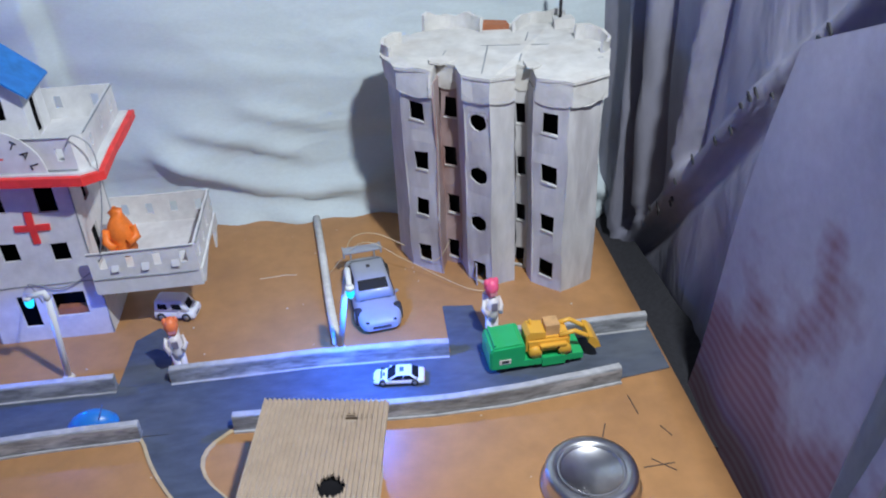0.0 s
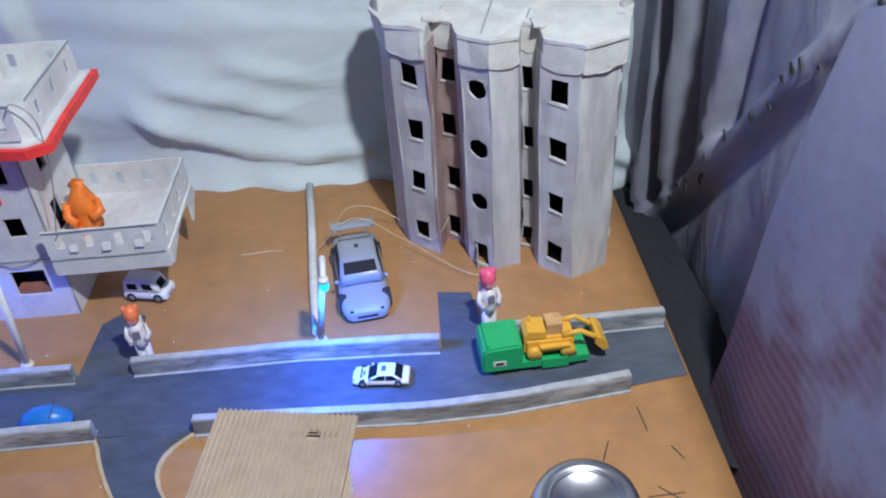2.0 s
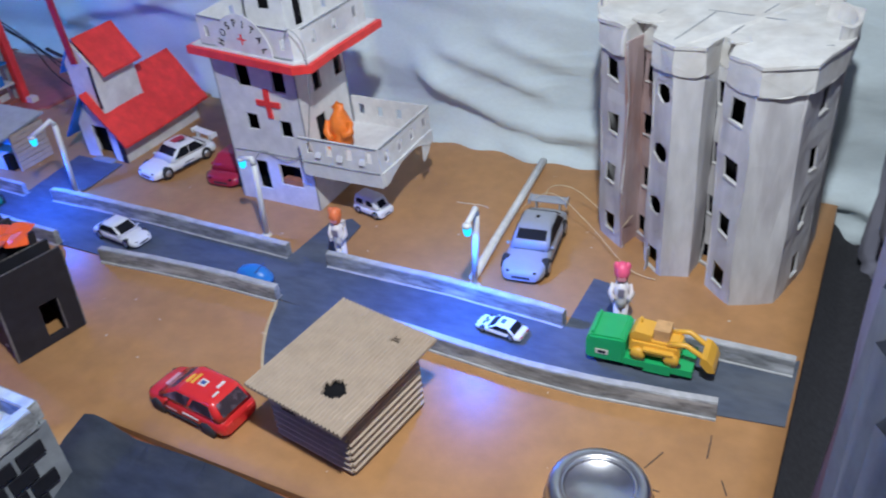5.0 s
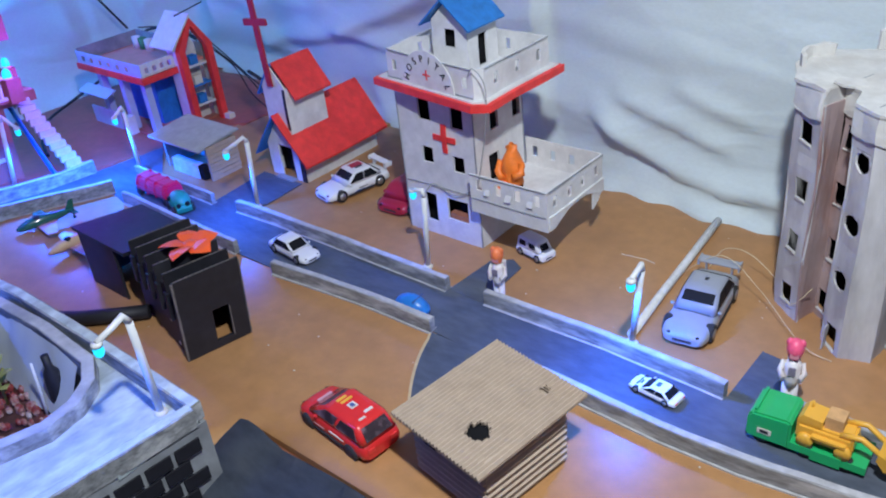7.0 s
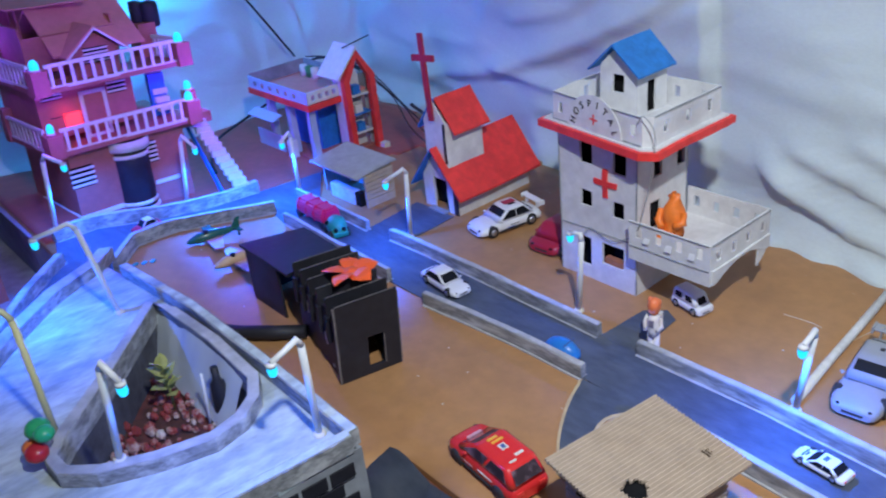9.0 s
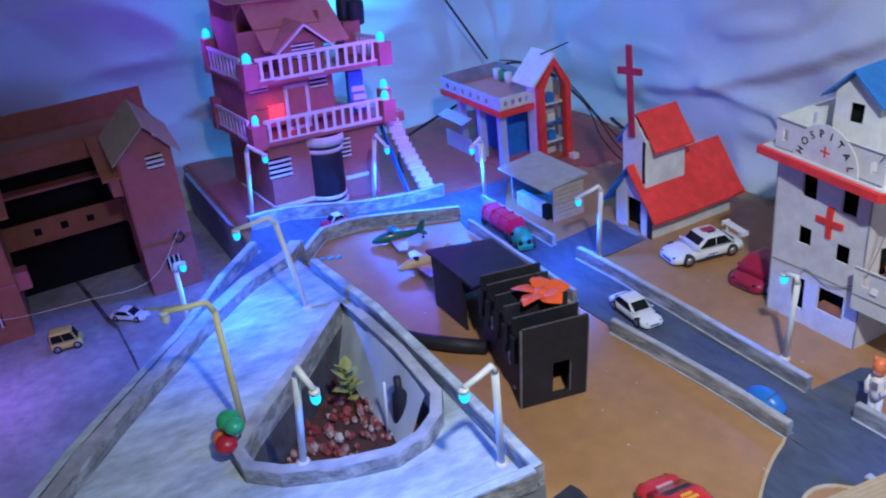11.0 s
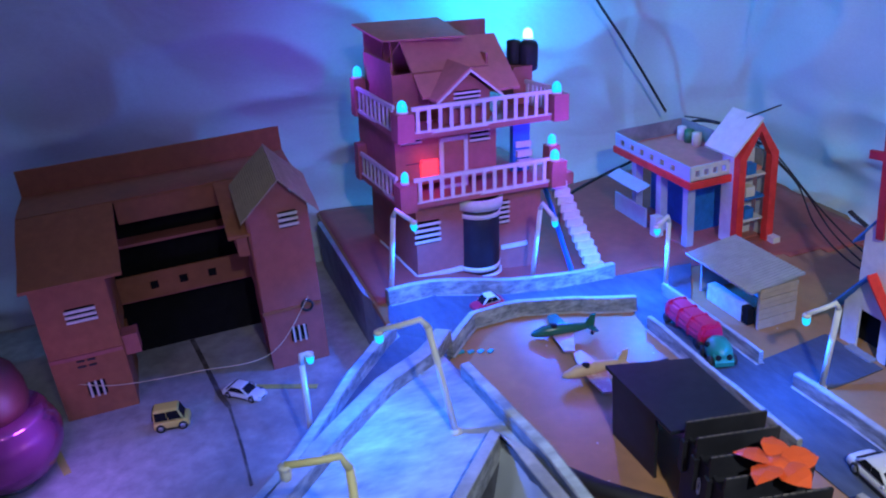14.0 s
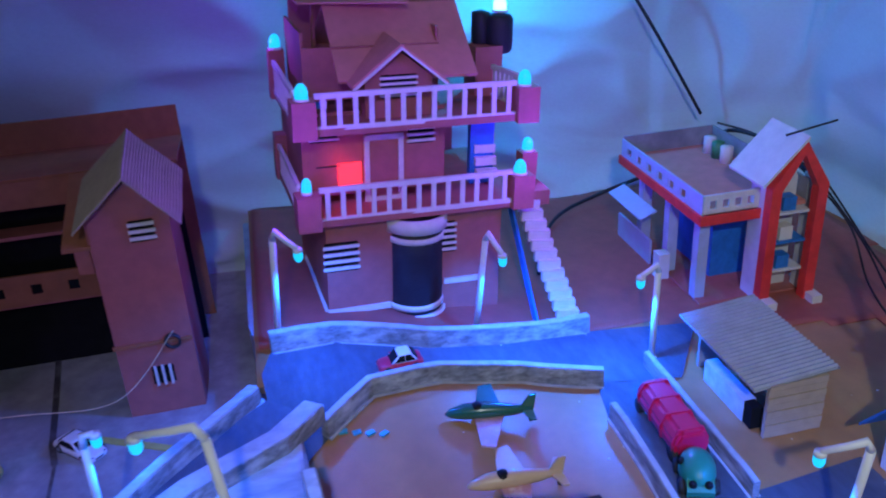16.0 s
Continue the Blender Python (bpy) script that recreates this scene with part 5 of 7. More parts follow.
def school():
    th = thing("school", label="brown and terracotta card school round a dark courtyard", category="school")
    zb = -4.5
    # gabled front tower
    part("tower_wall", prism_x(BM(), [(-67.8, zb), (-58.0, zb), (-57.6, 24.2), (-61.8, 28.6), (-67.2, 24.2)], -140, -139.5), PINK, th)
    part("tower_wall", box(BM(), -150, -140, -58.4, -57.9, zb, 24), PINK, th)
    part("tower_wall", wallpanel((-150, -67.6), (-140, -67.6), zb, 28.5, 0.4, [(1.2, 8.0, 1.0, 8.6), (1.2, 8.0, 13.4, 20.4)]), PINK, th)
    # near-black sheet paints the shade behind the tower's side openings
    part("tower_lining", box(BM(), -149.6, -140.2, -62.4, -62.0, zb, 23), INSIDE, th, "near-black sheet standing in for shade inside the tower")
    for (a, za), (b, zb2) in (((-61.8, 29.6), (-68.6, 23.6)), ((-61.8, 29.6), (-56.0, 23.2))):
        bm = BM()
        n = 60
        d = Vector((b - a, zb2 - za))
        prev = None
        for k in range(n + 1):
            u = k / n
            off = 0.16 * math.sin(k * math.pi / 1.5)
            y, z = a + d.x * u, za + d.y * u + off
            ring = [bm.verts.new((-137.6, y, z)), bm.verts.new((-149.5, y, z + 2.6)), bm.verts.new((-149.5, y, z + 2.4)), bm.verts.new((-137.6, y, z - 0.25))]
            if prev:
                for q in range(4):
                    bm.faces.new((prev[q], prev[(q + 1) % 4], ring[(q + 1) % 4], ring[q]))
            prev = ring
        part("tower_roof", bm, CORR, th, "corrugated card roof slope")
    louvre_x(-139.48, -61.0, 20.8, 2.8, 2.8, 3, th)
    louvre_x(-139.48, -62.4, 0.2, 2.8, 2.6, 3, th, True)
    part("storey_line", box(BM(), -139.5, -139.2, -67.8, -57.9, 6.2, 6.7), BROWN, th)
    bm = lathe(BM(), [(0.75, -0.2), (1.1, -0.2), (1.1, 0.2), (0.75, 0.2), (0.75, -0.2)], (0, 0, 0), 18)
    part("hoop", move(bm, pose(-139.2, -60.4, 6.4, 0, 90, 0)), INK, th, "small dark ring")
    # left wing
    part("wing_wall", box(BM(), -140.3, -139.8, -101, -90, zb, 18.6), BROWN, th)
    part("wing_wall", box(BM(), -164, -140.3, -101, -100.5, zb, 20), BROWN, th)
    part("wing_wall", box(BM(), -155, -140.3, -90.5, -90, zb, 4), BROWN, th)
    part("wing_wall", box(BM(), -155, -140.3, -90.5, -90, 10, 19), BROWN, th)
    part("storey_line", box(BM(), -139.8, -139.5, -101, -90, 6.2, 6.8), PINK, th)
    louvre_x(-139.78, -94.6, 12.2, 4.2, 2.6, 3, th)
    louvre_x(-139.78, -95.4, -0.8, 2.8, 2.4, 3, th, True)
    bm = BM()
    for y0 in (-97.2, -95.6):
        box(bm, -139.78, -139.6, y0, y0 + 1.2, 4.6, 4.9)
        box(bm, -139.78, -139.6, y0, y0 + 1.2, 5.6, 5.9)
    part("lettering", bm, INK, th, "unreadable dark lettering")
    part("roof", prism_y(BM(), [(-138.8, 19.0), (-153.4, 25.4), (-153.4, 25.9), (-138.8, 19.5)], -102, -87.2), BROWN, th, "brown card roof")
    part("roof", prism_x(BM(), [(-102, 25.5), (-57, 25.5), (-57, 26.0), (-102, 26.0)], -165, -153.6), BROWN, th, "brown card roof")
    part("back_board", box(BM(), -165.4, -165, -102, -57, zb, 30.5), BROWN, th, "tall brown back board")
    part("roof", prism_y(BM(), [(-139.8, 20.4), (-153.4, 25.4), (-153.4, 25.9), (-139.8, 20.9)], -70.8, -67), BROWN, th, "brown card roof")
    part("fascia", box(BM(), -153.8, -153.4, -87, -69.5, 21.8, 25.6), BROWN, th)
    # galleries round the court
    for z in (7.6, 17.8):
        part("gallery_floor", box(BM(), -164, -154, -90, -67.5, z - 0.5, z), PINK, th)
    part("gallery_front", box(BM(), -154.2, -153.8, -90, -67.5, 7.4, 12.0), BROWN, th)
    part("gallery_front", box(BM(), -154, -140.4, -67.6, -67.3, 7.4, 10.4), PINK, th)
    part("gallery_front", box(BM(), -154, -143, -90.2, -89.9, 6.0, 10.0), BROWN, th)
    # near-black patches stand in for the shade of doorways
    for y in (-84, -79, -74):
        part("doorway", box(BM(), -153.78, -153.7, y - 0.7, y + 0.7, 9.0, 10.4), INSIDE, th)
    # near-black sheet puts the shade into the back of the galleries
    part("court_back", box(BM(), -158, -157.6, -100, -58, zb, 25), INSIDE, th, "near-black sheet standing in for shade in the galleries")
    part("side_box", box(BM(), -143.5, -140.4, -90, -87.6, 4.5, 8.0), PINK, th)
    part("side_box", box(BM(), -146, -140.4, -69.6, -67.8, 17.0, 20.5), PINK, th)
    return th


handmade(school(), 0.14)

# ---- petrol station with its gate
def station():
    th = thing("filling_station", label="white, blue and red card filling station with gabled gate", category="filling station")
    x0, x1, y0, y1 = -162, -135.6, 12.2, 28
    part("forecourt", box(BM(), x0, x1, y0 + 0.6, y1, 0.05, 0.5), PINK, th)
    part("canopy", box(BM(), x0, x1, y0, y1, 14.0, 14.6), SALMON, th, "salmon canopy floor")
    bl = mat("pale_blue_card", (0.42, 0.50, 0.66), 0.6, vary=0.1)
    n = 9
    part("parapet", wallpanel((x0, y0 - 0.3), (x1, y0 - 0.3), 14.4, 3.0, 0.3, [(2 + k * 3.6, 3.6 + k * 3.6, 0.8, 2.0) for k in range(6)]), bl, th)
    part("parapet", wallpanel((x1, y0), (x1, 21.0), 14.4, 3.0, 0.3, [(0.9 + k * 1.9, 1.9 + k * 1.9, 0.9, 2.1) for k in range(4)]), WHITE, th)
    part("parapet", wallpanel((x1, y1 + 0.2), (x0, y1 + 0.2), 14.4, 3.4, 0.3), WALLG, th)
    part("parapet", wallpanel((x0, y1), (x0, y0), 14.4, 3.4, 0.3), WALLG, th)
    part("red_band", box(BM(), x0 - 0.2, x1 + 0.2, y0 - 0.7, y0 - 0.35, 13.2, 14.6), RED, th, "red canopy edge")
    part("red_band", box(BM(), x1 + 0.35, x1 + 0.7, y0 - 0.7, 21.2, 13.2, 14.6), RED, th, "red canopy edge")
    part("back_room", box(BM(), x0 + 4, x1 - 7, y0 + 6, y1, 0.5, 14), BLUEP, th, "dark blue shop wall")
    for x in (-138, -147, -156):
        part("column", box(BM(), x - 0.8, x + 0.8, y0 + 0.6, y0 + 2.2, 0.3, 14), bl, th)
    part("side_wall", box(BM(), x0, -150, y0 - 0.4, y0, 0.1, 4.2), bl, th)
    part("awning", move(box(BM(), -12, 0, -3, 0, 0, 0.25), pose(-149, y0, 9.6, 22, 0, 0)), bl, th)
    part("pump", box(BM(), -146.5, -144.5, y0 - 1.5, y0 + 0.3, 0.2, 4.4), WHITE, th, "white fuel pump")
    part("pump", box(BM(), -137.6, -136.2, 21.5, 22.8, 0.3, 4.0), WHITE, th, "white fuel pump")
    # gate: a pointed red frame with a white back
    gx, a, b, apex, sh = -132.8, 20.6, 29.2, 25.0, 18.0

    def gate_pts(inset):
        return [(a + inset, 0.1), (a + inset, sh - 0.3 * inset), (apex - 0.1, 24.6 - 1.3 * inset), (b - inset, sh - 0.3 * inset), (b - inset, 0.1)]

    o, i = gate_pts(0), gate_pts(1.5)
    for k in range(4):
        bm = BM()
        prism_x(bm, [o[k], o[k + 1], i[k + 1], i[k]], gx - 1.6, gx)
        part("gate_frame", bm, RED, th, "red painted gate frame")
    part("gate_back", prism_x(BM(), [i[0], i[1], i[2], i[3], i[4]], gx - 5.2, gx - 4.8), WHITE, th)
    part("gate_side", box(BM(), gx - 5, gx - 1.6, a, a + 0.3, 0.1, sh), WHITE, th)
    part("gate_side", box(BM(), gx - 5, gx - 1.6, b - 0.3, b, 0.1, sh), WHITE, th)
    for k, z in enumerate((4.5, 9.0, 13.5)):
        part("shelf", box(BM(), gx - 4.8, gx - 1.2, a + 1.6, b - 1.6, z, z + 0.4), BLUEP if k % 2 else WHITE, th)
        part("folded_cloth", box(BM(), gx - 3.4, gx - 1.6, apex - 1.3, apex + 0.7, z + 0.4, z + 2.4), BLUEP if k != 1 else CREAM, th, "small folded cloth")
    part("gate_roof", prism_x(BM(), [(apex, 24.8), (a - 1.6, 18.6), (a - 1.7, 19.0), (apex, 25.3)], gx - 8.5, gx + 0.3), CREAM, th, "cream sloping gate roof")
    for y in (20.8, 28.0):
        part("foot_block", box(BM(), gx - 0.4, gx + 1.8, y, y + 1.6, 0.0, 1.3), CREAM, th)
    part("ridge_stick", tube(BM(), [(gx - 1, 22.2, 25.4), (gx - 1.4, 30, 26.4)], 0.15, 6), INK, th)
    for k in range(3):
        part("roof_jar", lathe(BM(), [(0, 0), (1.0, 0), (1.0, 2.6), (0, 2.9)], (-158 + 2.6 * k, 25.5, 14.6), 12), (WHITE, mat("green_jar", (0.05, 0.25, 0.1), 0.4), CREAM)[k], th, "small jar on the canopy")
    return th


station()


def kiosk():
    th = thing("kiosk", -122.2, 4.6, 0, 0, 0, 0, label="small grey card kiosk with corrugated roof and pale counter", category="kiosk")
    gr = mat("grey_kiosk_card", (0.36, 0.38, 0.42), 0.75, vary=0.15)
    part("wall", box(BM(), 0, 0.4, 0.6, 7.6, 0.05, 7.4), gr, th)
    part("wall", box(BM(), 0.4, 15, 7.3, 7.7, 0.05, 7.2), gr, th)
    for k in range(8):
        part("side_slat", box(BM(), 15.0, 15.5 + 0.1 * (k % 2), 0.4, 7.6, 0.1 + 0.92 * k, 0.1 + 0.92 * k + 0.8), CORR, th)
    part("counter", box(BM(), 3.2, 12.0, -0.2, 1.4, 0.1, 3.0), mat("pale_counter", (0.55, 0.66, 0.72), 0.6), th, "pale blue counter")
    part("counter_panel", box(BM(), 12.0, 13.6, -0.1, 1.2, 0.1, 3.0), INSIDE, th)
    bm = BM()
    prev = None
    n = 72
    for k in range(n + 1):
        x = -1.4 + 17.2 * k / n
        o = 0.13 * math.sin(k * math.pi / 1.5)
        ring = [bm.verts.new((x, -1.6, 7.3 + o)), bm.verts.new((x, 8.6, 8.4 + o)), bm.verts.new((x, 8.6, 8.1 + o)), bm.verts.new((x, -1.6, 7.0 + o))]
        if prev:
            for q in range(4):
                bm.faces.new((prev[q], prev[(q + 1) % 4], ring[(q + 1) % 4], ring[q]))
        prev = ring
    part("roof", bm, gr, th, "grey corrugated roof")
    return th


kiosk()


# ---- corrugated shed
def shed():
    th = thing("shed", -16.4, -24.4, 0, 0, 0, -9, label="brown corrugated cardboard shed with holes in its roof", category="shed")
    bm = BM()
    nx, ny, w, d = 156, 40, 13.6, 16.0
    holes = ((2.1, -3.6, 1.35), (3.0, 5.4, 0.62))
    vs = {}

    def zz(x, y):
        return 8.9 + 0.21 * math.sin(x * math.tau * 26 / w) + 0.03 * y - 0.02 * x

    def v(i, j, k):
        if (i, j, k) not in vs:
            x, y = -w / 2 + w * i / nx, -d / 2 + d * j / ny
            vs[i, j, k] = bm.verts.new((x, y, zz(x, y) - 0.35 * k))
        return vs[i, j, k]

    ok = set()
    for i in range(nx):
        for j in range(ny):
            x, y = -w / 2 + w * (i + 0.5) / nx, -d / 2 + d * (j + 0.5) / ny
            if not any(math.hypot(x - a, (y - b)) < r * (1 + 0.2 * noise.noise((x * 2, y * 2, 0))) for a, b, r in holes):
                ok.add((i, j))
    for i, j in ok:
        q = ((i, j), (i + 1, j), (i + 1, j + 1), (i, j + 1))
        bm.faces.new([v(*p, 0) for p in q])
        bm.faces.new([v(*p, 1) for p in q[::-1]])
        for (a, b), m in (((q[0], q[1]), (i, j - 1)), ((q[1], q[2]), (i + 1, j)), ((q[2], q[3]), (i, j + 1)), ((q[3], q[0]), (i - 1, j))):
            if m not in ok:
                bm.faces.new((v(*a, 0), v(*a, 1), v(*b, 1), v(*b, 0)))
    part("roof", bm, CORR, th, "ribbed corrugated roof with torn holes")

    def ribbed(L, h, m):
        bm = BM()
        n = 54
        prev = None
        for k in range(n + 1):
            z = h * k / n
            o = 0.34 * math.sin(k * math.pi / 3)
            ring = [bm.verts.new((0, o, z)), bm.verts.new((L, o, z)), bm.verts.new((L, o + 0.35, z)), bm.verts.new((0, o + 0.35, z))]
            if prev:
                for q in range(4):
                    bm.faces.new((prev[q], prev[(q + 1) % 4], ring[(q + 1) % 4], ring[q]))
            prev = ring
        return move(bm, m)

    part("wall", ribbed(11.0, 8.5, pose(-5.5, -6.2, 0.1, 0, 0, 0)), CORR, th)
    part("wall", ribbed(12.0, 8.5, pose(5.5, -6.2, 0.1, 0, 0, 90)), CORR, th)
    part("wall", ribbed(11.0, 8.9, pose(5.5, 5.8, 0.1, 0, 0, 180)), CORR, th)
    part("wall", ribbed(12.0, 8.5, pose(-5.5, 5.8, 0.1, 0, 0, -90)), CORR, th)
    # near-black block paints the shade seen through the roof holes
    part("lining", box(BM(), -5.1, 5.1, -5.8, 5.4, 0.1, 8.1), INSIDE, th, "near-black block standing in for shade inside")
    # black patch on the uncut wall paints the shade of a window hole
    part("opening", box(BM(), -3.6, -1.6, -6.5, -6.3, 5.4, 7.4), INSIDE, th, "small near-black patch standing in for a shaded window hole")
    return th


shed()


# ---- black cardboard machine with the fan
def machine():
    th = thing("fan_machine", label="black cardboard machine with raised ribs and an orange fan", category="model machine")
    lean = Matrix(((1, 0, 0.03, 0), (0, 1, 0.05, 0), (0, 0, 1, 0), (0, 0, 0, 1)))
    M = pose(-62.2, -32.6, 0, 0, 0, -13) @ lean

    def card(name, bm, m=BLACK, owner=th, label=""):
        return part(name, move(bm, M), m, owner, label)

    def torn(pts_a, pts_b, n, depth, seed):
        """A thin ragged strip along an edge."""
        bm = BM()
        a, b = Vector(pts_a), Vector(pts_b)
        for k in range(n):
            p, q = a.lerp(b, k / n), a.lerp(b, (k + 0.62) / n)
            d = depth * (0.5 + 0.5 * abs(noise.noise((k * 0.9, seed, 1))))
            lo, hi = [min(p[i], q[i]) for i in range(3)], [max(p[i], q[i]) for i in range(3)]
            box(bm, lo[0] - 0.07, hi[0] + 0.07, lo[1] - 0.07, hi[1] + 0.07, lo[2] - 0.05, hi[2] + d)
        return bm

    card("side_panel", box(BM(), -17.6, -0.2, 0.3, 0.7, 0.1, 10.2))
    card("side_panel", box(BM(), -17.6, -0.2, 8.6, 9.0, 0.1, 10.2))
    bm = BM()
    panel(bm, 9.3, 12.6, 0.45, [(4.4, 6.8, 1.2, 6.2)])
    f = card("front_panel", move(bm, pose(0, 0, 0.1, 0, 0, 90)))
    card("torn_edge", torn((0.02, 6.9, 1.2), (0.02, 6.9, 6.0), 11, 0.2, 2), BLACKEDGE, f, "pale torn edge")
    card("torn_edge", torn((0.05, 9.35, 0.3), (0.05, 9.35, 12.3), 24, 0.2, 3), BLACKEDGE, f, "pale torn edge")
    card("torn_edge", torn((-0.2, 0.2, 12.7), (-0.2, 9.1, 12.7), 12, 0.16, 4), BLACKEDGE, f, "worn cardboard edge")
    card("corner_edge", box(BM(), -0.42, -0.02, -0.3, 0.0, 0.1, 12.5), BLACKEDGE, th, "pale worn corner")
    card("top", box(BM(), -17.4, -0.5, 0.5, 9.4, 9.6, 9.9))
    card("back_panel", box(BM(), -17.8, -17.4, 0.3, 9.6, 0.1, 10.2))
    for k, x in enumerate((-3.4, -6.9, -10.4, -13.9, -17.0)):
        rib = card("rib", box(BM(), x - 0.2, x + 0.2, -0.1, 9.3, 7.0 + 0.5 * (k % 2), 12.7 - 0.1 * k))
        card("torn_edge", torn((x, 0.1, 12.7 - 0.1 * k), (x, 9.1, 12.7 - 0.1 * k), 11, 0.16, 7 + k), BLACKEDGE, rib, "worn cardboard edge")
        card("rib_foot", box(BM(), x - 0.5, x + 0.5, -0.35, 0.25, 5.6, 9.8), BLACK, rib)
    for x, z in ((-13.0, 6.4), (-5.6, 5.0)):
        bm = lathe(BM(), [(0.32, -0.05), (0.62, -0.05), (0.62, 0.05), (0.32, 0.05), (0.32, -0.05)], (0, 0, 0), 12)
        card("slot", move(move(bm, Matrix.Diagonal((0.8, 1.9, 1, 1))), pose(x, 0.26, z, 90, 0, 0)), CREAM, th, "pale oval slit")
    card("slot", box(BM(), -4.2, -3.4, 0.2, 0.3, 0.9, 1.2), CREAM, th, "pale slit")
    part("rear_roof", prism(BM(), [(-96, -28.5), (-80.4, -28.8), (-78.4, -18.5), (-92.4, -17.8)], 9.2, 9.7), BLACK, th, "black card canopy")
    part("rear_leg", box(BM(), -94.5, -94.1, -28.2, -20, 0.05, 9.2), BLACK, th)
    part("rear_leg", box(BM(), -94, -84, -28.6, -28.2, 0.05, 9.2), BLACK, th)
    part("rear_leg", box(BM(), -92, -80, -19.4, -19.0, 0.05, 9.2), BLACK, th)
    org = mat("orange_plastic_fan", (0.95, 0.13, 0.03), 0.4, vary=0.05)
    fan = card("fan_hub", lathe(BM(), [(0, 0), (1.5, 0), (1.5, 0.5), (0, 0.8)], (-7.4, 5.6, 12.9), 14), org, th, "orange fan hub")
    for k in range(5):
        bm = BM()
        leaf(bm, pose(-7.4, 5.6, 13.2, 12, 10, 20 + 72 * k), 4.3, 1.6)
        card("blade", bm, org, fan, "orange fan blade")
    return th


machine()
bm = tube(BM(), [(-76.5, -29.4, 1.2), (-80, -33.0, 1.3), (-84, -36.2, 1.2), (-88, -38.6, 1.1), (-92, -41, 1.1)], [1.1, 1.2, 1.2, 1.2, 1.1], 10)
single("taped_cable", bm, BLACK, "thick black taped cable lying on the board", "cable")


# ---- straw street lamps
def street_lamp(base, top, arm, m=STRAW, label="white drinking-straw street lamp with a blue led", power=0.05, drop=1.2, lit=True, tint=(0.0, 0.12, 1.0), aim=None):
    bx, by, bz = base
    th = thing("street_lamp", bx, by, bz, label=label, category="street lamp", group="straw street lamps")
    t = Vector(top) - Vector(base)
    e = t + Vector(arm)
    path = [Vector((0, 0, -0.2)), t * 0.5, t * 0.93, t + Vector(arm) * 0.12 + Vector((0, 0, 0.15)), t + Vector(arm) * 0.5, e]
    part("pole", tube(BM(), path[:3], 0.42, 10), m, th)
    part("arm", tube(BM(), path[2:], [0.42, 0.40, 0.36, 0.34], 10), m, th)
    part("foot", lathe(BM(), [(0, -0.15), (0.9, -0.15), (0.7, 0.3), (0.45, 0.5), (0, 0.5)], (0, 0, 0), 12), CREAM, th, "glue blob foot")
    tip = e + Vector((0, 0, -drop * 0.4))
    part("led_collar", lathe(BM(), [(0, 0.5), (0.55, 0.5), (0.6, 0.1), (0, 0.1)], tip, 12), STRAW, th, "clear led collar")
    part("led", lathe(BM(), [(0.55, 0.1), (0.55, -0.6), (0.42, -1.0), (0.2, -1.2), (0, -1.25)], tip, 12), LEDBODY if lit else STRAW, th, "glowing blue led" if lit else "unlit led")
    if power:
        w = Vector(base) + tip + Vector((arm[0], arm[1], 0)).normalized() * 1.6 + Vector((0, 0, -2.0))
        down_light("led_light", w.x, w.y, w.z, power, tint, 0.5, 158 if not aim else 150, aim)
    return th


street_lamp((-14.2, 3.0, 0), (-12.0, 1.0, 14.0), (0.2, -3.2, -0.4), power=3.2, tint=(0.0, 0.14, 1.0))
street_lamp((-49.5, 3.2, 0), (-48.4, 3.0, 13.6), (-2.4, 0.2, -0.3), power=0.5)
street_lamp((-90.2, 2.6, 0), (-88.4, 2.2, 14.6), (-2.0, -3.4, -1.8), power=2.4)
street_lamp((-125.4, 0.4, 0), (-124.6, 0.2, 14.4), (0.2, -2.4, -1.2), power=4.6)
street_lamp((-135.6, -20.8, G(-135.6, -20.8)), (-133.1, -19.4, 18.2), (2.2, 1.4, -2.4), power=5.5)
street_lamp((-134.6, -47.0, G(-134.6, -47)), (-124.9 - 6.5, -45.6, 23.2), (1.6, 2.6, -2.0), power=5.5)
street_lamp((-93.0, -50.8, 8.5), (-95.3, -52.4, 23.6), (-1.8, -5.4, -1.0), power=3.4, tint=(0.0, 0.12, 1.0))
street_lamp((-70.6, -67.6, 8.5), (-72.8, -67.1, 25.2), (-0.8, -5.4, 0.4), YELLOWS, "pale yellow drinking-straw street lamp over the raised road", power=0.0, lit=False)
street_lamp((-46.4, -45.4, 8.5), (-44.5, -46.2, 23.2), (0.3, -3.9, -1.0), power=0.6)
street_lamp((-57.8, -64.2, 10.4), (-52.4, -64.0, 26.2), (1.4, 1.0, -2.4), power=0.8)
street_lamp((-111.6, -66.4, -4.5), (-110.9, -65.8, 13.8), (-0.2, 1.2, 0.0), power=1.2)


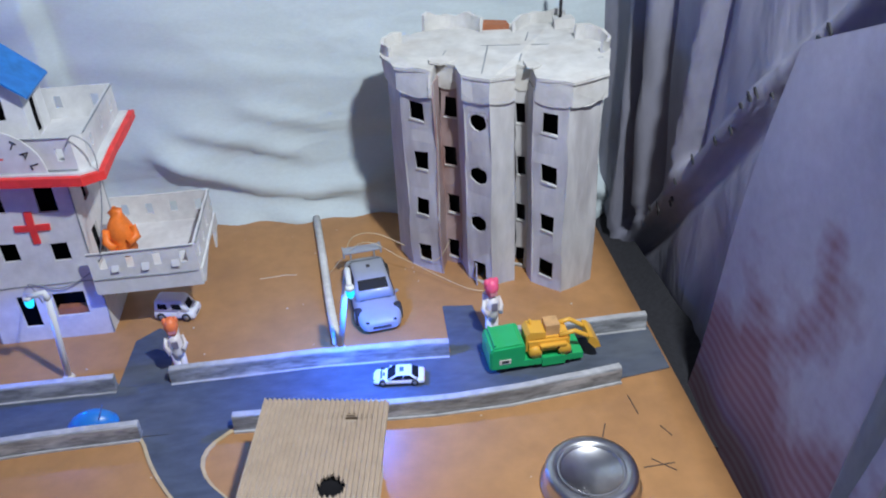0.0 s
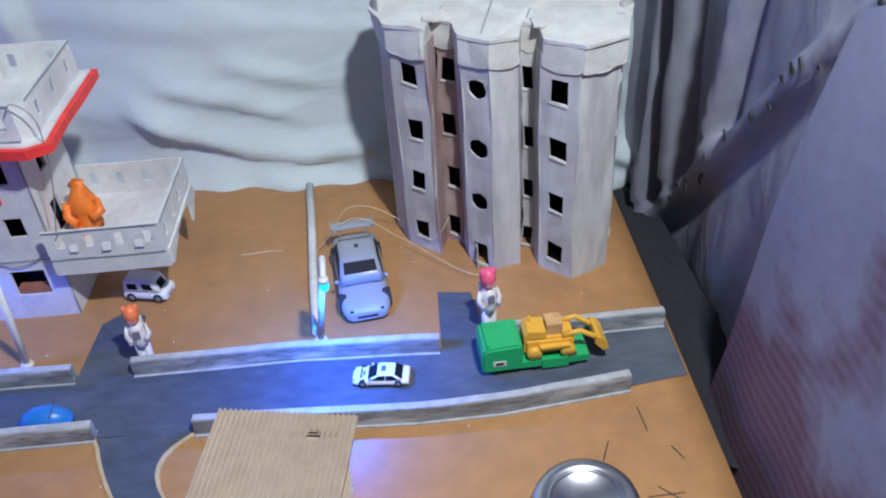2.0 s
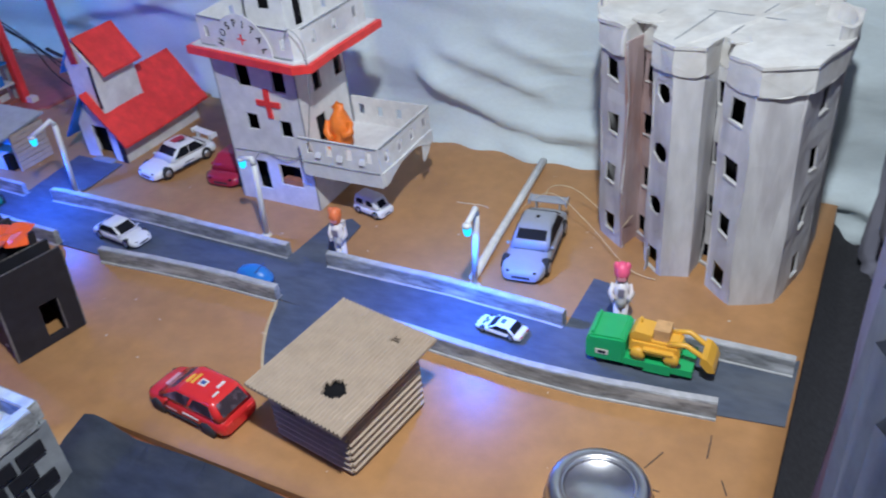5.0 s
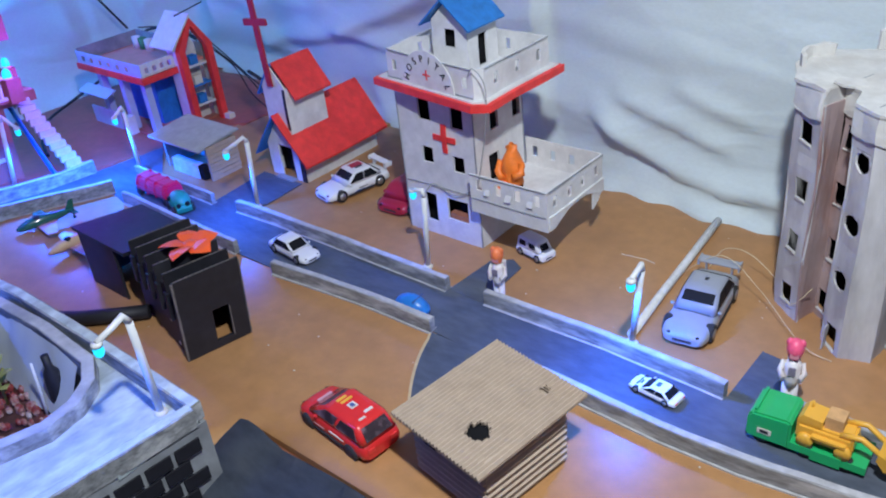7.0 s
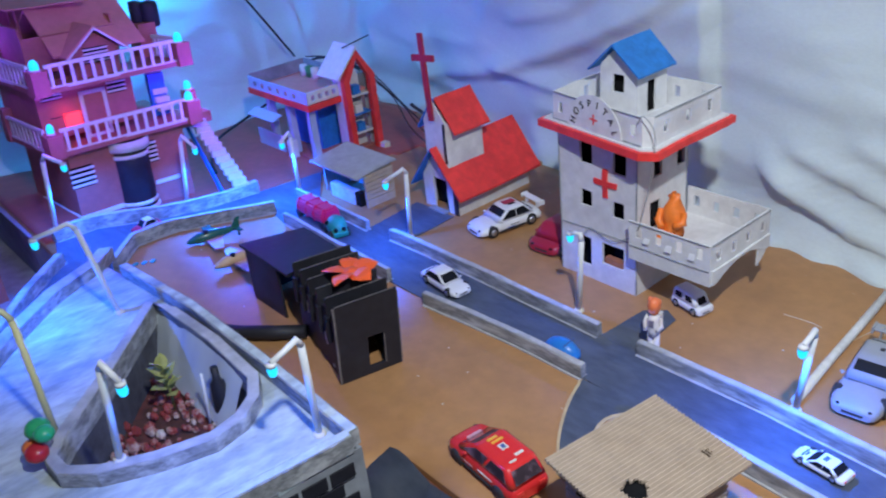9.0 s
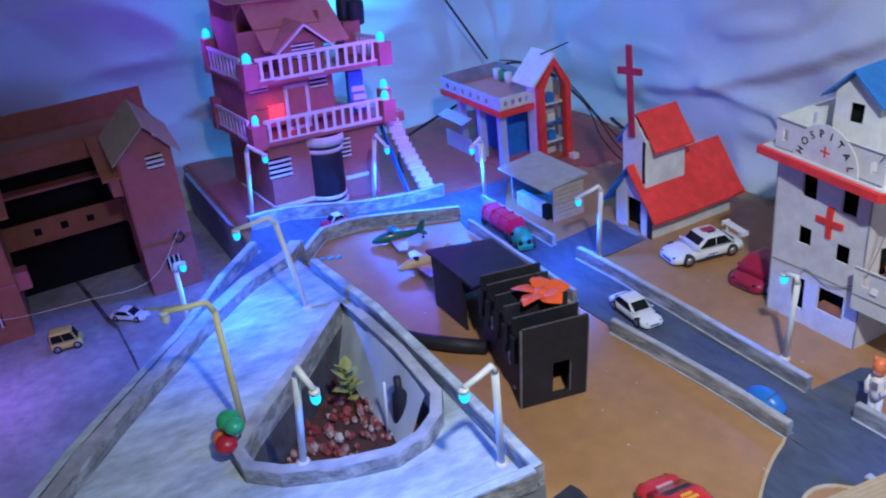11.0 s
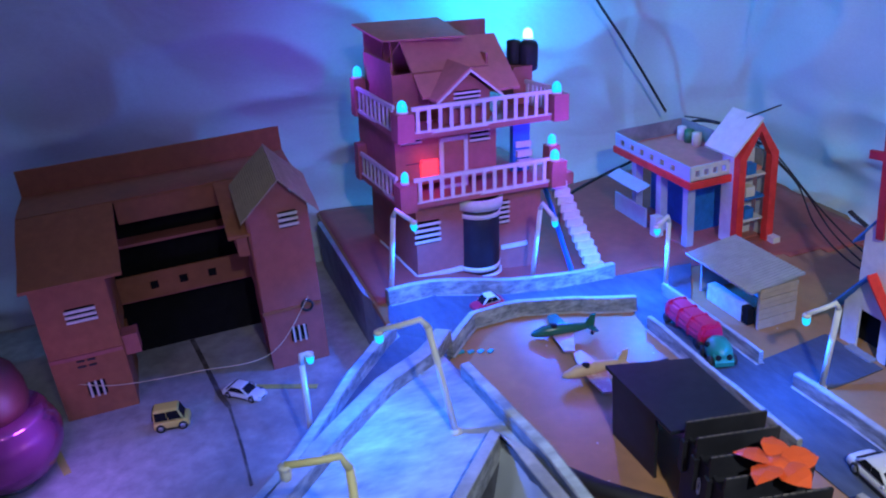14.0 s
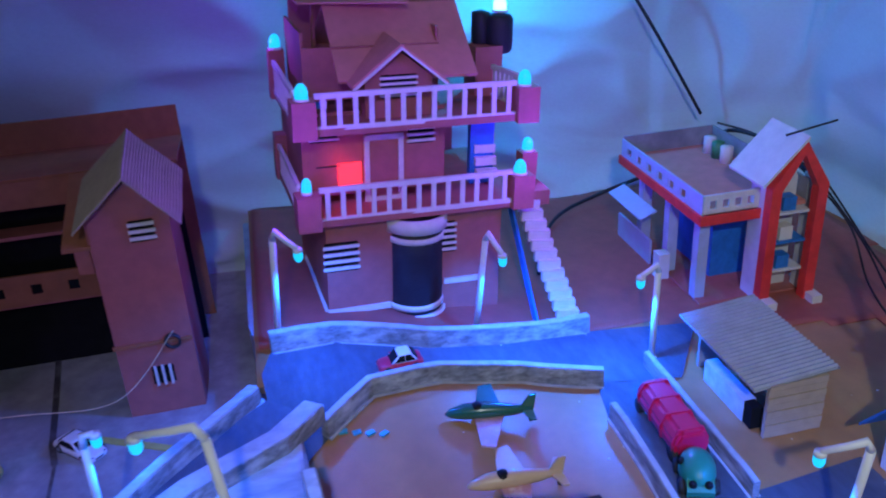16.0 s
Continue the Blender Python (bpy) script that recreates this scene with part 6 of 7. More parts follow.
# ---- toy vehicles; nose towards +x
def car(name, at, L, W, H, body, label, category="toy car", roof=None, spoiler=False, wheels=True, boxy=False, hatch=False, glass=GLASSD, deco=(), shrink=0.93, tail=0.98):
    th = thing(name, *at, label=label, category=category, group="toy vehicles")
    wr = 0.15 * H + 0.035 * L
    z0 = wr * 0.55
    belt = 0.58 * H if not boxy else 0.5 * H
    # lower body: lofted sections along the length
    if boxy:
        prof = [(-0.5, 0.86, 0.7), (-0.485, 0.95, 0.95), (-0.46, 1.0, 1.0), (0.0, 1.0, 1.0), (0.30, 1.0, 1.0), (0.42, 0.99, 0.96), (0.48, 0.94, 0.86), (0.5, 0.84, 0.62)]
    else:
        prof = [(-0.5, 0.76, 0.60), (-0.487, 0.89, 0.86), (-0.45, 0.96, tail), (-0.3, 1.0, 1.01), (-0.1, 0.985, 1.0), (0.1, 0.985, 0.98), (0.24, 1.0, 0.93),
                (0.35, 0.985, 0.86), (0.43, 0.93, 0.77), (0.48, 0.82, 0.62), (0.5, 0.66, 0.46)]
    half = [(0.82, 0.0), (0.97, 0.12), (1.0, 0.38), (0.985, 0.62), (0.93, 0.82), (0.80, 0.95), (0.42, 1.02)]
    sect = [(-a, b) for a, b in half] + [(0.0, 1.04)] + half[::-1]
    bm = BM()
    rings = []
    for u, w, h in prof:
        hw, top = W / 2 * w, z0 + (belt - z0) * h
        rings.append([bm.verts.new((u * L, y * hw, z0 + z * (top - z0))) for y, z in sect])
    n = len(sect)
    for a, b in zip(rings, rings[1:]):
        for k in range(n):
            bm.faces.new((a[k], a[(k + 1) % n], b[(k + 1) % n], b[k])).smooth = True
    bm.faces.new(rings[0][::-1])
    bm.faces.new(rings[-1])
    bd = part("body", bm, body, th)
    # cabin: rounded rings from the belt up to a crowned roof
    c = [(-0.38, 0.0), (-0.25, 1.0), (0.05, 1.0), (0.22, 0.0)] if not boxy else [(-0.49, 0.0), (-0.46, 1.0), (0.26, 1.0), (0.38, 0.0)]
    if hatch:
        c = [(-0.48, 0.0), (-0.39, 1.0), (0.08, 1.0), (0.32, 0.0)]
    zb = belt * 0.95
    top_k = 0.86
    bm = BM()
    rings = []
    for k, f, inset in ((0.0, 0.90, 0.0), (0.45, 0.826, 0.0), (top_k, 0.755, 0.0), (0.96, 0.68, 0.03), (1.0, 0.50, 0.08)):
        q = min(1, k / top_k)
        xa, xb = (c[0][0] + (c[1][0] - c[0][0]) * q + inset) * L, (c[3][0] + (c[2][0] - c[3][0]) * q - inset) * L
        hw = W / 2 * f
        r = 0.22 * hw
        ring = []
        for cx, cy, a0 in ((xb - r, hw - r, 0), (xa + r, hw - r, 90), (xa + r, -hw + r, 180), (xb - r, -hw + r, 270)):
            for a in (0, 45, 90):
                ring.append(bm.verts.new((cx + r * math.cos(radians(a0 + a)), cy + r * math.sin(radians(a0 + a)), zb + (H - zb) * k)))
        rings.append(ring)
    for a, b in zip(rings, rings[1:]):
        for k in range(12):
            bm.faces.new((a[k], a[(k + 1) % 12], b[(k + 1) % 12], b[k])).smooth = True
    bm.faces.new(rings[0][::-1])
    bm.faces.new(rings[-1])
    cab = part("cabin", bm, roof or body, th)

    def pane(pts, name):
        b = BM()
        q = [Vector(p) for p in pts]
        nrm = (q[1] - q[0]).cross(q[2] - q[0]).normalized()
        mid = sum(q, Vector()) / 4
        q = [mid + (p - mid) * shrink for p in q]
        vs = [b.verts.new(p + nrm * 0.09) for p in q]
        wsb = [b.verts.new(p - nrm * 0.05) for p in q]
        b.faces.new(vs)
        for k in range(4):
            b.faces.new((vs[k], wsb[k], wsb[(k + 1) % 4], vs[(k + 1) % 4]))
        part(name, b, glass, cab)

    zt = zb + (H - zb) * top_k
    zl = zb + 0.12 * (H - zb)
    lo, hi = W / 2 * 0.88, W / 2 * 0.755
    x = [u * L for u, _ in c]
    pane([(x[3], -lo * 0.86, zl - 0.1 * H), (x[3], lo * 0.86, zl - 0.1 * H), (x[2], hi * 0.9, zt), (x[2], -hi * 0.9, zt)], "windscreen")
    pane([(x[0], lo * 0.86, zl), (x[0], -lo * 0.86, zl), (x[1], -hi * 0.9, zt), (x[1], hi * 0.9, zt)], "rear_window")
    for s in (1, -1):
        xm0, xm1 = (x[0] + x[3]) / 2, (x[1] + x[2]) / 2
        e = 0.03 * L
        for a0, a1, b0, b1 in ((x[0] + 2 * e, xm0, x[1] + e, xm1), (xm0, x[3] - 2 * e, xm1, x[2] - e)):
            pts = [(a0, -s * lo, zl), (a1, -s * lo, zl), (b1, -s * hi, zt), (b0, -s * hi, zt)]
            pane(pts if s > 0 else [pts[1], pts[0], pts[3], pts[2]], "side_window")
        part("headlight", move(ball(BM(), (0, 0, 0), 0.06 * W, 8, 0.42), pose(0.466 * L, s * 0.29 * W, z0 + 0.56 * (belt - z0))), GLASSD if not boxy else CREAM, bd)
        part("tail_light", box(BM(), -0.505 * L, -0.48 * L, s * 0.28 * W - 0.08 * W, s * 0.28 * W + 0.08 * W, z0 + 0.45 * (belt - z0), z0 + 0.7 * (belt - z0)), RED, bd)
        part("mirror", ball(BM(), (0.16 * L, s * 0.5 * W, belt + 0.03 * H), 0.05 * W, 6, 0.7), body, bd)
        part("sill_line", box(BM(), -0.2 * L, 0.2 * L, s * 0.49 * W - 0.02 * W, s * 0.49 * W + 0.016 * W, z0 + 0.06, z0 + 0.16 * (belt - z0)), INK, bd)
    part("grille", box(BM(), 0.47 * L, 0.502 * L, -0.2 * W, 0.2 * W, z0 + 0.14 * (belt - z0), z0 + 0.32 * (belt - z0)), INK, bd)
    for u in (0.31, -0.31):
        for s in (1, -1):
            if wheels:
                w = part("wheel", move(lathe(BM(), [(0, -0.09 * W), (wr * 0.9, -0.09 * W), (wr, -0.06 * W), (wr, 0.06 * W), (wr * 0.9, 0.09 * W), (0, 0.09 * W)], (0, 0, 0), 16), pose(u * L, s * 0.425 * W, wr, 90, 0, 0)), TYRE, th)
                part("rim", move(lathe(BM(), [(0, -0.10 * W), (wr * 0.55, -0.10 * W), (wr * 0.6, 0), (wr * 0.55, 0.10 * W), (0, 0.10 * W)], (0, 0, 0), 12), pose(u * L, s * 0.43 * W, wr, 90, 0, 0)), CHROME, w)
            else:
                part("wheel_arch", move(lathe(BM(), [(0, -0.03 * W), (wr, -0.03 * W), (wr, 0.03 * W), (0, 0.03 * W)], (0, 0, 0), 14), pose(u * L, s * 0.48 * W, wr * 0.75, 90, 0, 0)), INK, bd, "empty black wheel arch")
    if spoiler:
        sp = part("spoiler", prism_y(BM(), [(-0.55 * L, H * 0.84), (-0.54 * L, H * 0.88), (-0.45 * L, H * 0.83), (-0.45 * L, H * 0.80)], -0.44 * W, 0.44 * W), body, th)
        for s in (1, -1):
            part("end_plate", box(BM(), -0.55 * L, -0.44 * L, s * 0.44 * W - 0.12, s * 0.44 * W + 0.12, H * 0.70, H * 0.90), body, sp)
            part("spoiler_strut", box(BM(), -0.51 * L, -0.46 * L, s * 0.28 * W - 0.1, s * 0.28 * W + 0.1, belt * 0.9, H * 0.83), body, sp)
    for (u0, u1, v0, v1, zf, m, nm) in deco:
        part(nm, box(BM(), u0 * L, u1 * L, v0 * W, v1 * W, zf - 0.10, zf + 0.05), m, th)
    return th


SILVER = paint("grey_silver_toy_paint", (0.31, 0.33, 0.37), 0.35)
CARW = paint("white_toy_paint", (0.78, 0.79, 0.80), 0.35)
CARR = paint("glossy_red_toy_paint", (0.72, 0.03, 0.03), 0.25, (0.35, 0.01, 0.02))
DKRED = paint("deep_red_toy_paint", (0.40, 0.015, 0.04), 0.35)
CARB = paint("blue_toy_paint", (0.02, 0.20, 0.62), 0.35)
YEL = paint("yellow_toy_paint", (0.70, 0.55, 0.12), 0.4)
GRN = paint("green_toy_paint", (0.015, 0.42, 0.13), 0.4)
ORY = paint("orange_yellow_plastic", (0.80, 0.42, 0.05), 0.4)
MAG = paint("magenta_plastic", (0.72, 0.015, 0.12), 0.4)
FADED = mat("faded_pink_sticker", (0.62, 0.34, 0.38), 0.5, vary=0.3, grain=90)
DECAL = mat("blue_decal", (0.05, 0.10, 0.30), 0.5)

car("grey_rally_car", (-9.3, 13.0, 0.05, 0, 0, -83), 15.8, 6.3, 4.8, SILVER, "dusty silver-grey toy rally car with rear wing", spoiler=True, deco=((0.30, 0.37, -0.14, 0.10, 2.42, DECAL, "bonnet_badge"), (0.20, 0.215, -0.34, 0.34, 2.72, INK, "bonnet_seam"), (0.12, 0.14, -0.05, 0.05, 2.9, INK, "washer"), (-0.14, -0.10, -0.04, 0.04, 4.82, INK, "roof_dot")))
car("police_car", (-6.9, -4.5, 0.2, 0, 0, 174), 6.5, 2.8, 1.6, CARW, "small flat white toy police car with black windows", deco=((-0.10, -0.02, -0.14, 0.14, 1.62, DECAL, "roof_badge"), (0.32, 0.36, -0.26, -0.02, 0.86, DECAL, "bonnet_stripe"), (0.32, 0.36, 0.02, 0.26, 0.86, DECAL, "bonnet_stripe"), (0.27, 0.31, -0.12, 0.12, 0.88, DECAL, "bonnet_stripe")))
car("white_rally_car", (-79.3, 16.6, 0.05, 0, 0, -101), 13.6, 6.2, 4.4, CARW, "white toy rally car with wing and dark decals", spoiler=True, deco=((-0.20, -0.02, -0.20, 0.05, 4.40, DKRED, "roof_decal"), (-0.16, -0.05, 0.06, 0.16, 4.40, INK, "roof_decal"), (0.32, 0.38, -0.28, -0.12, 2.16, INK, "bonnet_vent"), (0.32, 0.38, 0.12, 0.28, 2.16, INK, "bonnet_vent"), (-0.10, 0.04, 0.47, 0.495, 1.5, INK, "door_decal"), (-0.05, 0.08, 0.47, 0.495, 1.1, DECAL, "door_decal"), (0.43, 0.46, -0.12, 0.12, 1.84, INK, "nose_badge")))
car("white_coupe", (-71.0, -5.3, 0.2, 0, 0, -6), 10.0, 4.0, 3.0, CARW, "white toy coupe driving on the main road")
car("white_jeep", (-37.0, 14.6, 0.05, 0, 0, -12), 5.8, 3.3, 3.2, CARW, "small white toy jeep with small dark windows", boxy=True, shrink=0.62)
th = thing("blue_car", -44.0, -6.8, 0.2, 0, 0, 4, label="bright blue domed plastic toy car low on the road", category="toy car", group="toy vehicles")
part("shell", move(ball(BM(), (0, 0, 0), 2.7, 14, 0.8), Matrix.Diagonal((1.08, 0.66, 1.0, 1)) @ pose(0, 0, 0.2)), CARB, th)
part("skirt", move(lathe(BM(), [(2.3, 0.0), (2.85, 0.1), (2.8, 0.7), (2.4, 0.8)], (0, 0, 0), 20), Matrix.Diagonal((1.05, 0.66, 1.0, 1))), CARB, th)
for k in range(3):
    part("print_bar", move(box(BM(), -0.3, 0.3, -0.1, 0.1, -0.3, 0.3), pose(-0.9 + 0.8 * k, -1.78, 0.9, -14, 0, 0)), INK, th, "dark printed bar")
part("crease", move(box(BM(), -0.08, 0.08, -1.2, 1.2, 0, 0.12), pose(1.2, 0, 2.1, 0, 24, 0)), DECAL, th)
car("red_beetle", (-66.4, 17.2, 0.05, 0, 0, -86), 9.4, 6.8, 4.4, DKRED, "dark red plastic toy car beside the hospital", glass=DKRED, hatch=True)
# mottled dark panes stand in for the shaded inside behind open windows
vw = car("red_hatchback", (-34.2, -29.6, 0.0, 0, 0, 174), 13.2, 5.9, 4.7, CARR, "glossy red toy hatchback shell without wheels", wheels=False, hatch=True,
         glass=mat("window_hole_shade", (0.035, 0.02, 0.03), 0.5, vary=0.4, grain=60, stain=(0.30, 0.20, 0.26), amount=0.9, stain_size=45), shrink=0.86, deco=((-0.30, -0.12, -0.50, -0.475, 2.0, CREAM, "side_sticker"), (-0.08, 0.10, -0.50, -0.475, 1.7, DECAL, "side_sticker"), (0.02, 0.20, -0.50, -0.475, 2.2, FADED, "side_sticker"), (-0.22, -0.02, 0.475, 0.50, 1.9, CREAM, "side_sticker"), (0.06, 0.22, 0.475, 0.50, 1.6, FADED, "side_sticker"), (0.26, 0.34, -0.2, 0.16, 2.62, FADED, "bonnet_sticker"), (-0.17, -0.09, -0.08, 0.08, 4.72, CREAM, "roof_badge"), (-0.155, -0.105, -0.045, 0.045, 4.74, DECAL, "roof_badge"), (-0.05, -0.02, -0.16, 0.12, 4.72, ORY, "roof_decal"), (0.0, 0.03, -0.10, 0.14, 4.72, ORY, "roof_decal"), (-0.30, -0.27, -0.22, -0.02, 4.72, CREAM, "roof_decal"), (-0.34, -0.32, 0.04, 0.20, 4.72, CREAM, "roof_decal")))
car("yellow_van", (-131.0, -85.0, -4.5, 0, 0, 82), 5.4, 3.4, 3.7, YEL, "small yellow toy van parked in the yard", boxy=True)
car("white_saloon", (-134.0, -73.4, -4.5, 0, 0, 46), 7.4, 3.1, 2.2, CARW, "small white toy saloon parked in the yard")
car("red_toy_pickup", (-127.6, -32.6, G(-127.6, -32.6) + 0.25, 0, 0, -86), 5.6, 2.8, 2.4, paint("bright_red_toy", (0.65, 0.02, 0.06), 0.35), "small red toy car with a white top on the blue road", roof=CARW)

# lorry with loader on its bed
th = thing("green_lorry", 4.4, -3.6, 0.2, 0, 0, 3, label="bright green plastic toy lorry on the main road", category="toy lorry", group="toy vehicles")
bm = prism_y(BM(), [(0, 0.7), (0, 3.6), (0.4, 4.2), (4.2, 4.4), (4.6, 4.2), (4.6, 0.7)], -2.4, 2.4)
bmesh.ops.bevel(bm, geom=bm.edges[:], offset=0.25, segments=2, affect="EDGES")
cabp = part("cab", bm, GRN, th)
part("badge", box(BM(), 1.2, 2.7, -2.47, -2.40, 1.7, 2.4), CREAM, cabp, "small pale printed badge")
part("badge", box(BM(), 1.5, 2.4, -2.5, -2.46, 1.85, 2.25), INK, cabp)
part("cab_step", box(BM(), 0.6, 0.9, -2.0, 2.0, 4.2, 4.6), GRN, cabp)
part("bed", box(BM(), 4.4, 12.2, -2.2, 2.2, 0.7, 1.6), GRN, th)
for s in (1, -1):
    part("bed_side", box(BM(), 6.8, 9.8, s * 2.2 - 0.15, s * 2.2 + 0.15, 0.4, 1.7), GRN, th)
for x in (1.6, 6.2, 10.2):
    for s in (1, -1):
        part("wheel", move(lathe(BM(), [(0, -0.4), (0.85, -0.4), (0.95, -0.2), (0.95, 0.2), (0.85, 0.4), (0, 0.4)], (0, 0, 0), 14), pose(x, s * 1.7, 0.95, 90, 0, 0)), TYRE, th)
th = thing("yellow_loader", 9.0, -3.4, 1.8, 0, 0, 2, label="orange-yellow plastic toy wheel loader riding on the lorry", category="toy loader", group="toy vehicles")
bm = box(BM(), 0.3, 6.0, -1.6, 1.6, 0.4, 2.6)
bmesh.ops.bevel(bm, geom=bm.edges[:], offset=0.3, segments=2, affect="EDGES")
part("chassis", bm, ORY, th)
part("cab", box(BM(), 2.9, 4.7, -1.0, 1.0, 2.5, 4.1), mat("tan_plastic", (0.62, 0.36, 0.16), 0.5), th, "tan loader cab")
part("engine_cover", prism_y(BM(), [(0.3, 2.4), (2.8, 2.4), (2.8, 3.4), (0.8, 3.6), (0.3, 3.0)], -1.3, 1.3), ORY, th)
for s in (1, -1):
    part("arm", tube(BM(), [(4.6, s * 1.2, 2.6), (6.6, s * 1.2, 3.0), (8.4, s * 1.1, 1.8), (9.0, s * 1.0, 1.2)], 0.32, 8), ORY, th)
    for x in (1.4, 5.2):
        part("wheel", move(lathe(BM(), [(0, -0.35), (0.8, -0.35), (0.9, 0), (0.8, 0.35), (0, 0.35)], (0, 0, 0), 12), pose(x, s * 1.75, 0.85 - 0.05, 90, 0, 0)), ORY, th)
    part("guard", box(BM(), 2.0, 5.4, s * 1.9 - 0.3, s * 1.9 + 0.3, 1.6, 1.9), ORY, th)
part("bucket", prism_y(BM(), [(8.3, 1.3), (9.2, 0.2), (10.0, 0.3), (9.7, 1.2), (9.0, 2.0), (8.4, 2.2)], -1.8, 1.8), ORY, th)
part("exhaust", tube(BM(), [(1.2, 0.6, 3.2), (1.2, 0.6, 4.3)], 0.16, 8), ORY, th)

# tanker and green tractor unit
th = thing("magenta_tanker", -110.6, -4.4, 0.2, 0, 0, -2, label="magenta plastic toy tanker on the blue road", category="toy tanker", group="toy vehicles")
bm = prism_x(BM(), [(-1.9, 1.0), (1.9, 1.0), (2.1, 2.6), (1.4, 4.0), (-1.4, 4.0), (-2.1, 2.6)], -5.4, 5.4)
bmesh.ops.bevel(bm, geom=bm.edges[:], offset=0.4, segments=2, affect="EDGES")
part("tank", bm, MAG, th)
for x in (-4.5, -1.5, 1.5, 4.5):
    part("tank_rib", prism_x(BM(), [(-2.0, 1.0), (2.0, 1.0), (2.2, 2.6), (1.5, 4.1), (-1.5, 4.1), (-2.2, 2.6)], x - 0.15, x + 0.15), MAG, th)
for x in (-4.6, 4.4):
    for s in (1, -1):
        part("wheel", move(lathe(BM(), [(0, -0.35), (0.9, -0.35), (0.9, 0.35), (0, 0.35)], (0, 0, 0), 12), pose(x, s * 1.7, 0.9, 90, 0, 0)), TYRE, th)
th = thing("green_tractor_unit", -102.4, -5.6, 0.2, 0, 0, -20, label="small teal-green rounded toy truck cab behind the tanker", category="toy truck", group="toy vehicles")
TEAL = paint("teal_green_toy", (0.015, 0.26, 0.15), 0.4)
part("body", move(ball(BM(), (0, 0, 0), 2.4, 12, 0.9), Matrix.Diagonal((1.15, 0.82, 0.9, 1)) @ pose(0, 0, 2.0)), TEAL, th)
part("bonnet", prism_y(BM(), [(0.6, 0.6), (3.0, 0.6), (3.2, 1.4), (2.2, 2.2), (0.8, 2.4)], -1.4, 1.4), TEAL, th)
for x, y in ((1.7, -1.75), (-1.5, -1.85), (1.7, 1.75), (-1.5, 1.85)):
    part("wheel", move(lathe(BM(), [(0, -0.3), (0.8, -0.3), (0.9, 0), (0.8, 0.3), (0, 0.3)], (0, 0, 0), 12), pose(x, y, 0.9, 90, 0, 0)), TYRE, th)
for x, y, r in ((2.7, -0.8, 20), (2.7, 0.8, 20), (0.0, -1.7, 0)):
    part("window", ball(BM(), (x, y, 2.0 if x > 1 else 2.8), 0.45, 6), GLASSD, th)


# ---- toy aeroplanes; nose towards +x
def plane(at, body, label, wing2=None):
    th = thing("toy_aeroplane", *at, label=label, category="toy aeroplane", group="toy aeroplanes")
    part("fuselage", tube(BM(), [(5.2, 0, 1.5), (4.6, 0, 1.6), (3, 0, 1.8), (0.5, 0, 1.9), (-2.6, 0, 1.8), (-5, 0, 1.9)], [0.15, 0.55, 0.95, 1.0, 0.7, 0.3], 12), body, th)
    for s in (1, -1):
        bm = BM()
        prism(bm, [(1.8, 0.4 * s), (1.2, 5.6 * s), (-0.4, 6.0 * s), (-1.6, 0.4 * s)], 1.1, 1.35)
        part("wing", bm, (wing2 or body) if s > 0 else body, th)
        bm = BM()
        prism(bm, [(-3.6, 0.2 * s), (-4.6, 2.2 * s), (-5.3, 2.2 * s), (-5.0, 0.2 * s)], 1.8, 2.0)
        part("tailplane", bm, body, th)
        part("wheel", move(lathe(BM(), [(0, -0.2), (0.45, -0.2), (0.45, 0.2), (0, 0.2)], (0, 0, 0), 10), pose(0.8, 1.3 * s, 0.45, 90, 0, 0)), TYRE, th)
        part("leg", tube(BM(), [(0.8, 1.3 * s, 0.5), (0.6, 1.1 * s, 1.2)], 0.12, 6), TYRE, th)
    part("fin", prism_y(BM(), [(-3.4, 2.0), (-4.6, 3.8), (-5.4, 3.9), (-5.1, 1.9)], -0.12, 0.12), body, th)
    part("canopy", ball(BM(), (1.4, 0, 2.5), 0.75, 8, 0.7), GLASSD, th)
    part("tail_wheel", ball(BM(), (-4.8, 0, 0.35), 0.3, 6), TYRE, th)
    part("tail_strut", tube(BM(), [(-4.8, 0, 0.4), (-4.7, 0, 1.7)], 0.1, 6), TYRE, th)
    return th


plane((-117.2, -24.0, G(-117, -24), 0, 0, -103), paint("dark_green_plane", (0.015, 0.12, 0.08), 0.25), "dark green plastic toy aeroplane standing on the board", mat("pale_decal_wing", (0.6, 0.35, 0.35), 0.5))
plane((-106.6, -24.2, G(-106, -24), 0, 0, -95), paint("sand_plane", (0.62, 0.42, 0.22), 0.4), "sand-coloured plastic toy aeroplane standing on the board", mat("red_pale_decal_wing", (0.62, 0.30, 0.28), 0.5, stain=(0.7, 0.6, 0.5), amount=1.0, stain_size=60))


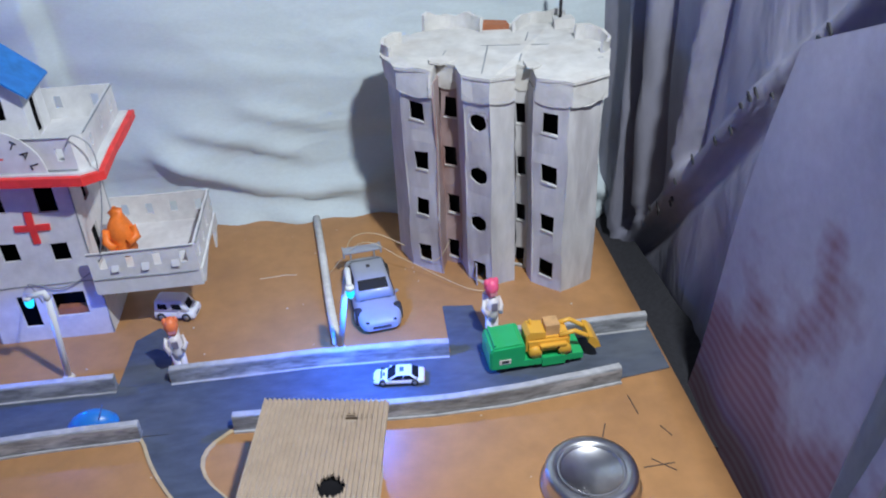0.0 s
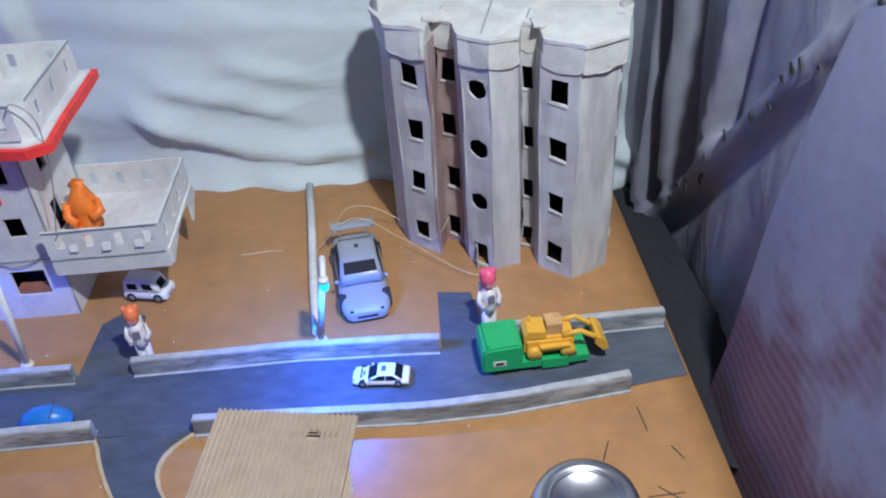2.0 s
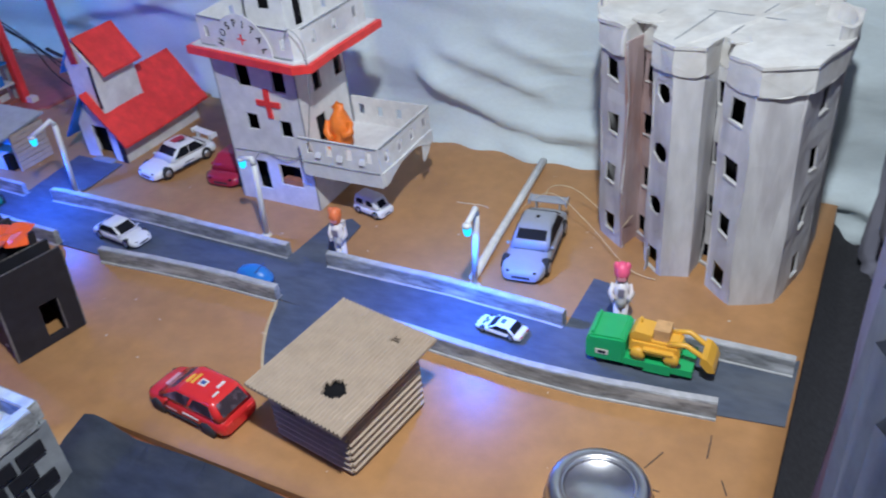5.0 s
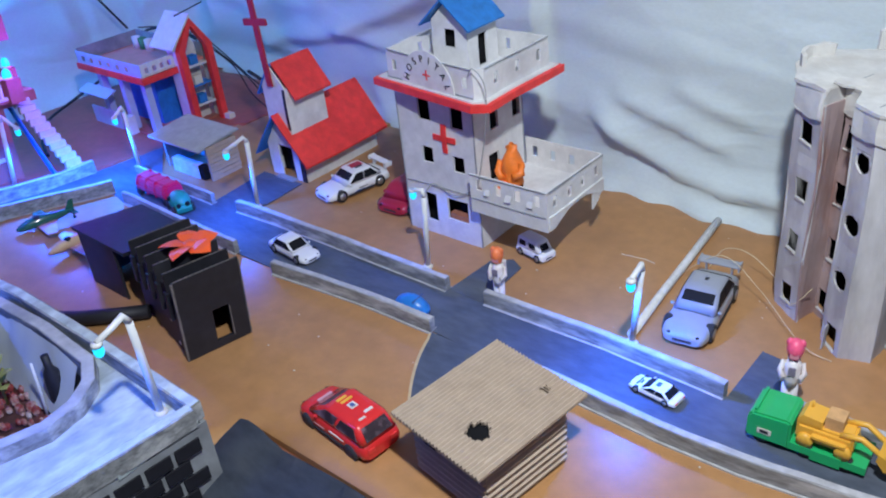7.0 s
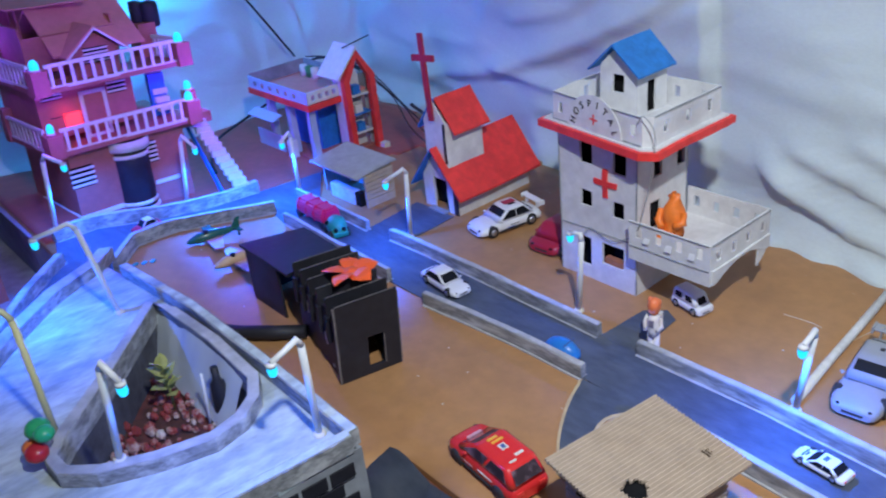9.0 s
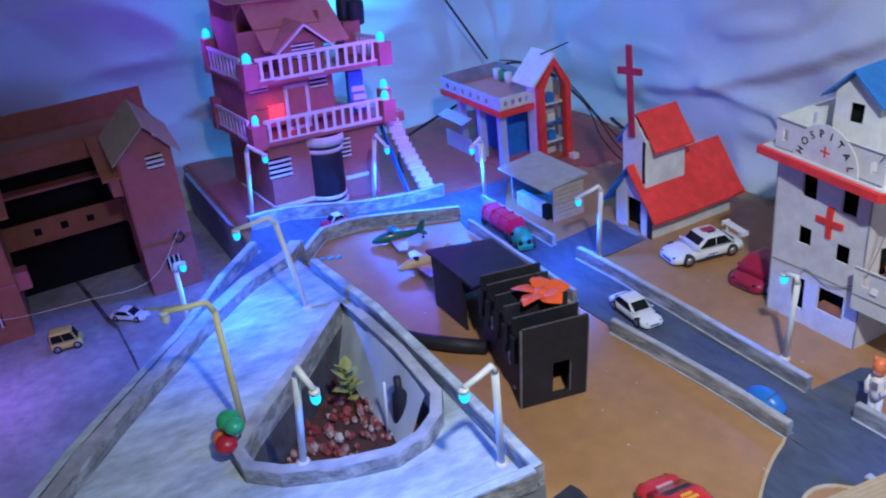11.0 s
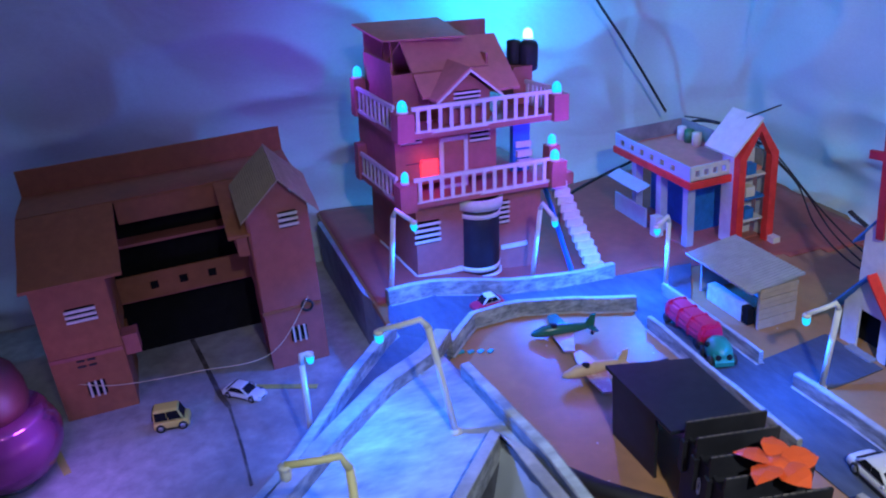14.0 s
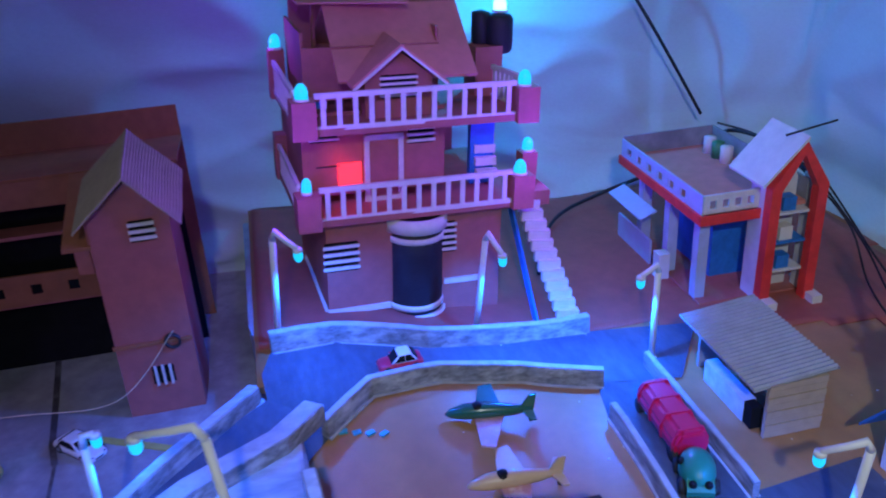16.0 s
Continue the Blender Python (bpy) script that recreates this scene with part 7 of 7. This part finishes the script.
# ---- figurines, one plain mesh each
def figurine(at, label, tones, s=1.0):
    bm = BM()
    marks = []

    def add(f, tone):
        n = len(bm.faces)
        f()
        marks.append((n, tone))

    add(lambda: tube(bm, [(-0.55, 0, 0), (-0.55, 0, 0.6), (-0.6, 0, 2.8)], [0.75, 0.6, 0.62], 10), 0)
    add(lambda: tube(bm, [(0.55, 0, 0), (0.55, 0, 0.6), (0.6, 0, 2.8)], [0.75, 0.6, 0.62], 10), 0)
    add(lambda: tube(bm, [(0, 0, 2.4), (0, 0, 3.2), (0, 0, 4.8), (0, 0, 5.4)], [1.0, 1.15, 1.25, 0.6], 12), 0)
    add(lambda: tube(bm, [(-1.2, 0, 5.0), (-1.7, -0.3, 4.0), (-1.1, -1.1, 3.4)], 0.42, 8), 0)
    add(lambda: tube(bm, [(1.2, 0, 5.0), (1.7, -0.3, 4.0), (1.1, -1.1, 3.5)], 0.42, 8), 0)
    add(lambda: ball(bm, (0, 0, 6.3), 1.05, 8), 2)
    add(lambda: lathe(bm, [(1.15, -0.1), (1.25, 0.1), (1.1, 0.8), (0.6, 1.2), (0, 1.3)], (0, 0, 6.4), 12), 2)
    add(lambda: ball(bm, (-0.85, 0.1, 7.2), 0.5, 6), 2)
    add(lambda: ball(bm, (0.85, 0.1, 7.2), 0.5, 6), 2)
    add(lambda: box(bm, -0.9, 0.9, 0.9, 1.8, 3.0, 5.3), 0)
    add(lambda: box(bm, -0.5, 0.5, -1.35, -1.1, 4.0, 4.9), 3)
    add(lambda: box(bm, -0.6, 0.6, -1.06, -0.8, 5.9, 6.5), 1)
    bm.faces.ensure_lookup_table()
    for k, (n, tone) in enumerate(marks):
        end = marks[k + 1][0] if k + 1 < len(marks) else len(bm.faces)
        for i in range(n, end):
            bm.faces[i].material_index = tone
    bmesh.ops.scale(bm, vec=(0.74 * s, 0.78 * s, 1.14 * s), verts=bm.verts)
    ob = one("figurine", bm, tones[0], at, label, "figurine", "toy figurines")
    for t in tones[1:]:
        ob.data.materials.append(t)
    return ob


FW = mat("white_figurine_plastic", (0.75, 0.72, 0.72), 0.45, vary=0.1, grain=30, stain=(0.5, 0.2, 0.25), amount=0.35, stain_size=45)
FB = mat("grey_print", (0.25, 0.22, 0.30), 0.5)
FP = mat("pink_figurine_plastic", (0.80, 0.30, 0.38), 0.45)
figurine((-34.7, 1.9, 0.05, 0, 0, 10), "white plastic spaceman figurine with orange helmet by the kerb", [FW, FP, mat("orange_helmet", (0.90, 0.22, 0.08), 0.4), FB])
figurine((6.2, 2.4, 0.05, 0, 0, 14), "white plastic spaceman figurine with pink helmet by the drive", [FW, FP, mat("pink_helmet", (0.90, 0.12, 0.25), 0.4), FB], 1.05)
bm = BM()
tube(bm, [(0, 0, 0), (0, 0, 0.6), (0.1, 0, 3.2), (0, 0, 4.6), (0.1, 0, 5.6), (0, 0, 6.6), (0, 0, 7.2)], [1.6, 1.7, 1.9, 1.5, 1.0, 0.95, 0.3], 14)
tube(bm, [(-1.6, -0.4, 4.2), (-2.0, -1.0, 2.6), (-1.0, -1.8, 1.8)], 0.6, 8)
tube(bm, [(1.6, -0.4, 4.2), (2.0, -1.0, 2.8), (0.8, -1.8, 2.4)], 0.6, 8)
tube(bm, [(-0.8, -0.6, 0.4), (-1.2, -2.0, 0.5)], 0.7, 8)
one("figurine", bm, mat("orange_figurine_plastic", (0.95, 0.22, 0.03), 0.45, vary=0.2, grain=90), (-42.4, 17.0, 9.8, 0, 0, 10), "orange plastic figurine sitting on the hospital balcony", "figurine", "toy figurines")

# ---- loose things
th = thing("steel_bowl", 12.3, -24.7, 0, label="upturned stainless steel bowl lying on the board", category="bowl")
part("bowl", lathe(BM(), [(5.0, 0.02), (5.45, 0.1), (5.45, 0.35), (5.15, 0.5), (5.1, 1.9), (4.9, 2.4), (4.5, 2.6), (3.7, 2.55), (3.5, 2.3), (0, 2.3)], (0, 0, 0), 48), STEEL, th)
part("foot_ring", lathe(BM(), [(3.3, 2.3), (3.35, 2.5), (3.55, 2.55), (3.7, 2.5)], (0, 0, 0), 48), STEEL, th)
bm = tube(BM(), [(-14.6, 3.6, 0.75), (-15.6, 14, 0.65), (-16.4, 25, 0.7), (-17.4, 37, 0.7)], 0.6, 12)
single("paper_tube", bm, mat("white_paper_roll", (0.72, 0.73, 0.74), 0.6), "long thin white paper tube lying on the board", "paper tube")
th = thing("bowl_lamp", -127.5, -107.6, -4.5, label="glossy purple glass bowl lamp with dark red shade in the yard", category="ball lamp")
lamp_light("ball_light", -118.5, -99, 9, 0.9, (0.32, 0.16, 1.0), 2.0)
part("bowl", lathe(BM(), [(0, 0.6), (3.4, 0.8), (6.4, 2.4), (8.0, 5.2), (8.3, 7.4), (7.8, 9.2), (7.0, 10.4), (7.2, 10.9), (6.8, 11.4), (6.2, 11.8), (0, 11.9)], (0, 0, 0), 36), mat("purple_mirror_glass", (0.42, 0.10, 0.30), 0.12, metal=0.7, vary=0.2, grain=20, bump=0.05), th, "glossy purple-pink glass bowl")
part("shade", lathe(BM(), [(0, 11.9), (5.0, 11.9), (5.4, 13.4), (5.3, 15.6), (4.6, 18.0), (3.2, 19.8), (1.6, 20.6), (0, 20.8)], (0, 0, 0), 36), mat("dark_red_glass_shade", (0.09, 0.02, 0.02), 0.55, vary=0.2), th, "dark red glass shade")
part("foot", lathe(BM(), [(0, 0), (3.6, 0), (3.2, 0.8), (0, 0.8)], (0, 0, 0), 20), STEEL, th)
for k in range(4):
    x, y = -118.0 + 0.3 * k, -41 + 1.5 * k
    bm = box(BM(), -0.35, 0.35, -0.5, 0.5, 0, 0.25)
    one("bead", bm, mat("cyan_bead", (0.05, 0.45, 0.65), 0.4), (x, y, G(x, y), 0, 0, 12 * k), "small cyan plastic bead on the board", "bead", "cyan beads")


def wire(pts, r, m, label):
    fine = []
    q = [Vector(p) for p in pts]
    for i in range(len(q) - 1):
        p0, p1, p2, p3 = q[max(i - 1, 0)], q[i], q[i + 1], q[min(i + 2, len(q) - 1)]
        for k in range(8):
            t = k / 8
            fine.append(0.5 * ((2 * p1) + (p2 - p0) * t + (2 * p0 - 5 * p1 + 4 * p2 - p3) * t * t + (3 * p1 - p0 - 3 * p2 + p3) * t ** 3))
    fine.append(q[-1])
    return single("wire", tube(BM(), fine, r, 6), m, label, "wire")


THIN = mat("thin_copper_wire", (0.72, 0.60, 0.40), 0.4)
wire([(-13.2, 24.4, 0.2), (-11.6, 25.6, 3.2), (-8, 25.5, 3.6), (-3.4, 23.8, 1.8), (0.4, 18.4, 2.2), (2.8, 18.6, 5.4)], 0.06, THIN, "thin copper wire hanging between tower and car")
wire([(-16, 20, 0.2), (-10, 20.4, 5.4), (-4, 19.6, 2.2), (4, 12.6, 1.0), (8, 12.2, 0.2)], 0.05, THIN, "thin copper wire trailing over the grey car")
wire([(-49.4, 3.4, 12), (-52, 8, 11), (-54, 11.6, 9.6), (-50, 11.5, 8.6), (-46, 11.4, 10.5), (-43, 9.6, 14.2)], 0.08, WALLG, "thin grey wire from lamp to hospital")
wire([(-43, 8.7, 30), (-41.6, 8.2, 31.5), (-40, 8.6, 29), (-41, 9.2, 22), (-43.4, 10, 14)], 0.07, WALLG, "thin grey wire down the hospital corner")
for k in range(3):
    wire([(-163 + 4 * k, 29.6 + k, 17.6), (-152, 30.4 + k, 18.6 - 0.5 * k), (-141, 31 + k, 16.6), (-131 + k, 32 + 1.5 * k, 12 - 2 * k), (-124 + 2 * k, 31 + 2 * k, 6 - k), (-116 + 3 * k, 32 + k, 1.6), (-107 + 2 * k, 33 - k, 0.5), (-103, 30 + 2 * k, 2.5 + 2 * k)], 0.16, BLACK, "thin black power cable trailing behind the filling station")
wire([(-152, -6, 0.4), (-160, -3, 1.0), (-170, 4, 1.6), (-174, 14, 3.0), (-170, 24, 8.0), (-163, 29.5, 15.5), (-156, 29.8, 18.2), (-146, 29.6, 19.0), (-138, 30.4, 17.2)], 0.34, BLACK, "black power cable along the foot of the sheet")
wire([(-179, 35.5, 14), (-179, 25.5, 30), (-179.5, 16.3, 44), (-180, 4, 64), (-180.5, -14, 92)], 0.3, BLACK, "dark cord hanging slantwise down the sheet")
wire([(-140.2, -99, 2.0), (-138.5, -92, 0.6), (-137, -80, 0.4), (-136, -68, 0.8), (-139, -60, 8)], 0.07, THIN, "thin wire across the school front")
rnd = random.Random(21)
DUST = mat("pale_dust", (0.70, 0.62, 0.52), 0.9)
bm = BM()
for k in range(90):
    x, y, r = rnd.uniform(-120, 24), rnd.uniform(-34, 36), rnd.uniform(0.06, 0.2)
    lathe(bm, [(0, 0.05), (r, 0.04), (r * 0.7, 0.0)], (x, y, G(x, y) + 0.01), 6)
single("dust_specks", bm, DUST, "pale specks of dust and glue on the board", "specks", "stuff")
for pts in ([(-26, 21.5), (-22, 21.9), (-20.4, 21.6)], [(-3, 28), (0, 27.6)]):
    bm = ribbon(pts, lambda x, y: 0.01, lambda x, y: 0.05, 0.07)
    single("scratch", bm, DUST, "pale scratch in the board", "scratch", "stuff", "board scratches")
rnd = random.Random(3)
for k in range(7):
    x, y, a = rnd.uniform(13, 25), rnd.uniform(-24, -12), rnd.uniform(0, 180)
    L = rnd.uniform(1.5, 4)
    bm = box(BM(), -L / 2, L / 2, -0.06, 0.06, 0.01, 0.05)
    one("scratch", bm, INK, (x, y, 0.0, 0, 0, a), "dark pencil scratch on the board", "scratch", "board scratches", "stuff")
